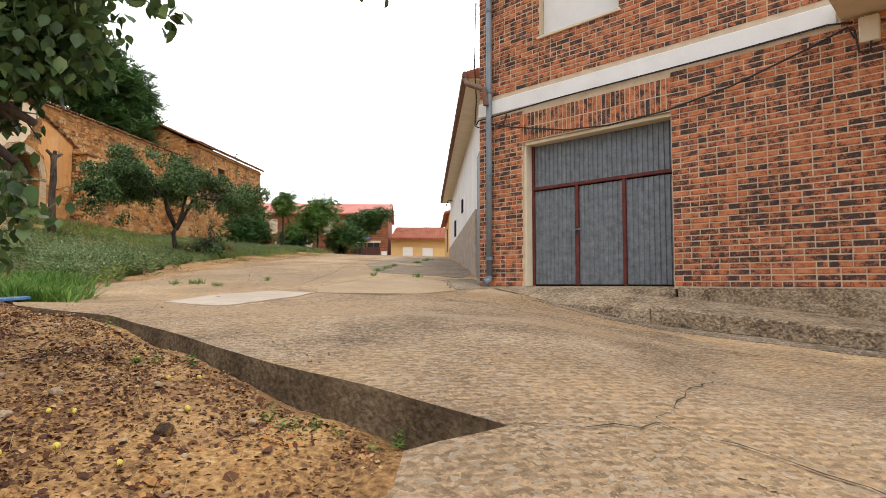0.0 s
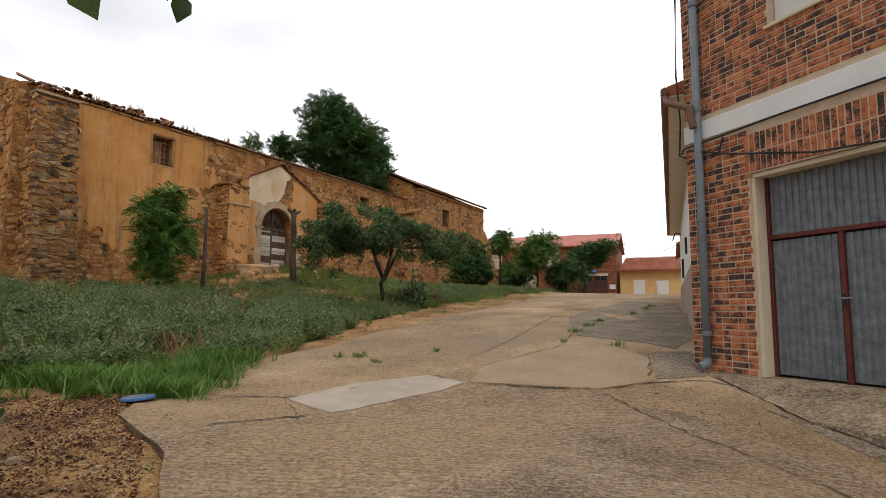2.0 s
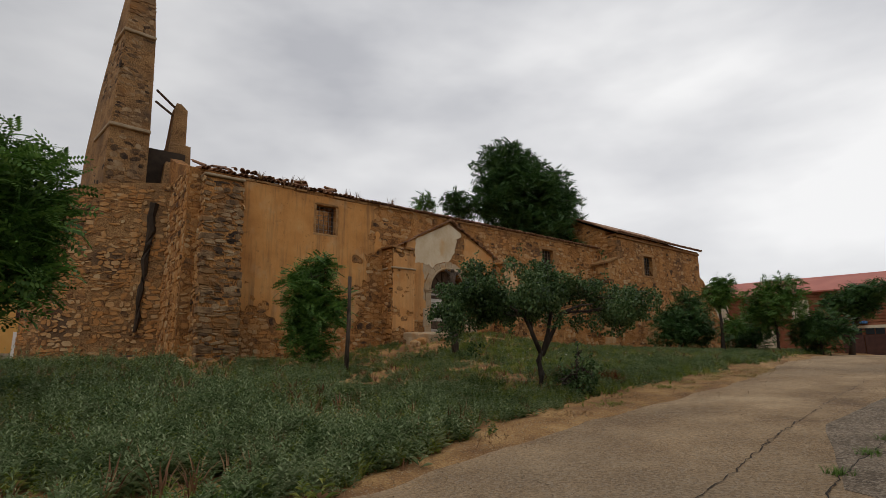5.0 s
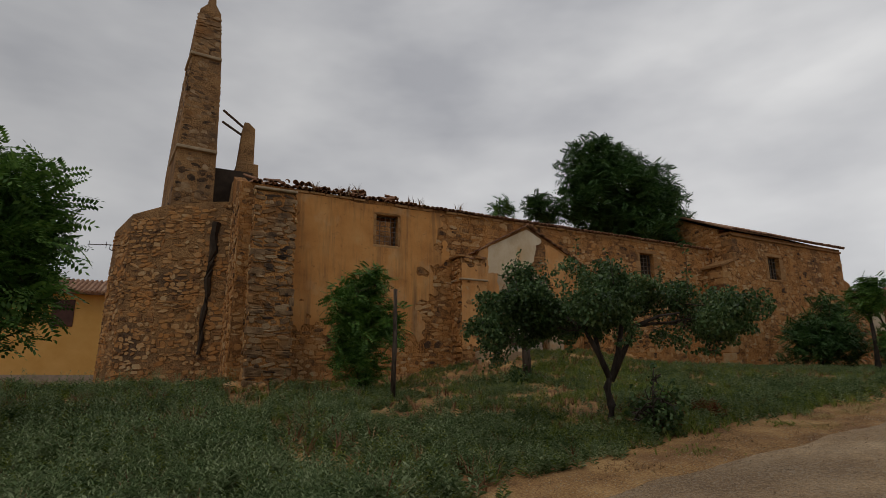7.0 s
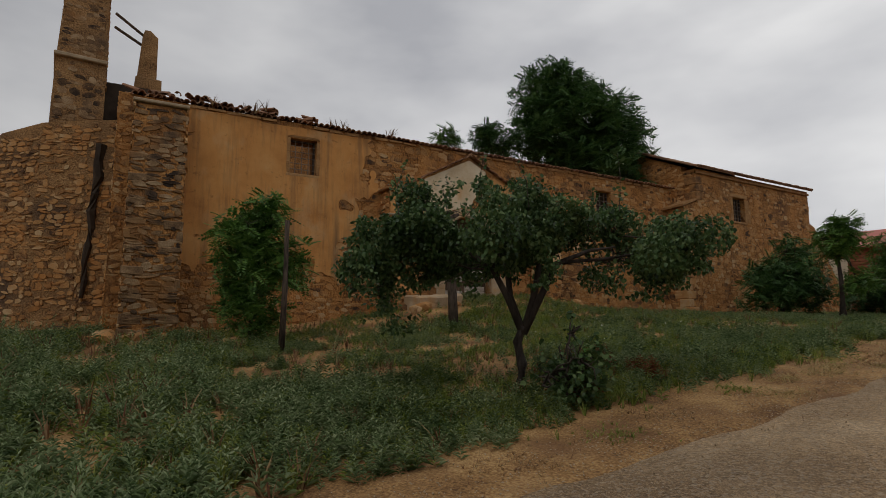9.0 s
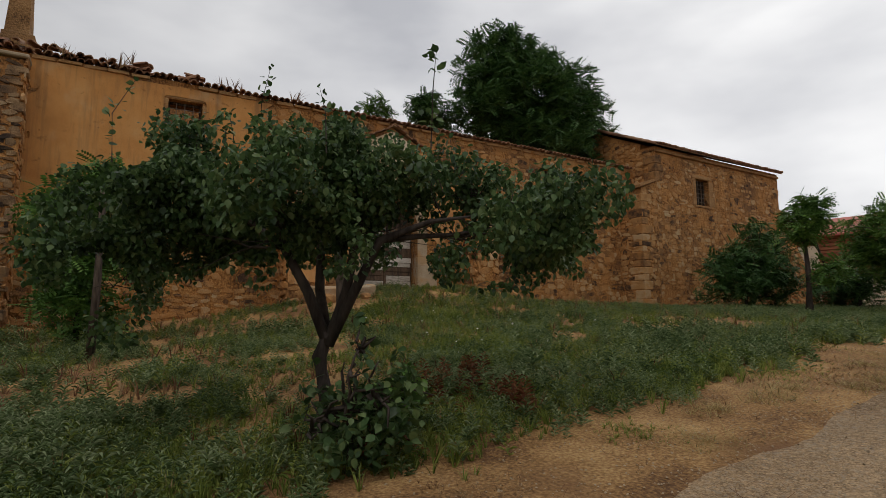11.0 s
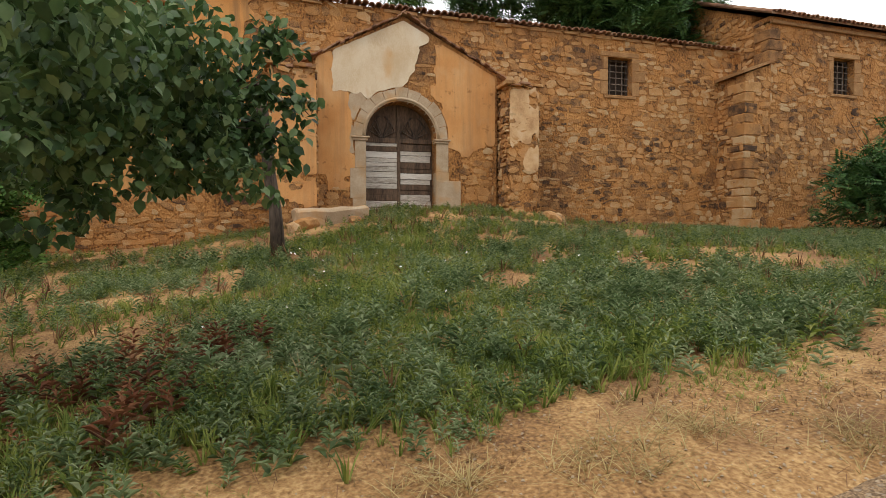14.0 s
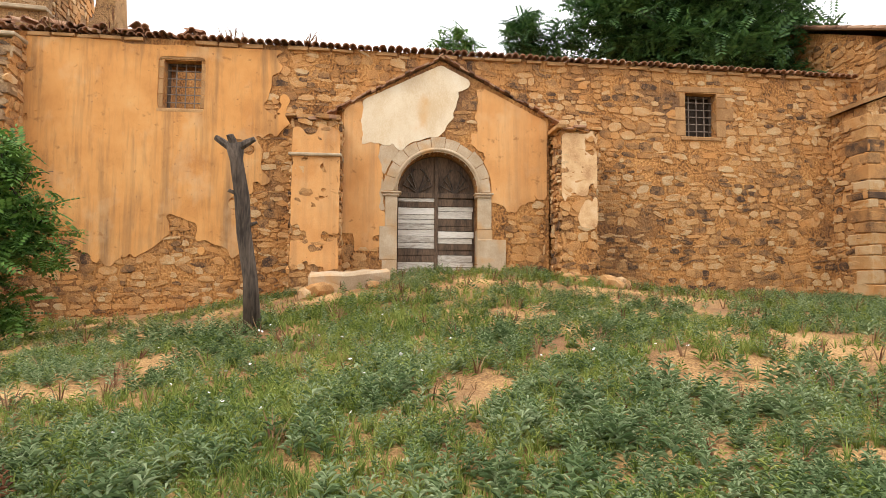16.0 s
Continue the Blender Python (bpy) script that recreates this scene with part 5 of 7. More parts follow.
part("lamp_arm", tube(bmesh.new(), [(0, 14.6, 4.7), (-0.2, 14.6, 4.75), (-0.3, 14.6, 4.45)], 0.025, 6), M_CABLE, white_house)
part("vent", boxm(-0.05, 0.0, 7.4, 7.8, 3.3, 3.7), M_CABLE, white_house, "small dark wall vent")
part("meter_box", boxm(-0.06, 0.0, 11.6, 12.1, 2.9, 3.5), M_CABLE, white_house)

# ---- houses at the end of the street ----
def far_house(name, m, label):
    return empty(name, m, label, "house")


RH = pose(-11.5, 54.0, 0.8, 0, 0, 9)
red = far_house("long_house", RH, "long two-storey house with red sheet roof and banded cladding")
part("wall", boxm(-26, 0, 0.05, 9, 2.0, 6.95), M_SLAT, red)
for k in range(19):
    part("cladding_band", boxm(-26, 0.02, -0.06, 0.05, 2.9 + k * 0.215, 3.06 + k * 0.215, 0.01), M_SLAT, red)
bm = bmesh.new()
prism(bm, [(-0.35, 6.9), (-0.35, 7.0), (4.5, 8.6), (9.3, 7.0), (9.3, 6.9), (4.5, 8.45)], "x", -26.3, 0.25)
part("roof", bm, M_ROOFR, red, "pinkish-red metal sheet roof")
for x, z0, z1, w in ((-11.2, 5.1, 6.4, 1.3), (-5.6, 5.1, 6.4, 1.1), (-11.2, 2.9, 4.3, 1.3), (-8.0, 2.9, 4.4, 1.6), (-2.2, 5.6, 6.5, 1.0), (-16.5, 5.1, 6.4, 1.3)):
    w_ = empty("window", pose(x, -0.08, z0), "window closed with a cream blind")
    w_.parent = red
    part("blind", boxm(-w / 2, w / 2, -0.03, 0.1, 0, z1 - z0), M_CREAMP, w_)
    part("sill", boxm(-w / 2 - 0.08, w / 2 + 0.08, -0.1, 0.1, -0.08, 0), M_CREAMP, w_)
gate = empty("garage_gate", pose(-2.0, -0.1, 2.0), "dark brown double garage gate with glazed top")
gate.parent = red
for x in (-1.25, 0.02):
    part("leaf", boxm(x, x + 1.22, -0.05, 0.08, 0, 1.75, 0.01), M_BROWN, gate)
    for k in range(2):
        part("pane", boxm(x + 0.08 + k * 0.57, x + 0.58 + k * 0.57, -0.04, 0.05, 1.78, 2.2), M_GLASS, gate)
part("head", boxm(-1.3, 1.3, -0.05, 0.09, 2.2, 2.4), M_CREAMP, gate)
part("notice", boxm(-0.62, -0.1, -0.1, 0.0, 3.0, 3.4, 0.01), M_WHITE, red, "small white notice board")
lamp_ = part("canopy_sign", boxm(-2.6, -1.7, -0.5, -0.05, 4.5, 4.68, 0.03), M_BLUE, red, "blue enamel sign above the gate")

OH = pose(-11.3, 54.2, 0.1, 0, 0, 4)
low = far_house("low_house", OH, "low peach-painted house with clay tile roof")
part("wall", boxm(0.05, 7.5, 0.1, 8, 2.0, 5.25), M_PEACH, low)
bm = bmesh.new()
prism(bm, [(-0.45, 5.2), (-0.45, 5.32), (4.2, 6.8), (8.5, 5.4), (8.5, 5.3), (4.2, 6.65)], "x", 0.0, 7.6)
part("roof", bm, M_ROOFT, low, "red clay tile roof")
for k in range(30):
    part("roof_tile", tube(bmesh.new(), [(0.15 + k * 0.25, -0.5, 5.34), (0.15 + k * 0.25, 4.2, 6.84)], 0.075, 6), M_ROOFT, low)
for x, w, z1 in ((1.2, 0.95, 4.5), (3.1, 1.0, 4.4)):
    part("shutter", boxm(x, x + w, 0.03, 0.2, 2.85, z1, 0.01), M_WHITE, low, "white roller shutter")
    part("surround", boxm(x - 0.12, x + w + 0.12, 0.06, 0.15, 2.8, z1 + 0.12), M_PEACH, low)

CHM = pose(-3.75, 36.5, 0, 0, 0, 8)
chim = far_house("corner_house", CHM, "old ochre house with a capped chimney")
part("wall", boxm(0, 5, 0, 9, 1.5, 5.6), M_PEACH, chim)
bm = bmesh.new()
prism(bm, [(-0.35, 5.55), (-0.35, 5.68), (2.5, 6.6), (5.4, 5.7), (5.4, 5.55), (2.5, 6.45)], "y", -0.2, 9.3)
part("roof", bm, M_ROOFT, chim)
part("chimney", boxm(0.6, 1.3, 0.8, 1.5, 5.5, 7.2, 0.02), M_PEACH, chim)
part("chimney_cap", boxm(0.5, 1.4, 0.7, 1.6, 7.45, 7.55, 0.02), M_CABLE, chim)
part("chimney_pot", tube(bmesh.new(), [(0.95, 1.15, 7.2), (0.95, 1.15, 7.5)], 0.2, 8), M_CABLE, chim)
part("window", boxm(-0.04, 0.05, 3.0, 4.2, 3.3, 4.9), M_BROWN, chim, "dark shuttered window")

YH = pose(-45.0, 9.0, 0, 0, 0, 88)
yel = far_house("yellow_house", YH, "yellow two-storey house with brown shutters")
part("wall", boxm(-16, 1.0, 0.1, 8, 1.4, 8.4), M_OCHRE, yel)
part("plinth", boxm(-16, 1.02, 0.05, 0.12, 1.4, 3.3), M_CLAD, yel)
bm = bmesh.new()
prism(bm, [(-0.5, 8.35), (-0.5, 8.5), (4, 9.9), (8.6, 8.5), (8.6, 8.35), (4, 9.7)], "x", -16.4, 1.4)
part("roof", bm, M_TILE, yel)
for k in range(62):
    x = -16.3 + k * 0.287
    rows_ = [(x, -0.55 + 0.455 * i, 8.5 + 0.1415 * i) for i in range(11)]
    part("barrel_tile", tube(bmesh.new(), rows_, [0.1 + 0.02 * (i % 2) for i in range(11)], 6), M_TILE, yel)
for x, z0, z1 in ((-4.6, 6.3, 8.0), (-0.6, 5.4, 7.6), (-8.6, 6.3, 8.0)):
    part("shutter", boxm(x - 0.6, x + 0.6, 0.02, 0.14, z0, z1, 0.02), M_BROWN, yel, "brown wooden shutter")
part("door", boxm(-1.2, -0.1, 0.0, 0.14, 2.3, 4.6, 0.02), M_WHITE, yel, "white panelled door")

# electric wires over the street
for z in (6.1, 5.7):
    c = part("overhead_wire", tube(bmesh.new(), [(-10.5, 52.8, z + 0.2), (-6.5, 46, z), (-2.5, 38, z + 0.4)], 0.012, 4), M_CABLE)
    tagged(c, "black overhead electric wire between the houses", "wire")

# ---- street details ----
def on_road(name, pts, mat, label, lift=0.006):
    """A thin irregular patch of screed lying on the slab."""
    bm = bmesh.new()
    n = len(pts)
    ring = []
    for k in range(n):
        a, b = Vector(pts[k]), Vector(pts[(k + 1) % n])
        for s in np.linspace(0, 1, 7)[:-1]:
            p = a.lerp(b, s)
            ring.append((p.x + 0.05 * noise.noise(Vector((p.x * 4, p.y * 4, 1))), p.y + 0.05 * noise.noise(Vector((p.x * 4, p.y * 4, 7)))))
    vs = [bm.verts.new((x, y, float(road_z(x, y) + 0.006 * wob(x, y, 1.7, 0.2)) + lift)) for x, y in ring]
    f = bm.faces.new(vs)
    bmesh.ops.triangulate(bm, faces=[f])
    r = bmesh.ops.extrude_face_region(bm, geom=bm.faces[:])
    for v in [g for g in r["geom"] if isinstance(g, bmesh.types.BMVert)]:
        v.co.z -= 0.03
    return tagged(part(name, bm, mat), label, "road patch", kind="structure")


on_road("screed_patch", [(-4.3, 6.75), (-3.45, 6.5), (-3.2, 7.3), (-2.95, 8.05), (-3.0, 8.45), (-3.65, 8.66), (-4.2, 7.7)], M_PATCH, "smooth pale screed repair on the street", 0.012)
M_GREY = material("dark_patch_concrete", [(0.3, (0.125, 0.093, 0.064)), (0.7, (0.285, 0.22, 0.155))], 1.5, 0.95, 0.8, 45, grain=1.0)
M_TAN = material("tan_smooth_concrete", [(0.3, (0.29, 0.205, 0.12)), (0.7, (0.395, 0.29, 0.18))], 0.9, 0.9, 0.2, 40)
exposed(M_GREY, 36, 0.6, 1.4)
exposed(M_TAN, 45, 0.86, 1.14, chips=0.12)
on_road("tan_patch", [(-2.9, 8.5), (-1.4, 8.9), (-0.95, 9.6), (-1.2, 11.2), (-2.0, 12.3), (-2.9, 11.4), (-3.3, 9.7)], M_TAN, "smooth tan concrete bay between cracks", 0.007)
on_road("grey_patch", [(-1.5, 12.9), (-1.0, 12.4), (-0.9, 14.5), (-1.6, 18.5), (-2.4, 23.5), (-4.4, 24.5), (-4.3, 17.0), (-3.0, 13.4)], M_GREY, "rough dark grey concrete stretch", 0.007)
on_road("grey_patch", [(-0.9, 9.7), (-0.35, 10.2), (-0.75, 12.2), (-1.3, 12.0)], M_GREY, "rough dark grey concrete by the corner", 0.007)

on_road("gutter_strip", [(0.35, 8.75), (0.75, 8.5), (1.3, 8.12), (2.35, 7.34), (3.8, 6.2), (5.0, 5.3), (4.75, 5.0), (3.55, 5.92), (2.1, 7.05), (1.05, 7.85)], M_GREY, "rough grey washed-out gutter along the kerb", 0.008)

M_CRACK = material("crack_shadow", [(0.3, (0.03, 0.025, 0.02)), (0.7, (0.08, 0.06, 0.045))], 6, 1.0, 0.3, 30)


def crack(pts, width, seed):
    """A jagged open joint: a narrow strip that wanders between its ends."""
    r = np.random.default_rng(seed)
    line = []
    for (xa, ya), (xb, yb) in zip(pts, pts[1:]):
        n = max(3, int(math.hypot(xb - xa, yb - ya) / 0.12))
        for k in range(n):
            s = k / n
            line.append((xa + (xb - xa) * s + r.normal(0, 0.02), ya + (yb - ya) * s + r.normal(0, 0.02)))
    line.append(pts[-1])
    vs, fs = [], []
    for k, (x, y) in enumerate(line):
        w = 0.8 * width * r.uniform(0.15, 1.4) * min(1, 0.3 + 4 * min(k, len(line) - k) / len(line))
        dx, dy = line[min(k + 1, len(line) - 1)][0] - line[max(k - 1, 0)][0], line[min(k + 1, len(line) - 1)][1] - line[max(k - 1, 0)][1]
        L_ = math.hypot(dx, dy) or 1
        for s in (-1, 1):
            px, py = x - s * dy / L_ * w, y + s * dx / L_ * w
            vs.append((px, py, float(road_z(px, py) + 0.006 * wob(px, py, 1.7, 0.2)) + 0.010))
        if k:
            fs.append((2 * k - 2, 2 * k - 1, 2 * k + 1, 2 * k))
    return tagged(raw("pavement_crack", vs, fs, M_CRACK), "dark open crack in the concrete", "crack", "cracks in the street", "structure")


crack([(-5.4, 6.45), (-4.9, 6.5), (-4.3, 6.85), (-3.7, 8.5), (-3.5, 8.7), (-3.0, 8.35)], 0.022, 1)
crack([(-3.5, 8.7), (-3.2, 10.2), (-2.9, 12.0), (-3.2, 14.0), (-3.3, 16.0), (-3.0, 18.5), (-3.2, 23)], 0.014, 2)
crack([(-2.95, 8.4), (-1.4, 8.8), (-0.9, 9.5), (-0.3, 9.9), (0.3, 9.6)], 0.02, 3)
crack([(-0.9, 9.5), (-1.3, 11.6), (-2.0, 12.4), (-2.9, 12.6)], 0.012, 4)
crack([(-3.9, 5.2), (-3.5, 6.4)], 0.02, 11)
crack([(0.0, 2.3), (0.3, 2.34), (0.64, 2.5), (0.9, 2.4), (1.4, 1.9), (2.0, 1.4)], 0.008, 5)
crack([(0.64, 2.5), (0.82, 2.95), (1.33, 3.9), (2.4, 4.2)], 0.006, 6)
crack([(-1.4, 8.8), (-0.2, 7.4), (1.6, 6.2), (3.6, 5.0)], 0.01, 7)
crack([(-4.3, 6.75), (-3.3, 5.9), (-2.6, 6.5)], 0.005, 8)
crack([(-5.4, 9.2), (-4.4, 9.6), (-3.3, 9.9)], 0.006, 9)
crack([(1.4, 1.9), (3.0, 2.3), (4.5, 2.2)], 0.007, 10)
crack([(-0.75, 11.4), (-0.1, 9.95), (0.3, 9.2), (0.72, 8.55), (1.28, 8.13), (2.33, 7.36), (3.75, 6.25), (5.0, 5.3)], 0.03, 12)
crack([(-3.8, 8.9), (-3.8, 10.7), (-4.1, 13.2), (-4.6, 16.0), (-5.1, 20.2), (-5.6, 24.5)], 0.012, 13)
# blue lid in the grass
lid = empty("inspection_cover", pose(-5.42, 5.72, float(road_z(-5.42, 5.72)) + 0.02, 3, -3, 0), "round blue enamel cover lying at the grass edge", "cover")
part("lid", tube(bmesh.new(), [(0, 0, 0), (0, 0, 0.025), (0, 0, 0.03)], [0.17, 0.17, 0.14], 20), M_BLUE, lid)
part("lid_inset", tube(bmesh.new(), [(0, 0, 0.02), (0, 0, 0.035)], 0.12, 18), M_PIPE, lid)
# loose stones on the bare earth
for k in range(110):
    x, y = srng.uniform(-4.6, 0.0), srng.uniform(1.3, 5.2)
    if y < 2.1 - 0.68 * x and x < -0.4:
        boulder(x, y, min(0.16, 0.03 * math.exp(srng.normal(0.1, 0.55))) * (1 if k > 3 else 2.4), "pale loose stone on bare earth", "loose_stone", M_ASHLAR if k % 3 else M_STONE_P)

# ---- plants ----
vr = np.random.default_rng(5)
DIAMOND = np.array([(0, 0, 0), (0.33, 0.25, 0.05), (0.36, 0.6, 0.04), (0.03, 1.05, -0.1), (-0.36, 0.58, 0.04), (-0.32, 0.24, 0.05), (0, 0.5, -0.03)])
DF = np.array([(0, 1, 6), (1, 2, 6), (2, 3, 6), (3, 4, 6), (4, 5, 6), (5, 0, 6)])


def spin(n, tilt, r=vr):
    """Random turns: heading all round, tilt about level by the given spread, a little roll."""
    a, b, c = r.uniform(0, math.tau, n), tilt(n), r.normal(0, 0.5, n)
    ca, sa, cb, sb, cc, sc = np.cos(a), np.sin(a), np.cos(b), np.sin(b), np.cos(c), np.sin(c)
    z0, o1 = np.zeros(n), np.ones(n)
    RZ = np.stack([np.stack([ca, -sa, z0], -1), np.stack([sa, ca, z0], -1), np.stack([z0, z0, o1], -1)], 1)
    RX = np.stack([np.stack([o1, z0, z0], -1), np.stack([z0, cb, -sb], -1), np.stack([z0, sb, cb], -1)], 1)
    RY = np.stack([np.stack([cc, z0, sc], -1), np.stack([z0, o1, z0], -1), np.stack([-sc, z0, cc], -1)], 1)
    return RZ @ RX @ RY


def scatter(template, faces, pos, rot, size):
    """Join copies of a small template into one array of vertices and faces."""
    v = np.einsum("nij,kj->nki", rot, template) * size[:, None, None] + pos[:, None, :]
    n, k = len(pos), len(template)
    f = (faces[None] + (np.arange(n) * k)[:, None, None]).reshape(-1, faces.shape[1])
    return v.reshape(-1, 3), f


def fast_mesh(name, v, f, mat, parent=None):
    me = bpy.data.meshes.new(name)
    nv, nf, k = len(v), len(f), f.shape[1]
    me.vertices.add(nv), me.loops.add(nf * k), me.polygons.add(nf)
    me.vertices.foreach_set("co", np.ascontiguousarray(v, np.float32).ravel())
    me.loops.foreach_set("vertex_index", np.ascontiguousarray(f, np.int32).ravel())
    me.polygons.foreach_set("loop_start", np.arange(0, nf * k, k, dtype=np.int32))
    me.update(calc_edges=True)
    me.materials.append(mat)
    ob = new(name, me)
    if parent:
        ob.parent = parent
    return ob


def frond(pairs=6, length=1.0):
    """A pinnate leaf: pairs of leaflets along a bent midrib."""
    vs, fs = [], []
    for k in range(pairs * 2 + 1):
        s = (k // 2 + 0.8) / (pairs + 0.8)
        side = 0 if k == pairs * 2 else (1 if k % 2 else -1)
        y, z = s * length, -0.25 * s * s * length
        w = 0.15 * length
        ln = 0.30 * length * (1 - 0.35 * abs(s - 0.45))
        d = np.array([side * ln, 0.10 * length if side else ln * 0.8, -0.06 * length])
        p = np.array([0, y, z])
        q = np.array([0, w, 0]) if side else np.array([w * 0.6, 0, 0])
        b = len(vs)
        vs += [p, p + d * 0.5 + q * 0.5, p + d, p + d * 0.5 - q * 0.5]
        fs += [(b, b + 1, b + 2), (b, b + 2, b + 3)]
    return np.array(vs), np.array(fs)


def crown_points(blobs, n, r, gaps=0.25, scale=1.1, shell=0.55):
    """Places for leaves in a cloud of ellipsoids (x, y, z, width, height), with holes."""
    w = np.array([b[3] ** 2 * b[4] for b in blobs])
    out = []
    while len(out) < n:
        b = blobs[r.choice(len(blobs), p=w / w.sum())]
        d = r.normal(0, 1, 3)
        d /= np.linalg.norm(d)
        p = d * (shell + (1 - shell) * r.random()) if r.random() < 0.75 else d * r.random()
        x, y, z = b[0] + p[0] * b[3], b[1] + p[1] * b[3], b[2] + p[2] * b[4]
        if noise.noise(Vector((x, y, z)) * scale) > -gaps:
            out.append((x, y, z))
    return np.array(out)


def tree(name, x, y, blobs, leaves, size, mat, trunk, label, kind="oval", limbs=6, seed=1, gaps=0.25, radius=0.14, drop=0.5, category="tree", bark=None, twig=0.012, base=None):
    """A tree: a bent tapered trunk, limbs and twigs into the crown, and a crown of single leaves or fronds."""
    r = np.random.default_rng(seed)
    z0 = float(terrain_z(x, y)) - 0.05 if base is None else base
    t = empty(name, pose(x, y, z0), label, category)
    bark = bark or M_BARK
    rad = [radius * (1.35 if k == 0 else 1 - 0.45 * k / (len(trunk) - 1)) for k in range(len(trunk))]
    bm = tube(bmesh.new(), trunk, rad, 10)
    part("trunk", roughen(bm, radius * 0.25, 4), bark, t, "", True)
    P = crown_points(blobs, leaves, r, gaps)
    top = Vector(trunk[-1])
    forks = []
    for k in range(limbs):
        b = blobs[k % len(blobs)]
        e = Vector((b[0], b[1], b[2] + 0.15 * b[4]))
        flat = Vector((e.x - top.x, e.y - top.y, 0))
        if k < 4:
            start, thick = top - Vector((0, 0, 0.12)), radius * 0.62
        else:
            start, thick = min(forks, key=lambda p: (p - e).length), radius * (0.34 if k < 6 else 0.16)
        rise = max(0.15, 0.62 * (e.z - start.z) + 0.12 * flat.length)
        mid = start.lerp(e, 0.38)
        mid.z = start.z + rise if k < 4 else mid.z + 0.06
        mid += Vector(r.normal(0, 0.07, 3))
        forks.append(mid)
        bm = tube(bmesh.new(), [start, start.lerp(mid, 0.5) + Vector(r.normal(0, 0.04, 3)), mid, mid.lerp(e, 0.55) + Vector((0, 0, 0.06)), e], [thick, thick * 0.85, thick * 0.7, thick * 0.45, thick * 0.2], 8)
        for _ in range(9):
            a = mid.lerp(e, r.random())
            c = a + Vector((r.normal(0, 0.5) * b[3], r.normal(0, 0.5) * b[3], r.normal(0.1, 0.4) * b[4]))
            tube(bm, [a, a.lerp(c, 0.5) + Vector(r.normal(0, 0.05, 3)), c], [twig * 1.8, twig, twig * 0.5], 4)
        part("limb", bm, bark, t, "", True)
    rot = spin(len(P), lambda n: r.normal(-drop if kind == "oval" else 0.0, 0.5, n), r)
    s = size * r.uniform(0.65, 1.25, len(P))
    if kind == "oval":
        v, f = scatter(DIAMOND, DF, P, rot, s)
    else:
        fv, ff = frond()
        v, f = scatter(fv, ff, P, rot, s)
    c = fast_mesh("crown", v, f, mat, t)
    c["kind"] = "stuff"
    return t


# the fruit tree on the bank
def along(points, v):
    return float(np.interp(v, [p[0] for p in points], [p[1] for p in points]))


def orchard_crown(seed, n):
    """An untrained crown: a few large masses on the limbs, then many small tufts between a ragged top and a hanging skirt."""
    r = np.random.default_rng(seed)
    over = [(-2.8, 2.3), (-2.2, 2.95), (-1.5, 3.45), (-0.6, 3.5), (0.0, 3.25), (0.6, 3.0), (1.5, 2.75), (2.5, 2.6), (3.2, 2.15)]
    under = [(-2.8, 1.2), (-2.0, 1.15), (-1.2, 1.5), (0.0, 1.85), (1.0, 1.7), (1.9, 1.6), (3.2, 1.65)]
    out = [(0.2, 0.6, 2.7, 0.7, 0.5), (-0.75, -1.1, 2.4, 0.7, 0.55), (0.75, 1.4, 2.2, 0.6, 0.5), (-1.1, 0.4, 2.4, 0.65, 0.5), (0.6, -0.8, 2.3, 0.6, 0.5), (0.9, 2.3, 2.1, 0.5, 0.4), (-1.1, -1.8, 1.9, 0.5, 0.5), (0.5, 2.5, 2.2, 0.42, 0.35)]
    while len(out) < n:
        u, d = r.uniform(-2.75, 2.8), r.normal(0, 0.62)
        lo, hi = along(under, u), along(over, u)
        z, k = r.uniform(lo, hi), r.uniform(0.16, 0.42)
        if abs(d) < 1.25 and (abs(z - (lo + hi) / 2) < 0.35 * (hi - lo) or abs(d) < 0.8):
            out.append((0.561 * u - 0.824 * d, 0.824 * u + 0.561 * d, z, k, k * r.uniform(0.7, 1.2)))
    return out


fruit_tree = tree("fruit_tree", -10.98, 17.72, orchard_crown(71, 130), 38000, 0.07, M_LEAF_F, [(0, 0, 0), (0.03, 0.02, 0.4), (0.0, -0.05, 0.75), (0.05, 0.03, 1.0)], "leafy fruit tree with a forked dark trunk", seed=3, limbs=18, gaps=0.05, radius=0.105, drop=0.75, twig=0.005)
sr = np.random.default_rng(72)
for k in range(16):
    # upright water shoots standing out of the crown
    u, d = sr.uniform(-1.9, 1.9), sr.normal(0, 0.5)
    x, y, z = 0.561 * u - 0.824 * d, 0.824 * u + 0.561 * d, 2.95 - 0.25 * abs(u + 0.5)
    hh = sr.uniform(0.5, 0.95)
    pts = [(x, y, z), (x + sr.normal(0, 0.05), y + sr.normal(0, 0.05), z + hh * 0.55), (x + sr.normal(0, 0.1), y + sr.normal(0, 0.1), z + hh)]
    part("shoot", tube(bmesh.new(), pts, [0.007, 0.005, 0.002], 5), M_BARK, fruit_tree)
    P = np.array([np.array(a) + (np.array(b) - np.array(a)) * sr.random() + sr.normal(0, 0.035, 3) for a, b in zip(pts, pts[1:]) for _ in range(14)])
    v, f = scatter(DIAMOND, DF, P, spin(len(P), lambda n: sr.normal(0.3, 0.5, n), sr), sr.uniform(0.05, 0.09, len(P)))
    fast_mesh("leaves", v, f, M_LEAF_F, fruit_tree)["kind"] = "stuff"
br = np.random.default_rng(32)
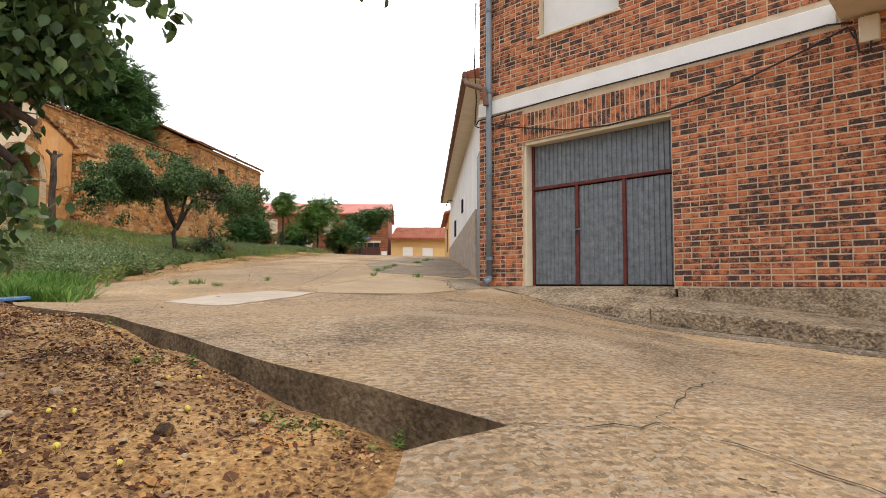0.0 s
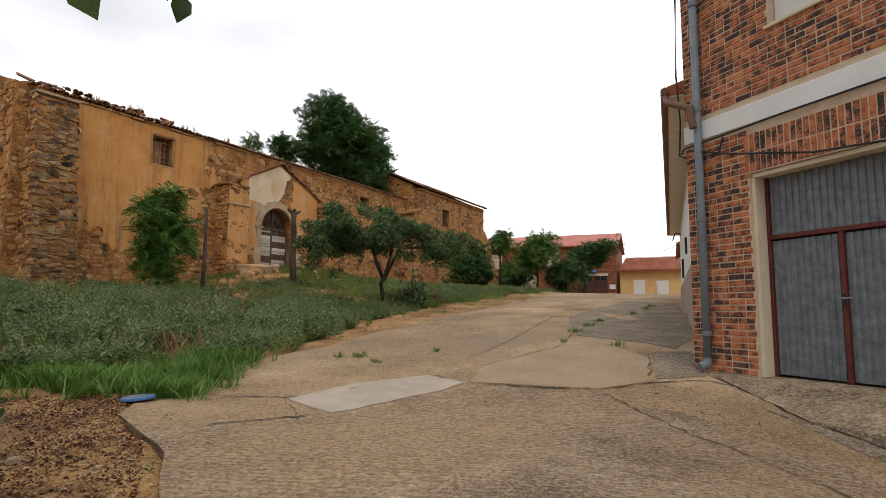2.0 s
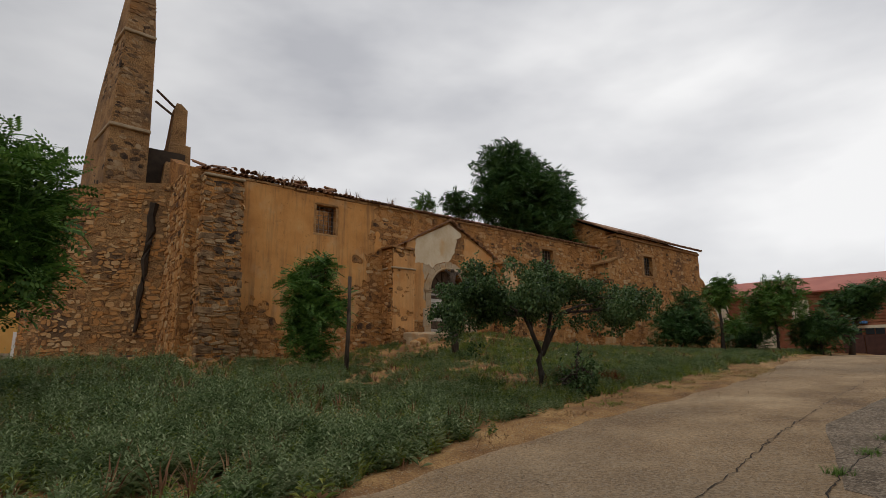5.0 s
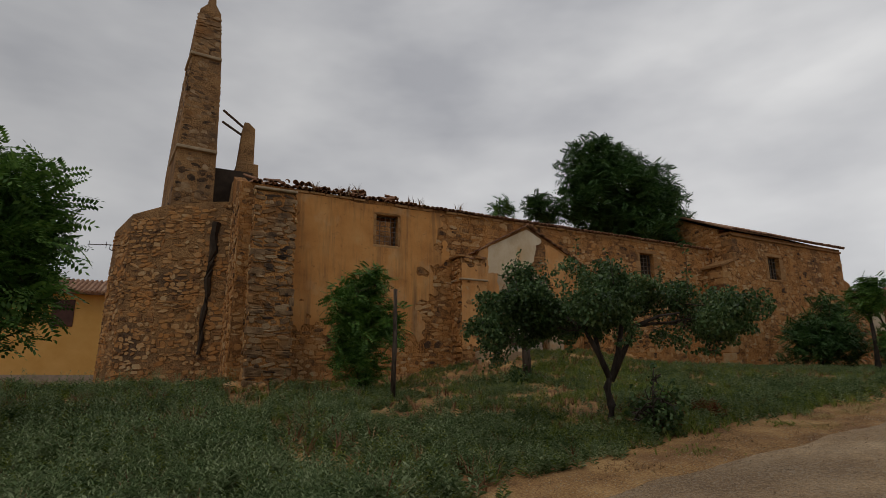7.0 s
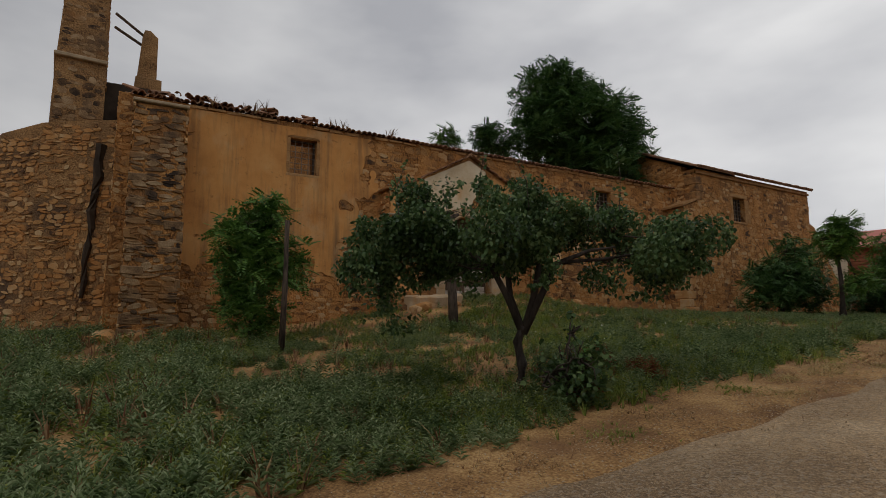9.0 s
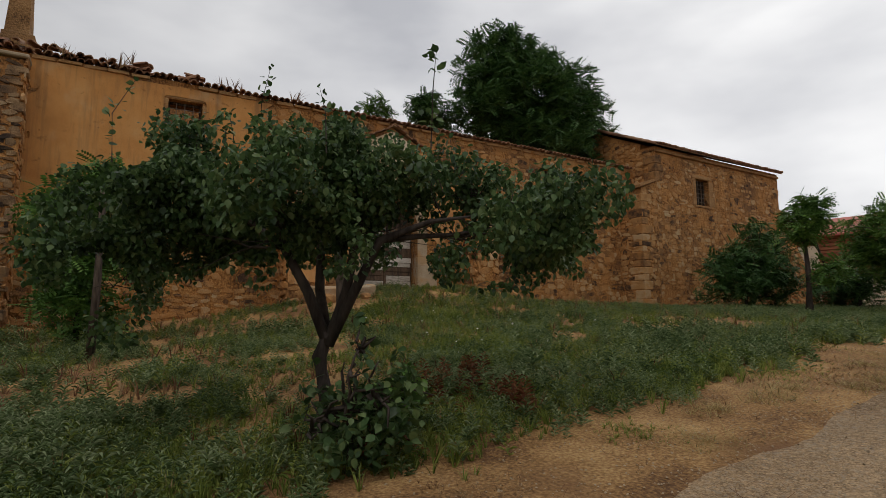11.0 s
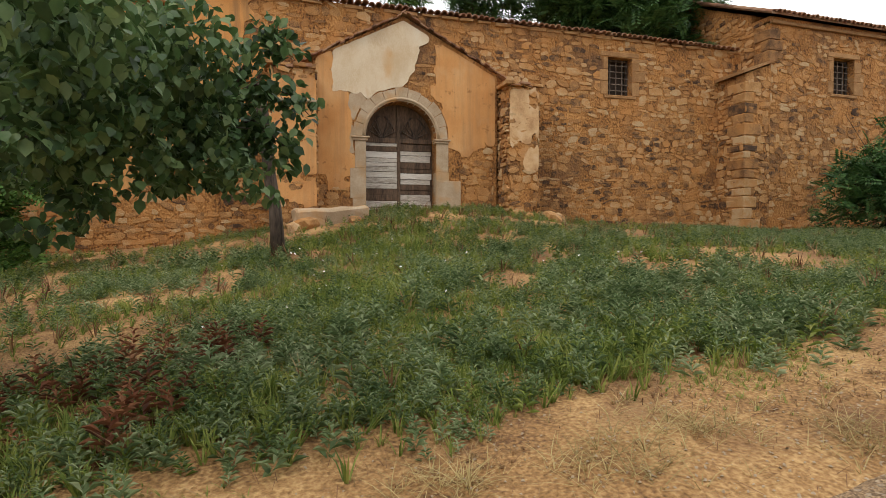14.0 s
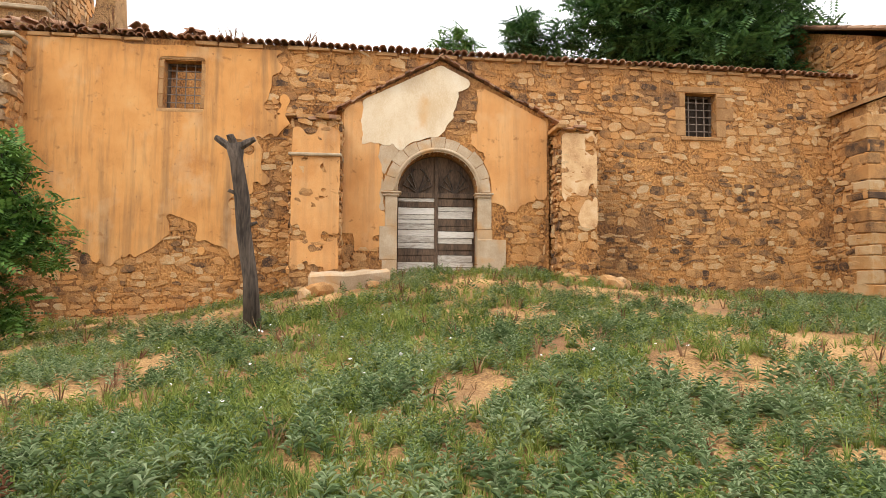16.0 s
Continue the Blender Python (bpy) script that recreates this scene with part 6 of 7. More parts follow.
for pts in ([(0.45, 2.4, 2.3), (0.5, 2.65, 2.5), (0.5, 2.9, 2.45), (0.5, 3.05, 2.3)], [(0.45, 2.5, 2.4), (0.5, 2.65, 2.75), (0.5, 2.8, 2.85), (0.5, 2.9, 2.8)], [(0.45, 2.5, 2.2), (0.5, 2.65, 2.25), (0.5, 2.85, 2.1), (0.5, 2.9, 1.95)]):
    part("bough", tube(bmesh.new(), pts, [0.014, 0.009, 0.006, 0.003], 6), M_BARK, fruit_tree)
    P = np.array([np.array(a) + (np.array(b) - np.array(a)) * br.random() + br.normal(0, 0.07, 3) for a, b in zip(pts, pts[1:]) for _ in range(70)])
    v, f = scatter(DIAMOND, DF, P, spin(len(P), lambda n: br.normal(-0.7, 0.5, n), br), br.uniform(0.06, 0.095, len(P)))
    fast_mesh("leaves", v, f, M_LEAF_F, fruit_tree)["kind"] = "stuff"
# dark shrub beside it
tree("shrub", -9.64, 17.45, [(0, 0, 0.4, 0.45, 0.4), (0.15, 0.35, 0.55, 0.28, 0.4), (-0.15, -0.3, 0.3, 0.3, 0.3), (0.05, 0.1, 1.0, 0.12, 0.4), (0.2, 0.4, 0.95, 0.1, 0.3), (-0.2, -0.25, 0.75, 0.12, 0.3)], 900, 0.085, M_LEAF_F, [(0, 0, 0), (0, 0.03, 0.25), (0.03, 0, 0.5)], "dark round-leaved sucker shrub under the fruit tree", seed=4, limbs=4, radius=0.03, category="shrub")
tree("shrub", -10.15, 18.0, [(0, 0, 0.35, 0.32, 0.3), (0.1, 0.2, 0.5, 0.2, 0.3), (-0.1, -0.25, 0.3, 0.25, 0.25)], 700, 0.07, M_LEAF_R, [(0, 0, 0), (0, 0.03, 0.2), (0.03, 0, 0.4)], "yellow-green sucker shrub at the foot of the fruit tree", seed=24, limbs=3, radius=0.02, category="shrub")
# tall shrub by the church wall
tree("tall_shrub", -19.75, 15.4, [(0, 1.05, 2.3, 0.5, 0.9), (0, 0, 1.0, 0.95, 0.9), (0.1, 0.1, 2.0, 1.0, 0.9), (-0.1, 0, 3.1, 0.95, 0.85), (0.1, 0.35, 3.75, 0.6, 0.5), (0, -0.4, 2.6, 0.8, 0.7)], 1900, 0.42, M_LEAF_R, [(0, 0, 0), (0.05, 0, 1.0), (0, 0.05, 2.2), (0, 0, 3.2)], "bright green pinnate-leaved shrub against the church wall", "frond", seed=6, limbs=6, radius=0.06, category="shrub", gaps=0.2)
# tree at the foot of the bank near the apse
tree("acacia_tree", -16.6, 5.3, [(0, 0, 3.8, 2.0, 1.6), (0.4, 0.9, 4.7, 1.5, 1.2), (0.3, 0.8, 2.7, 1.5, 1.0), (-0.8, -0.9, 4.0, 1.6, 1.4), (0.6, 1.3, 3.7, 1.1, 1.2), (0.6, 0.6, 5.4, 0.7, 0.6)], 4600, 0.5, M_LEAF_R, [(0, 0, 0), (0.1, 0.05, 1.2), (0, 0, 2.6), (0.1, 0.1, 3.6)], "young acacia with light pinnate leaves", "frond", seed=8, limbs=7, radius=0.12, gaps=0.22)
# great tree rising behind the nave wall
tree("large_tree", -26.2, 33.4, [(0, 0, 10.2, 3.0, 2.4), (0.2, 2.4, 9.6, 2.2, 2.0), (-0.3, -1.2, 12.0, 2.1, 1.6), (0.2, 3.0, 11.3, 1.6, 1.3), (0, 0.6, 8.0, 3.0, 1.5), (0, 4.0, 8.3, 1.5, 1.1), (0, -2.6, 9.3, 1.6, 1.4), (1.3, 3.8, 7.0, 1.1, 0.5), (-0.3, 1.0, 12.6, 1.2, 0.8), (0.2, 4.6, 10.3, 1.1, 0.8), (0.3, 5.0, 9.2, 0.9, 0.6), (0.1, -3.2, 10.6, 0.9, 0.7), (0, 2.2, 12.4, 0.9, 0.6)], 10500, 0.56, M_LEAF_B, [(0, 0, 0), (0.1, 0, 2.5), (0, 0.1, 4.8), (0, 0.1, 6.4)], "large dark-crowned tree growing inside the roofless nave", "frond", seed=9, limbs=9, radius=0.24, gaps=0.08, base=3.6)
tree("sapling", -26.6, 28.15, [(0, 0, 8.75, 0.9, 0.85), (0, 0.8, 8.5, 0.8, 0.7)], 700, 0.42, M_LEAF_B, [(0, 0, 0), (0, 0, 3), (0, 0.1, 6.5)], "slim sapling rising above the wall", "frond", seed=10, limbs=2, radius=0.07, base=3.6)
tree("sapling", -26.35, 25.65, [(0, 0, 8.3, 0.7, 0.45), (0, -0.6, 7.9, 0.4, 0.4)], 170, 0.42, M_LEAF_R, [(0, 0, 0), (0, 0, 3), (0, 0.1, 6.3)], "thin sapling rising above the wall", "frond", seed=11, limbs=2, radius=0.05, base=3.6)
# bushes and street trees past the church
tree("bush", -18.5, 38.5, [(0, 0, 1.6, 1.5, 1.5), (0.2, 1.2, 2.2, 1.3, 1.4), (-0.1, -1.2, 1.2, 1.1, 1.1), (0, 1.9, 1.2, 1.2, 1.1), (0.1, 0.7, 3.3, 0.8, 0.6)], 2300, 0.42, M_LEAF_B, [(0, 0, 0), (0.1, 0, 0.8), (0, 0.1, 1.8)], "dense dark elder bush by the sacristy wall", "frond", seed=12, limbs=6, radius=0.07, category="shrub", gaps=0.2)
tree("street_tree", -14.0, 34.2, [(0, 0, 3.0, 0.75, 0.6), (0.1, 0.3, 3.5, 0.5, 0.4), (0, -0.3, 2.6, 0.5, 0.35), (0.4, 0.3, 1.4, 0.5, 0.5)], 750, 0.38, M_LEAF_R, [(0, 0, 0), (0.03, 0, 1.2), (0, 0.02, 2.5)], "small pollarded acacia with a slim bare trunk", "frond", seed=13, limbs=4, radius=0.11)
tree("street_tree", -13.4, 39.0, [(0, 0, 2.6, 1.7, 1.3), (0.4, 0.2, 3.5, 1.2, 0.8), (-0.7, 0, 2.0, 1.1, 0.8)], 1500, 0.42, M_LEAF_R, [(0, 0, 0), (0.05, 0, 1.0), (0, 0.05, 2.0)], "bushy young street tree on the verge", "frond", seed=14, limbs=5, radius=0.1)
tree("street_bush", -11.9, 40.6, [(0, 0, 1.2, 1.5, 1.1), (0.4, 0, 1.7, 1.1, 0.8), (-0.6, 0, 1.2, 0.9, 0.9)], 1400, 0.4, M_LEAF_B, [(0, 0, 0), (0, 0, 0.5), (0, 0.03, 1.2)], "round dark green bush on the verge", "frond", seed=15, limbs=5, radius=0.08, category="shrub")
tree("leaning_tree", -12.3, 46.5, [(0.2, 0, 3.2, 1.6, 0.7), (1.0, 0, 3.5, 1.3, 0.7), (2.0, 0, 3.9, 1.0, 0.6), (0.5, 0, 2.7, 1.2, 0.6)], 1500, 0.5, M_LEAF_B, [(0, 0, 0), (0.2, 0, 1.4), (0.8, 0, 2.6)], "spreading cedar-like tree before the long house", "frond", seed=16, limbs=5, radius=0.14)
tree("street_bush", -15.6, 41.5, [(0, 0, 1.1, 1.3, 1.0), (-1.0, 0.4, 1.0, 1.2, 0.9)], 1000, 0.4, M_LEAF_B, [(0, 0, 0), (0, 0, 0.5), (0, 0.03, 1.0)], "round dark green bush on the verge", "frond", seed=17, limbs=4, radius=0.08, category="shrub")
# fruit tree over the bare earth, whose boughs hang into the street
tree("overhanging_tree", -3.9, 1.5, [(1.8, 0.7, 1.12, 0.22, 0.3), (1.68, 0.7, 0.95, 0.2, 0.24), (1.85, 0.74, 1.3, 0.2, 0.3), (1.82, 0.7, 1.5, 0.24, 0.36), (1.78, 0.7, 1.3, 0.2, 0.32), (1.72, 0.7, 1.75, 0.32, 0.4), (1.8, 0.72, 2.0, 0.3, 0.5), (1.75, 0.7, 2.3, 0.4, 0.4), (1.82, 0.7, 1.5, 0.24, 0.36), (1.75, 0.7, 1.8, 0.35, 0.4), (1.65, 0.65, 2.0, 0.5, 0.75), (1.55, 0.72, 1.65, 0.45, 0.55), (1.7, 0.7, 2.3, 0.48, 0.6), (1.75, 0.8, 2.0, 0.42, 0.7), (1.6, 0.85, 1.9, 0.4, 0.6), (1.2, 0.7, 1.55, 0.5, 0.5), (1.2, 0.3, 2.7, 0.8, 0.6), (0.2, 0.2, 2.9, 1.2, 0.9), (-0.6, -0.3, 2.7, 1.3, 1.0), (0.3, -1.0, 2.9, 1.2, 0.9), (0.7, 0.9, 2.3, 0.6, 0.7)], 42000, 0.064, M_LEAF_F, [(0, 0, 0), (-0.05, 0.05, 0.7), (0.05, 0, 1.4), (0.0, 0.1, 1.9)], "dense dark fruit tree leaning over the bare earth", seed=18, limbs=14, twig=0.005, radius=0.14, gaps=0.4, drop=0.9)
r_ = np.random.default_rng(31)
sprays = empty("hanging_branch", pose(-3.9, 1.5, 0), "leafy fruit boughs hanging over the street", "branch")
for pts in ([(0.3, 0.2, 2.3), (1.3, 0.3, 2.5), (2.0, 0.55, 2.45), (2.35, 0.7, 2.22), (2.5, 0.75, 2.12)], [(0.8, 0.2, 2.6), (2.0, 0.5, 2.75), (3.0, 0.9, 2.6), (3.35, 1.1, 2.36)], [(0.2, 0.6, 2.2), (0.4, 1.5, 2.3), (0.45, 1.95, 2.0), (0.5, 2.1, 1.6)], [(0.2, 0.6, 2.0), (0.35, 1.5, 1.75), (0.4, 2.0, 1.4), (0.45, 2.1, 1.25)]):
    part("bough", tube(bmesh.new(), pts, [0.02, 0.012, 0.007, 0.003, 0.002][:len(pts)], 6), M_BARK, sprays)
    P = []
    for a, b in zip(pts[1:], pts[2:]):
        for _ in range(24):
            P.append(np.array(a) + (np.array(b) - np.array(a)) * r_.random() + r_.normal(0, 0.05, 3))
    P = np.array(P)
    v, f = scatter(DIAMOND, DF, P, spin(len(P), lambda n: r_.normal(-0.7, 0.5, n), r_), r_.uniform(0.05, 0.085, len(P)))
    fast_mesh("leaves", v, f, M_LEAF_F, sprays)["kind"] = "stuff"

# stakes
s1 = part("wooden_stake", roughen(tube(bmesh.new(), [(0, 0, -0.1), (0.02, 0.03, 1.5), (0.0, 0.04, 3.2)], [0.085, 0.07, 0.06], 9), 0.02, 5), M_POST, None, "", True)
s1.matrix_basis = pose(-17.55, 15.67, float(terrain_z(-17.55, 15.67)))
tagged(s1, "grey weathered wooden stake standing in the weeds", "stake")
stump = empty("pollarded_trunk", pose(-18.1, 20.8, float(terrain_z(-18.1, 20.8))), "dead pollarded trunk with a knotted head", "tree trunk")
part("trunk", roughen(tube(bmesh.new(), [(0, 0, -0.1), (0.04, -0.06, 0.9), (0.1, -0.17, 1.7), (0.15, -0.2, 2.3), (0.22, -0.3, 2.9), (0.25, -0.34, 3.2)], [0.15, 0.125, 0.115, 0.125, 0.10, 0.15], 12), 0.035, 6), M_POST, stump, "", True)
for a, b, rr in (((0.25, -0.33, 3.08), (0.2, -0.66, 3.3), 0.075), ((0.25, -0.33, 3.08), (0.3, 0.0, 3.28), 0.07), ((0.25, -0.33, 3.08), (0.35, -0.4, 3.33), 0.08), ((0.15, -0.2, 2.3), (0.2, -0.42, 2.4), 0.04), ((0.1, -0.17, 1.8), (0.15, 0.05, 1.86), 0.04)):
    bm = tube(bmesh.new(), [a, Vector(a).lerp(Vector(b), 0.6), b], [rr, rr * 0.9, rr * 0.7], 7)
    part("knot", roughen(bm, 0.02, 8), M_POST, stump)

# weeds and grass over the bank
def bank_places(n, r, dens):
    out = []
    while len(out) < n:
        x, y = r.uniform(-24.5, -5.0, 4096), r.uniform(2.5, 47, 4096)
        ok = (x < lawn_edge(y) + 0.1 * np.sin(y * 2.1) + 0.08 * np.sin(y * 5.3) + r.normal(0, 0.22, 4096)) & (x > np.where(y > 36.8, -21.2, np.where(y < 12.2, -30, -22.9)) + 0.0)
        ok &= ~((y < 8.5) & (x > -6.9 - 0.15 * (8.5 - y)))
        ok &= r.random(4096) < dens(x, y)
        out += list(zip(x[ok], y[ok]))
    p = np.array(out[:n])
    return np.stack([p[:, 0], p[:, 1], terrain_z(p[:, 0], p[:, 1]) - 0.01], 1)


LATTICE = np.random.default_rng(77).random((97, 97))


def value_noise(x, y):
    """Smooth random values between lattice points."""
    i, k = np.floor(x).astype(int), np.floor(y).astype(int)
    u, v = x - i, y - k
    u, v = u * u * (3 - 2 * u), v * v * (3 - 2 * v)
    a, b = LATTICE[i % 97, k % 97], LATTICE[(i + 1) % 97, k % 97]
    c, d = LATTICE[i % 97, (k + 1) % 97], LATTICE[(i + 1) % 97, (k + 1) % 97]
    return (a + (b - a) * u) * (1 - v) + (c + (d - c) * u) * v


def patchy(x, y, s, k):
    x, y = np.asarray(x, float), np.asarray(y, float)
    t_ = 0.6 * value_noise(x * s + k * 13.7, y * s + k * 7.1) + 0.28 * value_noise(x * s * 2.3 + k, y * s * 2.3 + 31) + 0.12 * value_noise(x * s * 5.1, y * s * 5.1 + k * 3)
    return np.clip(0.5 + (t_ - 0.5) * 1.7, 0, 1)


def bare(x, y):
    """Bare earth patches on the bank: before the door and along the street."""
    b = np.exp(-(((x + 13.6) / 2.2) ** 2 + ((y - 28.6) / 1.5) ** 2)) + 0.9 * np.exp(-(((x + 12.6) / 1.6) ** 2 + ((y - 18.6) / 1.6) ** 2)) + 0.8 * np.exp(-(((x + 9.2) / 1.0) ** 2 + ((y - 6.6) / 1.5) ** 2))
    return np.clip(1 - b - 0.9 * smooth01(0.42, 0.3, patchy(x, y, 0.75, 0.3)) - 0.5 * smooth01(0.5, 0.3, patchy(x, y, 2.4, 1.9)), 0.02, 1)


def tuft(blades, r, wide):
    """A tuft of bent blades of unit height."""
    vs, fs = [], []
    for k in range(blades):
        a = r.uniform(0, math.tau)
        d = np.array([math.cos(a), math.sin(a), 0])
        lean, h, w = r.uniform(0.15, 0.7) * wide, r.uniform(0.55, 1.0), 0.035
        s = np.array([-d[1], d[0], 0]) * w
        o = d * 0.06
        b = len(vs)
        vs += [o - s, o + s, o + d * lean * 0.4 + [0, 0, h * 0.6] + s * 0.7, o + d * lean * 0.4 + [0, 0, h * 0.6] - s * 0.7, o + d * lean + [0, 0, h]]
        fs += [(b, b + 1, b + 2), (b, b + 2, b + 3), (b + 3, b + 2, b + 4)]
    return np.array(vs), np.array(fs)


def weed(r, leaves=15):
    """An upright weed of unit height: leaves spiralling up the stem."""
    vs, fs = [], []
    for k in range(leaves):
        s = (k + 0.5) / leaves
        a = k * 2.4 + r.uniform(-0.3, 0.3)
        d = np.array([math.cos(a), math.sin(a), 0.0])
        t_ = np.array([-d[1], d[0], 0])
        ln = 0.42 * (1.05 - s) + 0.1
        p = np.array([0, 0, s * 0.95]) + r.normal(0, 0.02, 3)
        up = np.array([0, 0, 0.45 * ln + 0.2 * ln * s])
        b = len(vs)
        vs += [p, p + d * ln * 0.5 + t_ * ln * 0.18 + up * 0.8, p + d * ln + up * 0.7, p + d * ln * 0.5 - t_ * ln * 0.18 + up * 0.8]
        fs += [(b, b + 1, b + 2), (b, b + 2, b + 3)]
    return np.array(vs), np.array(fs)


def sow(name, n, template, mat, label, lo, hi, dens, seed, category):
    r = np.random.default_rng(seed)
    P = bank_places(n, r, dens)
    a = r.uniform(0, math.tau, n)
    z0 = np.zeros(n)
    rot = np.stack([np.stack([np.cos(a), -np.sin(a), r.normal(0, 0.18, n)], -1), np.stack([np.sin(a), np.cos(a), r.normal(0, 0.18, n)], -1), np.stack([z0, z0, z0 + 1], -1)], 1)
    tall = (0.7 + 0.6 * patchy(P[:, 0], P[:, 1], 0.8, 2.2)) * (1 + 0.75 * smooth01(17, 10, P[:, 1]))
    v, f = scatter(template[0], template[1], P, rot, r.uniform(lo, hi, n) * tall)
    return tagged(fast_mesh(name, v, f, mat), label, category, kind="stuff")


wr = np.random.default_rng(44)


def spike(r, leaves=26):
    """A tall weed in flower: a thin stem, small leaves low down and a knobbly upright spike."""
    vs, fs = [], []
    for k in range(leaves):
        s = (k + 0.5) / leaves
        a = k * 2.4 + r.uniform(-0.3, 0.3)
        d = np.array([math.cos(a), math.sin(a), 0.0])
        t_ = np.array([-d[1], d[0], 0])
        ln = (0.16 if s < 0.55 else 0.07) * r.uniform(0.7, 1.2)
        p = np.array([0.03 * math.sin(3 * s), 0, s])
        up = np.array([0, 0, ln * (0.5 if s < 0.55 else 1.1)])
        b = len(vs)
        vs += [p, p + d * ln * 0.5 + t_ * ln * 0.22 + up * 0.6, p + d * ln + up, p + d * ln * 0.5 - t_ * ln * 0.22 + up * 0.6]
        fs += [(b, b + 1, b + 2), (b, b + 2, b + 3)]
    return np.array(vs), np.array(fs)


def near(x, y):
    return np.clip(1.15 - 0.085 * (lawn_edge(y) - x), 0.24, 1)


def green(x, y):
    return np.clip(patchy(x, y, 0.55, 1.0) * 1.2 - 0.1, 0.05, 1) * bare(x, y) * near(x, y) * (1 - 0.5 * smooth01(16, 11, y))


def grey(x, y):
    return np.clip(1.15 - patchy(x, y, 0.55, 1.0) + 0.35 * smooth01(16, 11, y), 0.1, 1) * bare(x, y) * near(x, y)


for k in range(3):
    sow("grass", 10000, tuft(8, wr, 1.0), M_GRASS, "green meadow grass in uneven tufts", 0.08, 0.22, green, 50 + k, "grass")
    sow("weeds", 9500, weed(wr, 16 + k), M_WEED, "grey-green goosefoot weeds covering the bank", 0.09, 0.27, grey, 60 + k, "weeds")
sow("weeds", 9000, weed(wr, 13), M_GRASS, "fresh green low weeds on the bank", 0.10, 0.25, lambda x, y: bare(x, y) * 0.8 + 0.1, 66, "weeds")
sow("tall_weeds", 2600, spike(wr), M_WEED, "tall grey-green weeds in flower spikes", 0.22, 0.42, lambda x, y: np.clip(1.2 * smooth01(17, 9, y), 0.04, 1) * near(x, y) * bare(x, y), 67, "weeds")
sow("dry_grass", 1500, tuft(7, wr, 1.3), M_DRY, "dry straw-coloured stalks among the weeds", 0.12, 0.32, lambda x, y: np.clip(1.3 - bare(x, y), 0.1, 1) * 0.6, 70, "grass")


def clump(name, places, template, mat, label, lo, hi, seed, spread, each, category="grass", zf=terrain_z):
    """Plants crowded round given places."""
    r = np.random.default_rng(seed)
    P = np.concatenate([np.stack([r.normal(x, spread * k, int(each * k)), r.normal(y, spread * k, int(each * k)), np.zeros(int(each * k))], 1) for x, y, k in places])
    P[:, 2] = zf(P[:, 0], P[:, 1]) - 0.01
    n = len(P)
    a = r.uniform(0, math.tau, n)
    z0 = np.zeros(n)
    rot = np.stack([np.stack([np.cos(a), -np.sin(a), r.normal(0, 0.2, n)], -1), np.stack([np.sin(a), np.cos(a), r.normal(0, 0.2, n)], -1), np.stack([z0, z0, z0 + 1], -1)], 1)
    v, f = scatter(template[0], template[1], P, rot, r.uniform(lo, hi, n))
    return tagged(fast_mesh(name, v, f, mat), label, category, kind="stuff")


M_LUSH = leaf_material("lush_grass", [(0.2, (0.06, 0.13, 0.02)), (0.5, (0.13, 0.25, 0.045)), (0.8, (0.22, 0.34, 0.08))], 0.6)
clump("goosefoot", [(-10.9, 22.6, 1.0), (-11.4, 23.8, 1.2), (-12.1, 24.6, 1.2), (-12.6, 25.6, 1.1), (-10.6, 21.4, 0.8), (-11.2, 20.6, 1.0), (-12.2, 21.2, 0.8), (-13.6, 23.0, 0.7), (-17.5, 20.4, 1.2), (-18.8, 19.4, 1.2), (-12.9, 27.0, 0.9)], weed(wr, 18), M_WEED, "tall pale grey-green goosefoot in dense clumps", 0.16, 0.38, 88, 0.42, 30, "weeds")
clump("lush_grass", [(-6.0, 6.5, 1.2), (-6.5, 7.0, 1.4), (-7.0, 7.9, 1.2), (-5.5, 6.2, 0.6), (-6.6, 5.9, 1.2), (-7.4, 5.6, 1.0)], tuft(9, wr, 1.5), M_LUSH, "lush bright green grass at the edge of the slab", 0.12, 0.34, 81, 0.24, 230)
clump("crack_weeds", [(-5.45, 9.5, 0.8), (-5.75, 9.35, 0.5), (-4.9, 9.2, 0.4), (-3.2, 14.0, 0.7), (-3.25, 15.2, 0.8), (-3.3, 16.3, 0.8), (-2.95, 18.5, 0.8), (-2.9, 20.2, 0.8), (-3.0, 12.5, 0.5), (-2.0, 12.45, 0.6), (-4.6, 10.5, 0.3), (-3.0, 21.5, 0.8)], tuft(8, wr, 1.6), M_LUSH, "small weeds growing from the cracks", 0.05, 0.13, 82, 0.09, 24, zf=road_z)
M_DOCK = leaf_material("withered_dock", [(0.2, (0.08, 0.03, 0.016)), (0.5, (0.22, 0.08, 0.035)), (0.8, (0.36, 0.17, 0.08))], 0.8, 0.3)
clump("dead_weeds", [(-11.0, 18.9, 0.9), (-10.3, 19.5, 0.9), (-11.6, 19.8, 0.9), (-9.9, 17.9, 0.6), (-12.0, 20.3, 0.6), (-10.9, 19.6, 0.8)], weed(wr, 20), M_DOCK, "withered red-brown dock weeds", 0.2, 0.42, 83, 0.34, 9, "weeds")
clump("dead_weeds", [(-7.1, 8.6, 0.6), (-1.1, 3.2, 0.2), (-2.0, 3.9, 0.2)], tuft(9, wr, 1.8), M_DRY, "withered clump of roots and straw", 0.06, 0.15, 84, 0.15, 40)
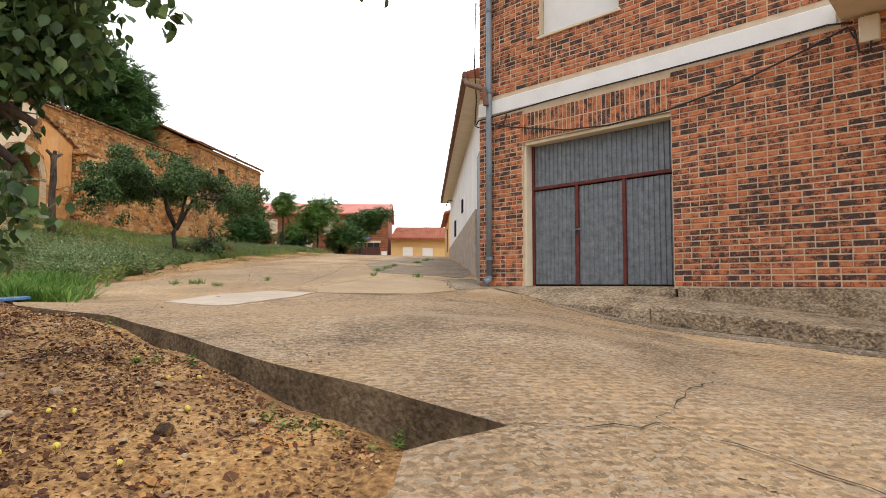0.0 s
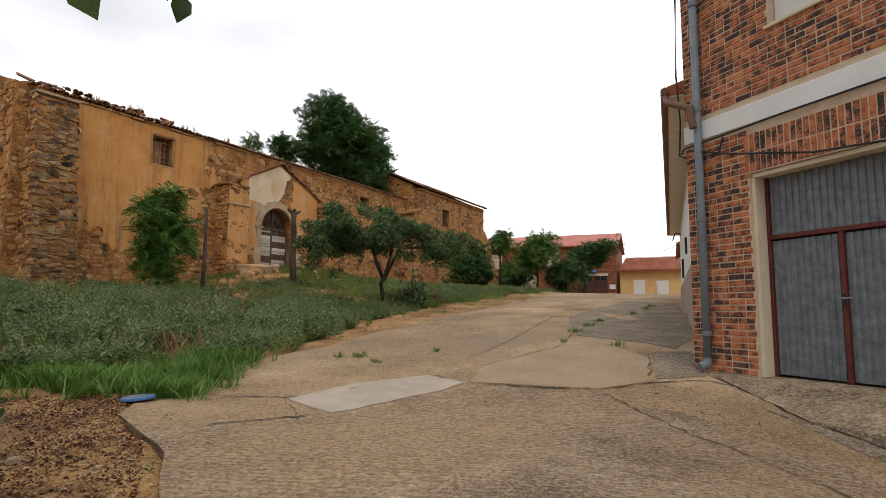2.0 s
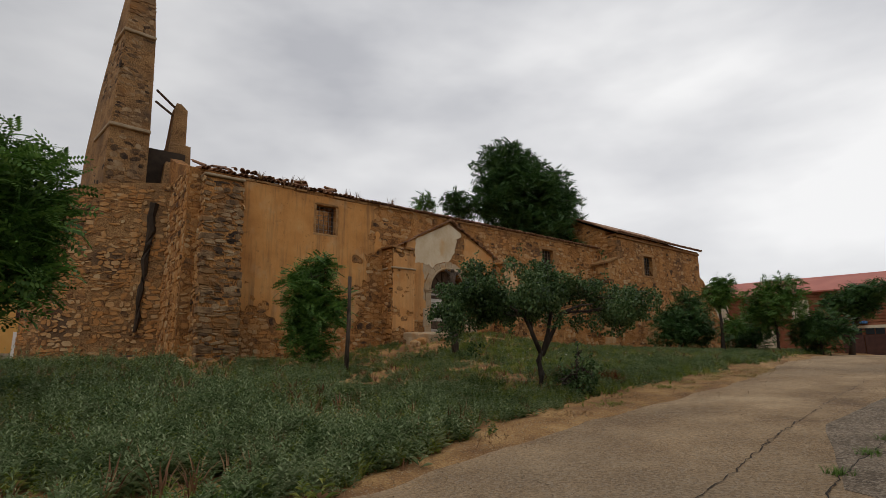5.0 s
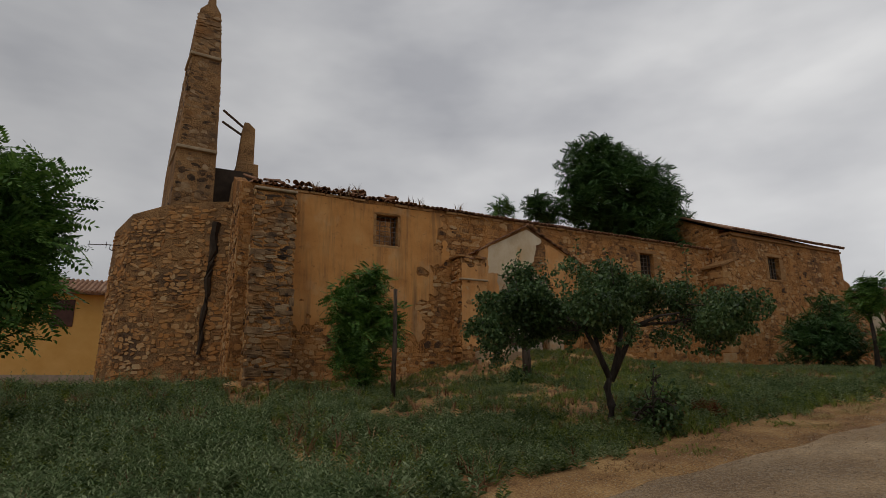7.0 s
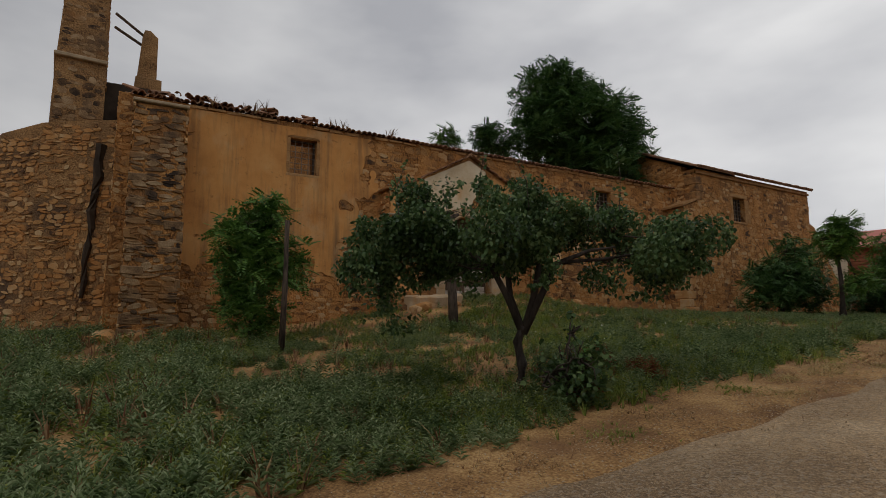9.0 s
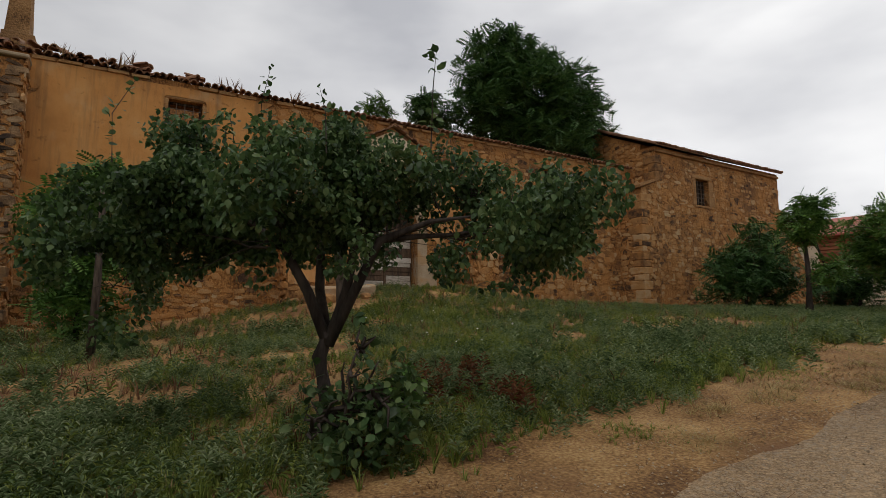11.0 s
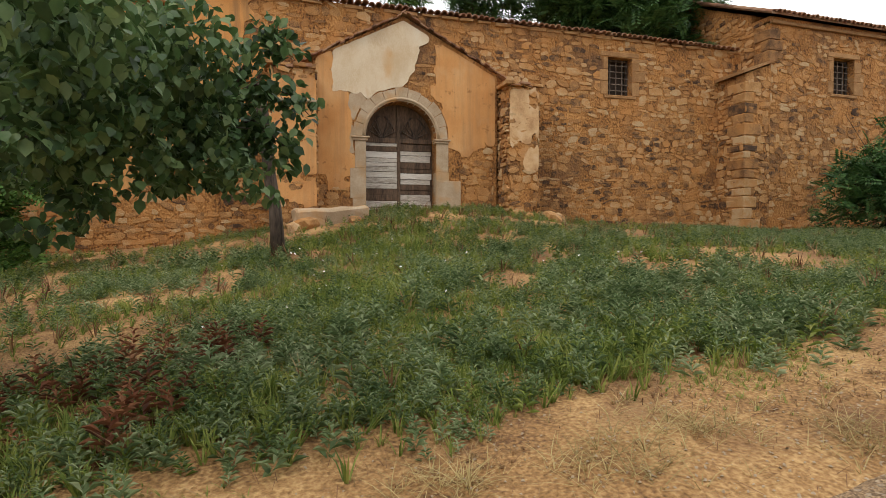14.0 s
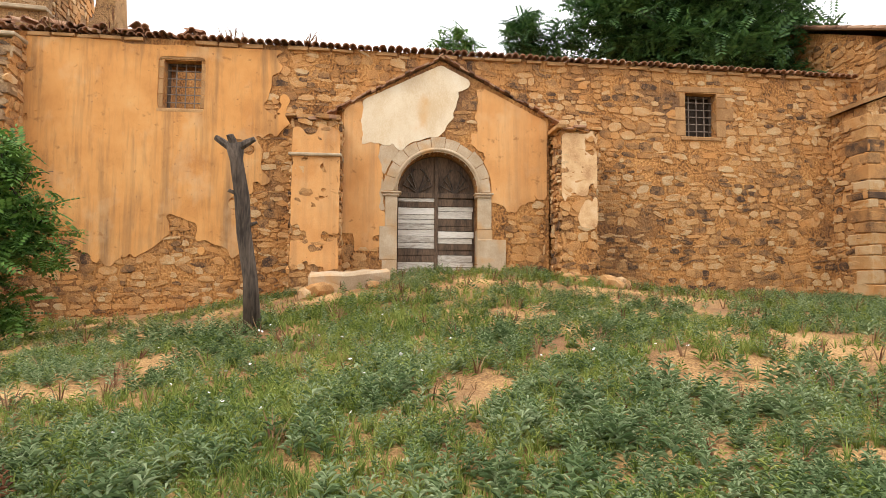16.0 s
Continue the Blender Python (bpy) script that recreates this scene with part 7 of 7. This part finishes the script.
clump("wall_weeds", [(-23.5, 14.6, 0.5), (-23.4, 16.2, 0.8), (-23.5, 19.0, 0.8), (-31.0, 10.4, 0.6), (-23.3, 21.0, 0.4)], tuft(8, wr, 1.2), M_DRY, "dry weeds growing on the wall head", 0.25, 0.5, 85, 0.3, 8, zf=lambda x, y: np.where(x < -29, 20.9, 10.25) + 0 * x)
clump("seedlings", [(-1.0, 2.7, 0.7), (-0.6, 2.5, 0.5), (-1.9, 3.6, 0.6), (-3.3, 4.6, 0.6), (-2.4, 3.4, 0.4)], weed(wr, 10), M_LUSH, "tiny green seedlings on the bare earth", 0.05, 0.12, 86, 0.15, 9, "weeds")
clump("verge_grass", [(-10.7, 26.2, 1.0), (-9.9, 24.6, 0.9), (-9.5, 23.8, 0.8), (-9.7, 23.0, 0.6), (-10.4, 25.6, 0.8), (-9.0, 24.4, 0.6), (-9.2, 21.5, 0.5), (-8.6, 18.0, 0.5), (-8.3, 15.5, 0.5), (-7.9, 13.0, 0.4)], tuft(8, wr, 2.6), M_DRY, "short yellowed grass cut and trodden flat on the verge", 0.03, 0.075, 89, 0.5, 150)
clump("verge_grass", [(-10.5, 26.0, 0.9), (-9.8, 24.4, 0.8), (-9.5, 23.6, 0.6), (-8.9, 20.0, 0.5), (-8.4, 17.0, 0.5)], tuft(8, wr, 2.2), M_GRASS, "sparse green grass on the sandy verge", 0.03, 0.09, 91, 0.4, 230)
M_HAY = leaf_material("cut_hay", [(0.2, (0.22, 0.17, 0.065)), (0.5, (0.40, 0.31, 0.13)), (0.8, (0.56, 0.45, 0.21))], 0.85, 0.3)
clump("cut_grass", [(-8.7, 22.2, 0.7), (-8.9, 22.9, 0.6), (-8.5, 23.6, 0.7), (-8.3, 24.4, 0.7), (-8.8, 25.2, 0.8), (-9.0, 26.2, 0.8), (-8.2, 25.6, 0.5), (-8.9, 21.3, 0.4), (-8.3, 20.3, 0.5)], tuft(7, wr, 5.5), M_HAY, "swaths of dry cut grass lying on the verge", 0.05, 0.11, 92, 0.34, 75)
# straw and small gravel along the street edge
r = np.random.default_rng(90)
yy = r.uniform(3, 34, 11000)
xx = road_edge(yy) - 0.55 + r.normal(0, 0.8, 11000)
P = np.stack([xx, yy, np.maximum(terrain_z(xx, yy), np.where(xx > slab_left(yy), road_z(xx, yy), -9)) + 0.004], 1)
pebble = np.array([(0.5, 0, 0), (0.1, 0.45, 0), (-0.45, 0.2, 0), (-0.2, -0.4, 0), (0.0, 0.05, 0.35)])
PF = np.array([(0, 1, 4), (1, 2, 4), (2, 3, 4), (3, 0, 4)])
v, f = scatter(pebble, PF, P, spin(len(P), lambda n: r.normal(0, 0.1, n), r), r.uniform(0.008, 0.03, len(P)))
tagged(fast_mesh("gravel", v, f, M_ASHLAR), "fine gravel scattered along the street edge", "gravel", kind="stuff")
n = 16000
xx, yy = r.uniform(-5.5, 0.2, n), r.uniform(0.6, 5.6, n)
ok = yy < 2.2 - 0.67 * np.clip(xx, -9, 0)
xx, yy = xx[ok], yy[ok]
P = np.stack([xx, yy, terrain_z(xx, yy)], 1)
v, f = scatter(pebble, PF, P, spin(len(P), lambda n: r.normal(0, 0.15, n), r), np.exp(r.normal(-4.1, 0.5, len(P))))
tagged(fast_mesh("gravel", v, f, M_STONE), "small stones and clods on the bare earth", "gravel", kind="stuff")
n = 3500
yy = r.uniform(6, 34, n)
xx = np.where(r.random(n) < 0.6, road_edge(yy) - 0.9 + r.normal(0, 0.7, n), lawn_edge(yy) + r.normal(0.2, 0.4, n))
P = np.stack([xx, yy, np.maximum(terrain_z(xx, yy), np.where(xx > slab_left(yy), road_z(xx, yy), -9)) + 0.012], 1)
straw = np.array([(-0.5, -0.02, 0), (0.5, -0.02, 0.02), (0.5, 0.02, 0.02), (-0.5, 0.02, 0)])
v, f = scatter(straw, np.array([(0, 1, 2), (0, 2, 3)]), P, spin(n, lambda k: r.normal(0, 0.12, k), r), r.uniform(0.04, 0.13, n))
tagged(fast_mesh("straw", v, f, M_DRY), "loose straw lying along the street edge", "straw", kind="stuff")
# dead leaves and twigs under the fruit tree
M_LITTER = leaf_material("leaf_litter", [(0.2, (0.045, 0.018, 0.012)), (0.5, (0.11, 0.045, 0.025)), (0.8, (0.20, 0.11, 0.055))], 0.9, 0.05)
n = 95000
xx, yy = r.uniform(-6.5, -0.6, n), r.uniform(0.2, 5.7, n)
dens = np.clip(0.3 + 0.95 * patchy(xx, yy, 1.9, 0.8), 0, 1)
ok = (yy < 2.2 - 0.67 * xx) & (r.random(n) < dens * (1.1 - 0.13 * np.abs(xx + 3.2)))
xx, yy = xx[ok], yy[ok]
P = np.stack([xx, yy, terrain_z(xx, yy) + 0.004], 1)
v, f = scatter(DIAMOND, DF, P, spin(len(P), lambda n: r.normal(0, 0.25, n), r), np.exp(r.normal(-3.95, 0.4, len(P))))
tagged(fast_mesh("leaf_litter", v, f, M_LITTER), "dark dry leaf litter under the fruit tree", "leaf litter", kind="stuff")
n = 5000
xx, yy = r.uniform(-6.0, -0.5, n), r.uniform(0.4, 5.6, n)
ok = yy < 2.2 - 0.67 * xx
xx, yy = xx[ok], yy[ok]
P = np.stack([xx, yy, terrain_z(xx, yy) + 0.012], 1)
v, f = scatter(straw * np.array([1, 0.6, 1]), np.array([(0, 1, 2), (0, 2, 3)]), P, spin(len(P), lambda k: r.normal(0, 0.12, k), r), r.uniform(0.04, 0.14, len(P)))
tagged(fast_mesh("straw", v, f, M_DRY), "dry twigs and straw on the bare earth", "straw", kind="stuff")
# pale chips of stone bedded in the concrete
n = 15000
xx, yy = r.uniform(-4.5, 4.5, n), r.uniform(0.8, 8.5, n)
ok = (xx > slab_left(yy) + 0.05) & (yy < 8.8 - 0.75 * np.clip(xx, 0, 9)) & ((yy > 2.35) | (xx > 0.1))
xx, yy = xx[ok], yy[ok]
P = np.stack([xx, yy, road_z(xx, yy) + 0.006 * wob(xx, yy, 1.7, 0.2) - 0.002], 1)
v, f = scatter(pebble * np.array([1, 1, 0.5]), PF, P, spin(len(P), lambda k: r.normal(0, 0.05, k), r), np.exp(r.normal(-4.2, 0.42, len(P))))
tagged(fast_mesh("aggregate", v, f, M_ASHLAR), "pale stone chips bedded in the street concrete", "gravel", kind="stuff")
n = 16000
yy = 8.0 + 26 * r.random(n) ** 1.5
xx = r.uniform(-9, 3.0, n)
ok = (xx > road_edge(yy) + 0.1) & (xx < 0.2 - 0.1 * (yy - 10)) & (patchy(xx, yy, 0.9, 0.6) > 0.35)
xx, yy = xx[ok], yy[ok]
P = np.stack([xx, yy, road_z(xx, yy) + 0.006 * wob(xx, yy, 1.7, 0.2) + 0.003], 1)
v, f = scatter(pebble * np.array([1, 1, 0.5]), PF, P, spin(len(P), lambda k: r.normal(0, 0.05, k), r), np.exp(r.normal(-4.0, 0.4, len(P))))
tagged(fast_mesh("aggregate", v, f, M_KERB), "dark worn stone chips bedded in the street", "gravel", kind="stuff")
n = 9000
xx, yy = r.uniform(0.0, 4.2, n), r.uniform(0.7, 2.6, n)
P = np.stack([xx, yy, road_z(xx, yy) + 0.006 * wob(xx, yy, 1.7, 0.2) - 0.002], 1)
v, f = scatter(pebble * np.array([1, 1, 0.5]), PF, P, spin(len(P), lambda k: r.normal(0, 0.05, k), r), np.exp(r.normal(-4.2, 0.4, len(P))))
tagged(fast_mesh("aggregate", v, f, M_ASHLAR), "pale rounded pebbles bared in the worn concrete", "gravel", kind="stuff")
# windfall plums on the bare earth
M_PLUM = material("yellow_plum_skin", [(0.3, (0.55, 0.42, 0.05)), (0.7, (0.66, 0.58, 0.12))], 20, 0.4, 0.1, 60)
plum_bm = bmesh.new()
bmesh.ops.create_uvsphere(plum_bm, u_segments=10, v_segments=7, radius=0.5)
for q in plum_bm.verts:
    q.co.z *= 0.92 - 0.12 * (q.co.z > 0.4)
plum_me = mesh_of("fallen_plum", plum_bm, M_PLUM)
for k in range(16):
    x, y = r.uniform(-3.6, -1.1), r.uniform(2.0, 3.7)
    if y > 2.05 - 0.67 * x:
        continue
    d = r.uniform(0.024, 0.032)
    ob = new("fallen_plum", plum_me)
    ob.matrix_basis = Matrix.Translation((x, y, float(terrain_z(x, y)) + d * 0.42)) @ Euler((r.uniform(0, 1), r.uniform(0, 1), 0)).to_matrix().to_4x4() @ Matrix.Scale(d, 4)
    tagged(ob, "small yellow windfall plum on the bare earth", "plum", "fallen plums")
# white bindweed flowers in the grass
M_PETAL = material("white_petal", [(0.3, (0.72, 0.70, 0.68)), (0.7, (0.80, 0.79, 0.78))], 20, 0.7, 0.0, 60)
cup = np.array([(0, 0, 0)] + [(0.5 * math.cos(a), 0.5 * math.sin(a), 0.28) for a in np.linspace(0, math.tau, 7)[:-1]])
CF = np.array([(0, 1 + k, 1 + (k + 1) % 6) for k in range(6)])
xx, yy = r.uniform(-18.5, -12.5, 46), r.uniform(19.5, 28, 46)
P = np.stack([xx, yy, terrain_z(xx, yy) + r.uniform(0.1, 0.2, 46)], 1)
v, f = scatter(cup, CF, P, spin(46, lambda k: r.normal(0, 0.4, k), r), r.uniform(0.03, 0.05, 46))
tagged(fast_mesh("wild_flowers", v, f, M_PETAL), "white bindweed flowers dotted in the grass", "flowers", kind="stuff")
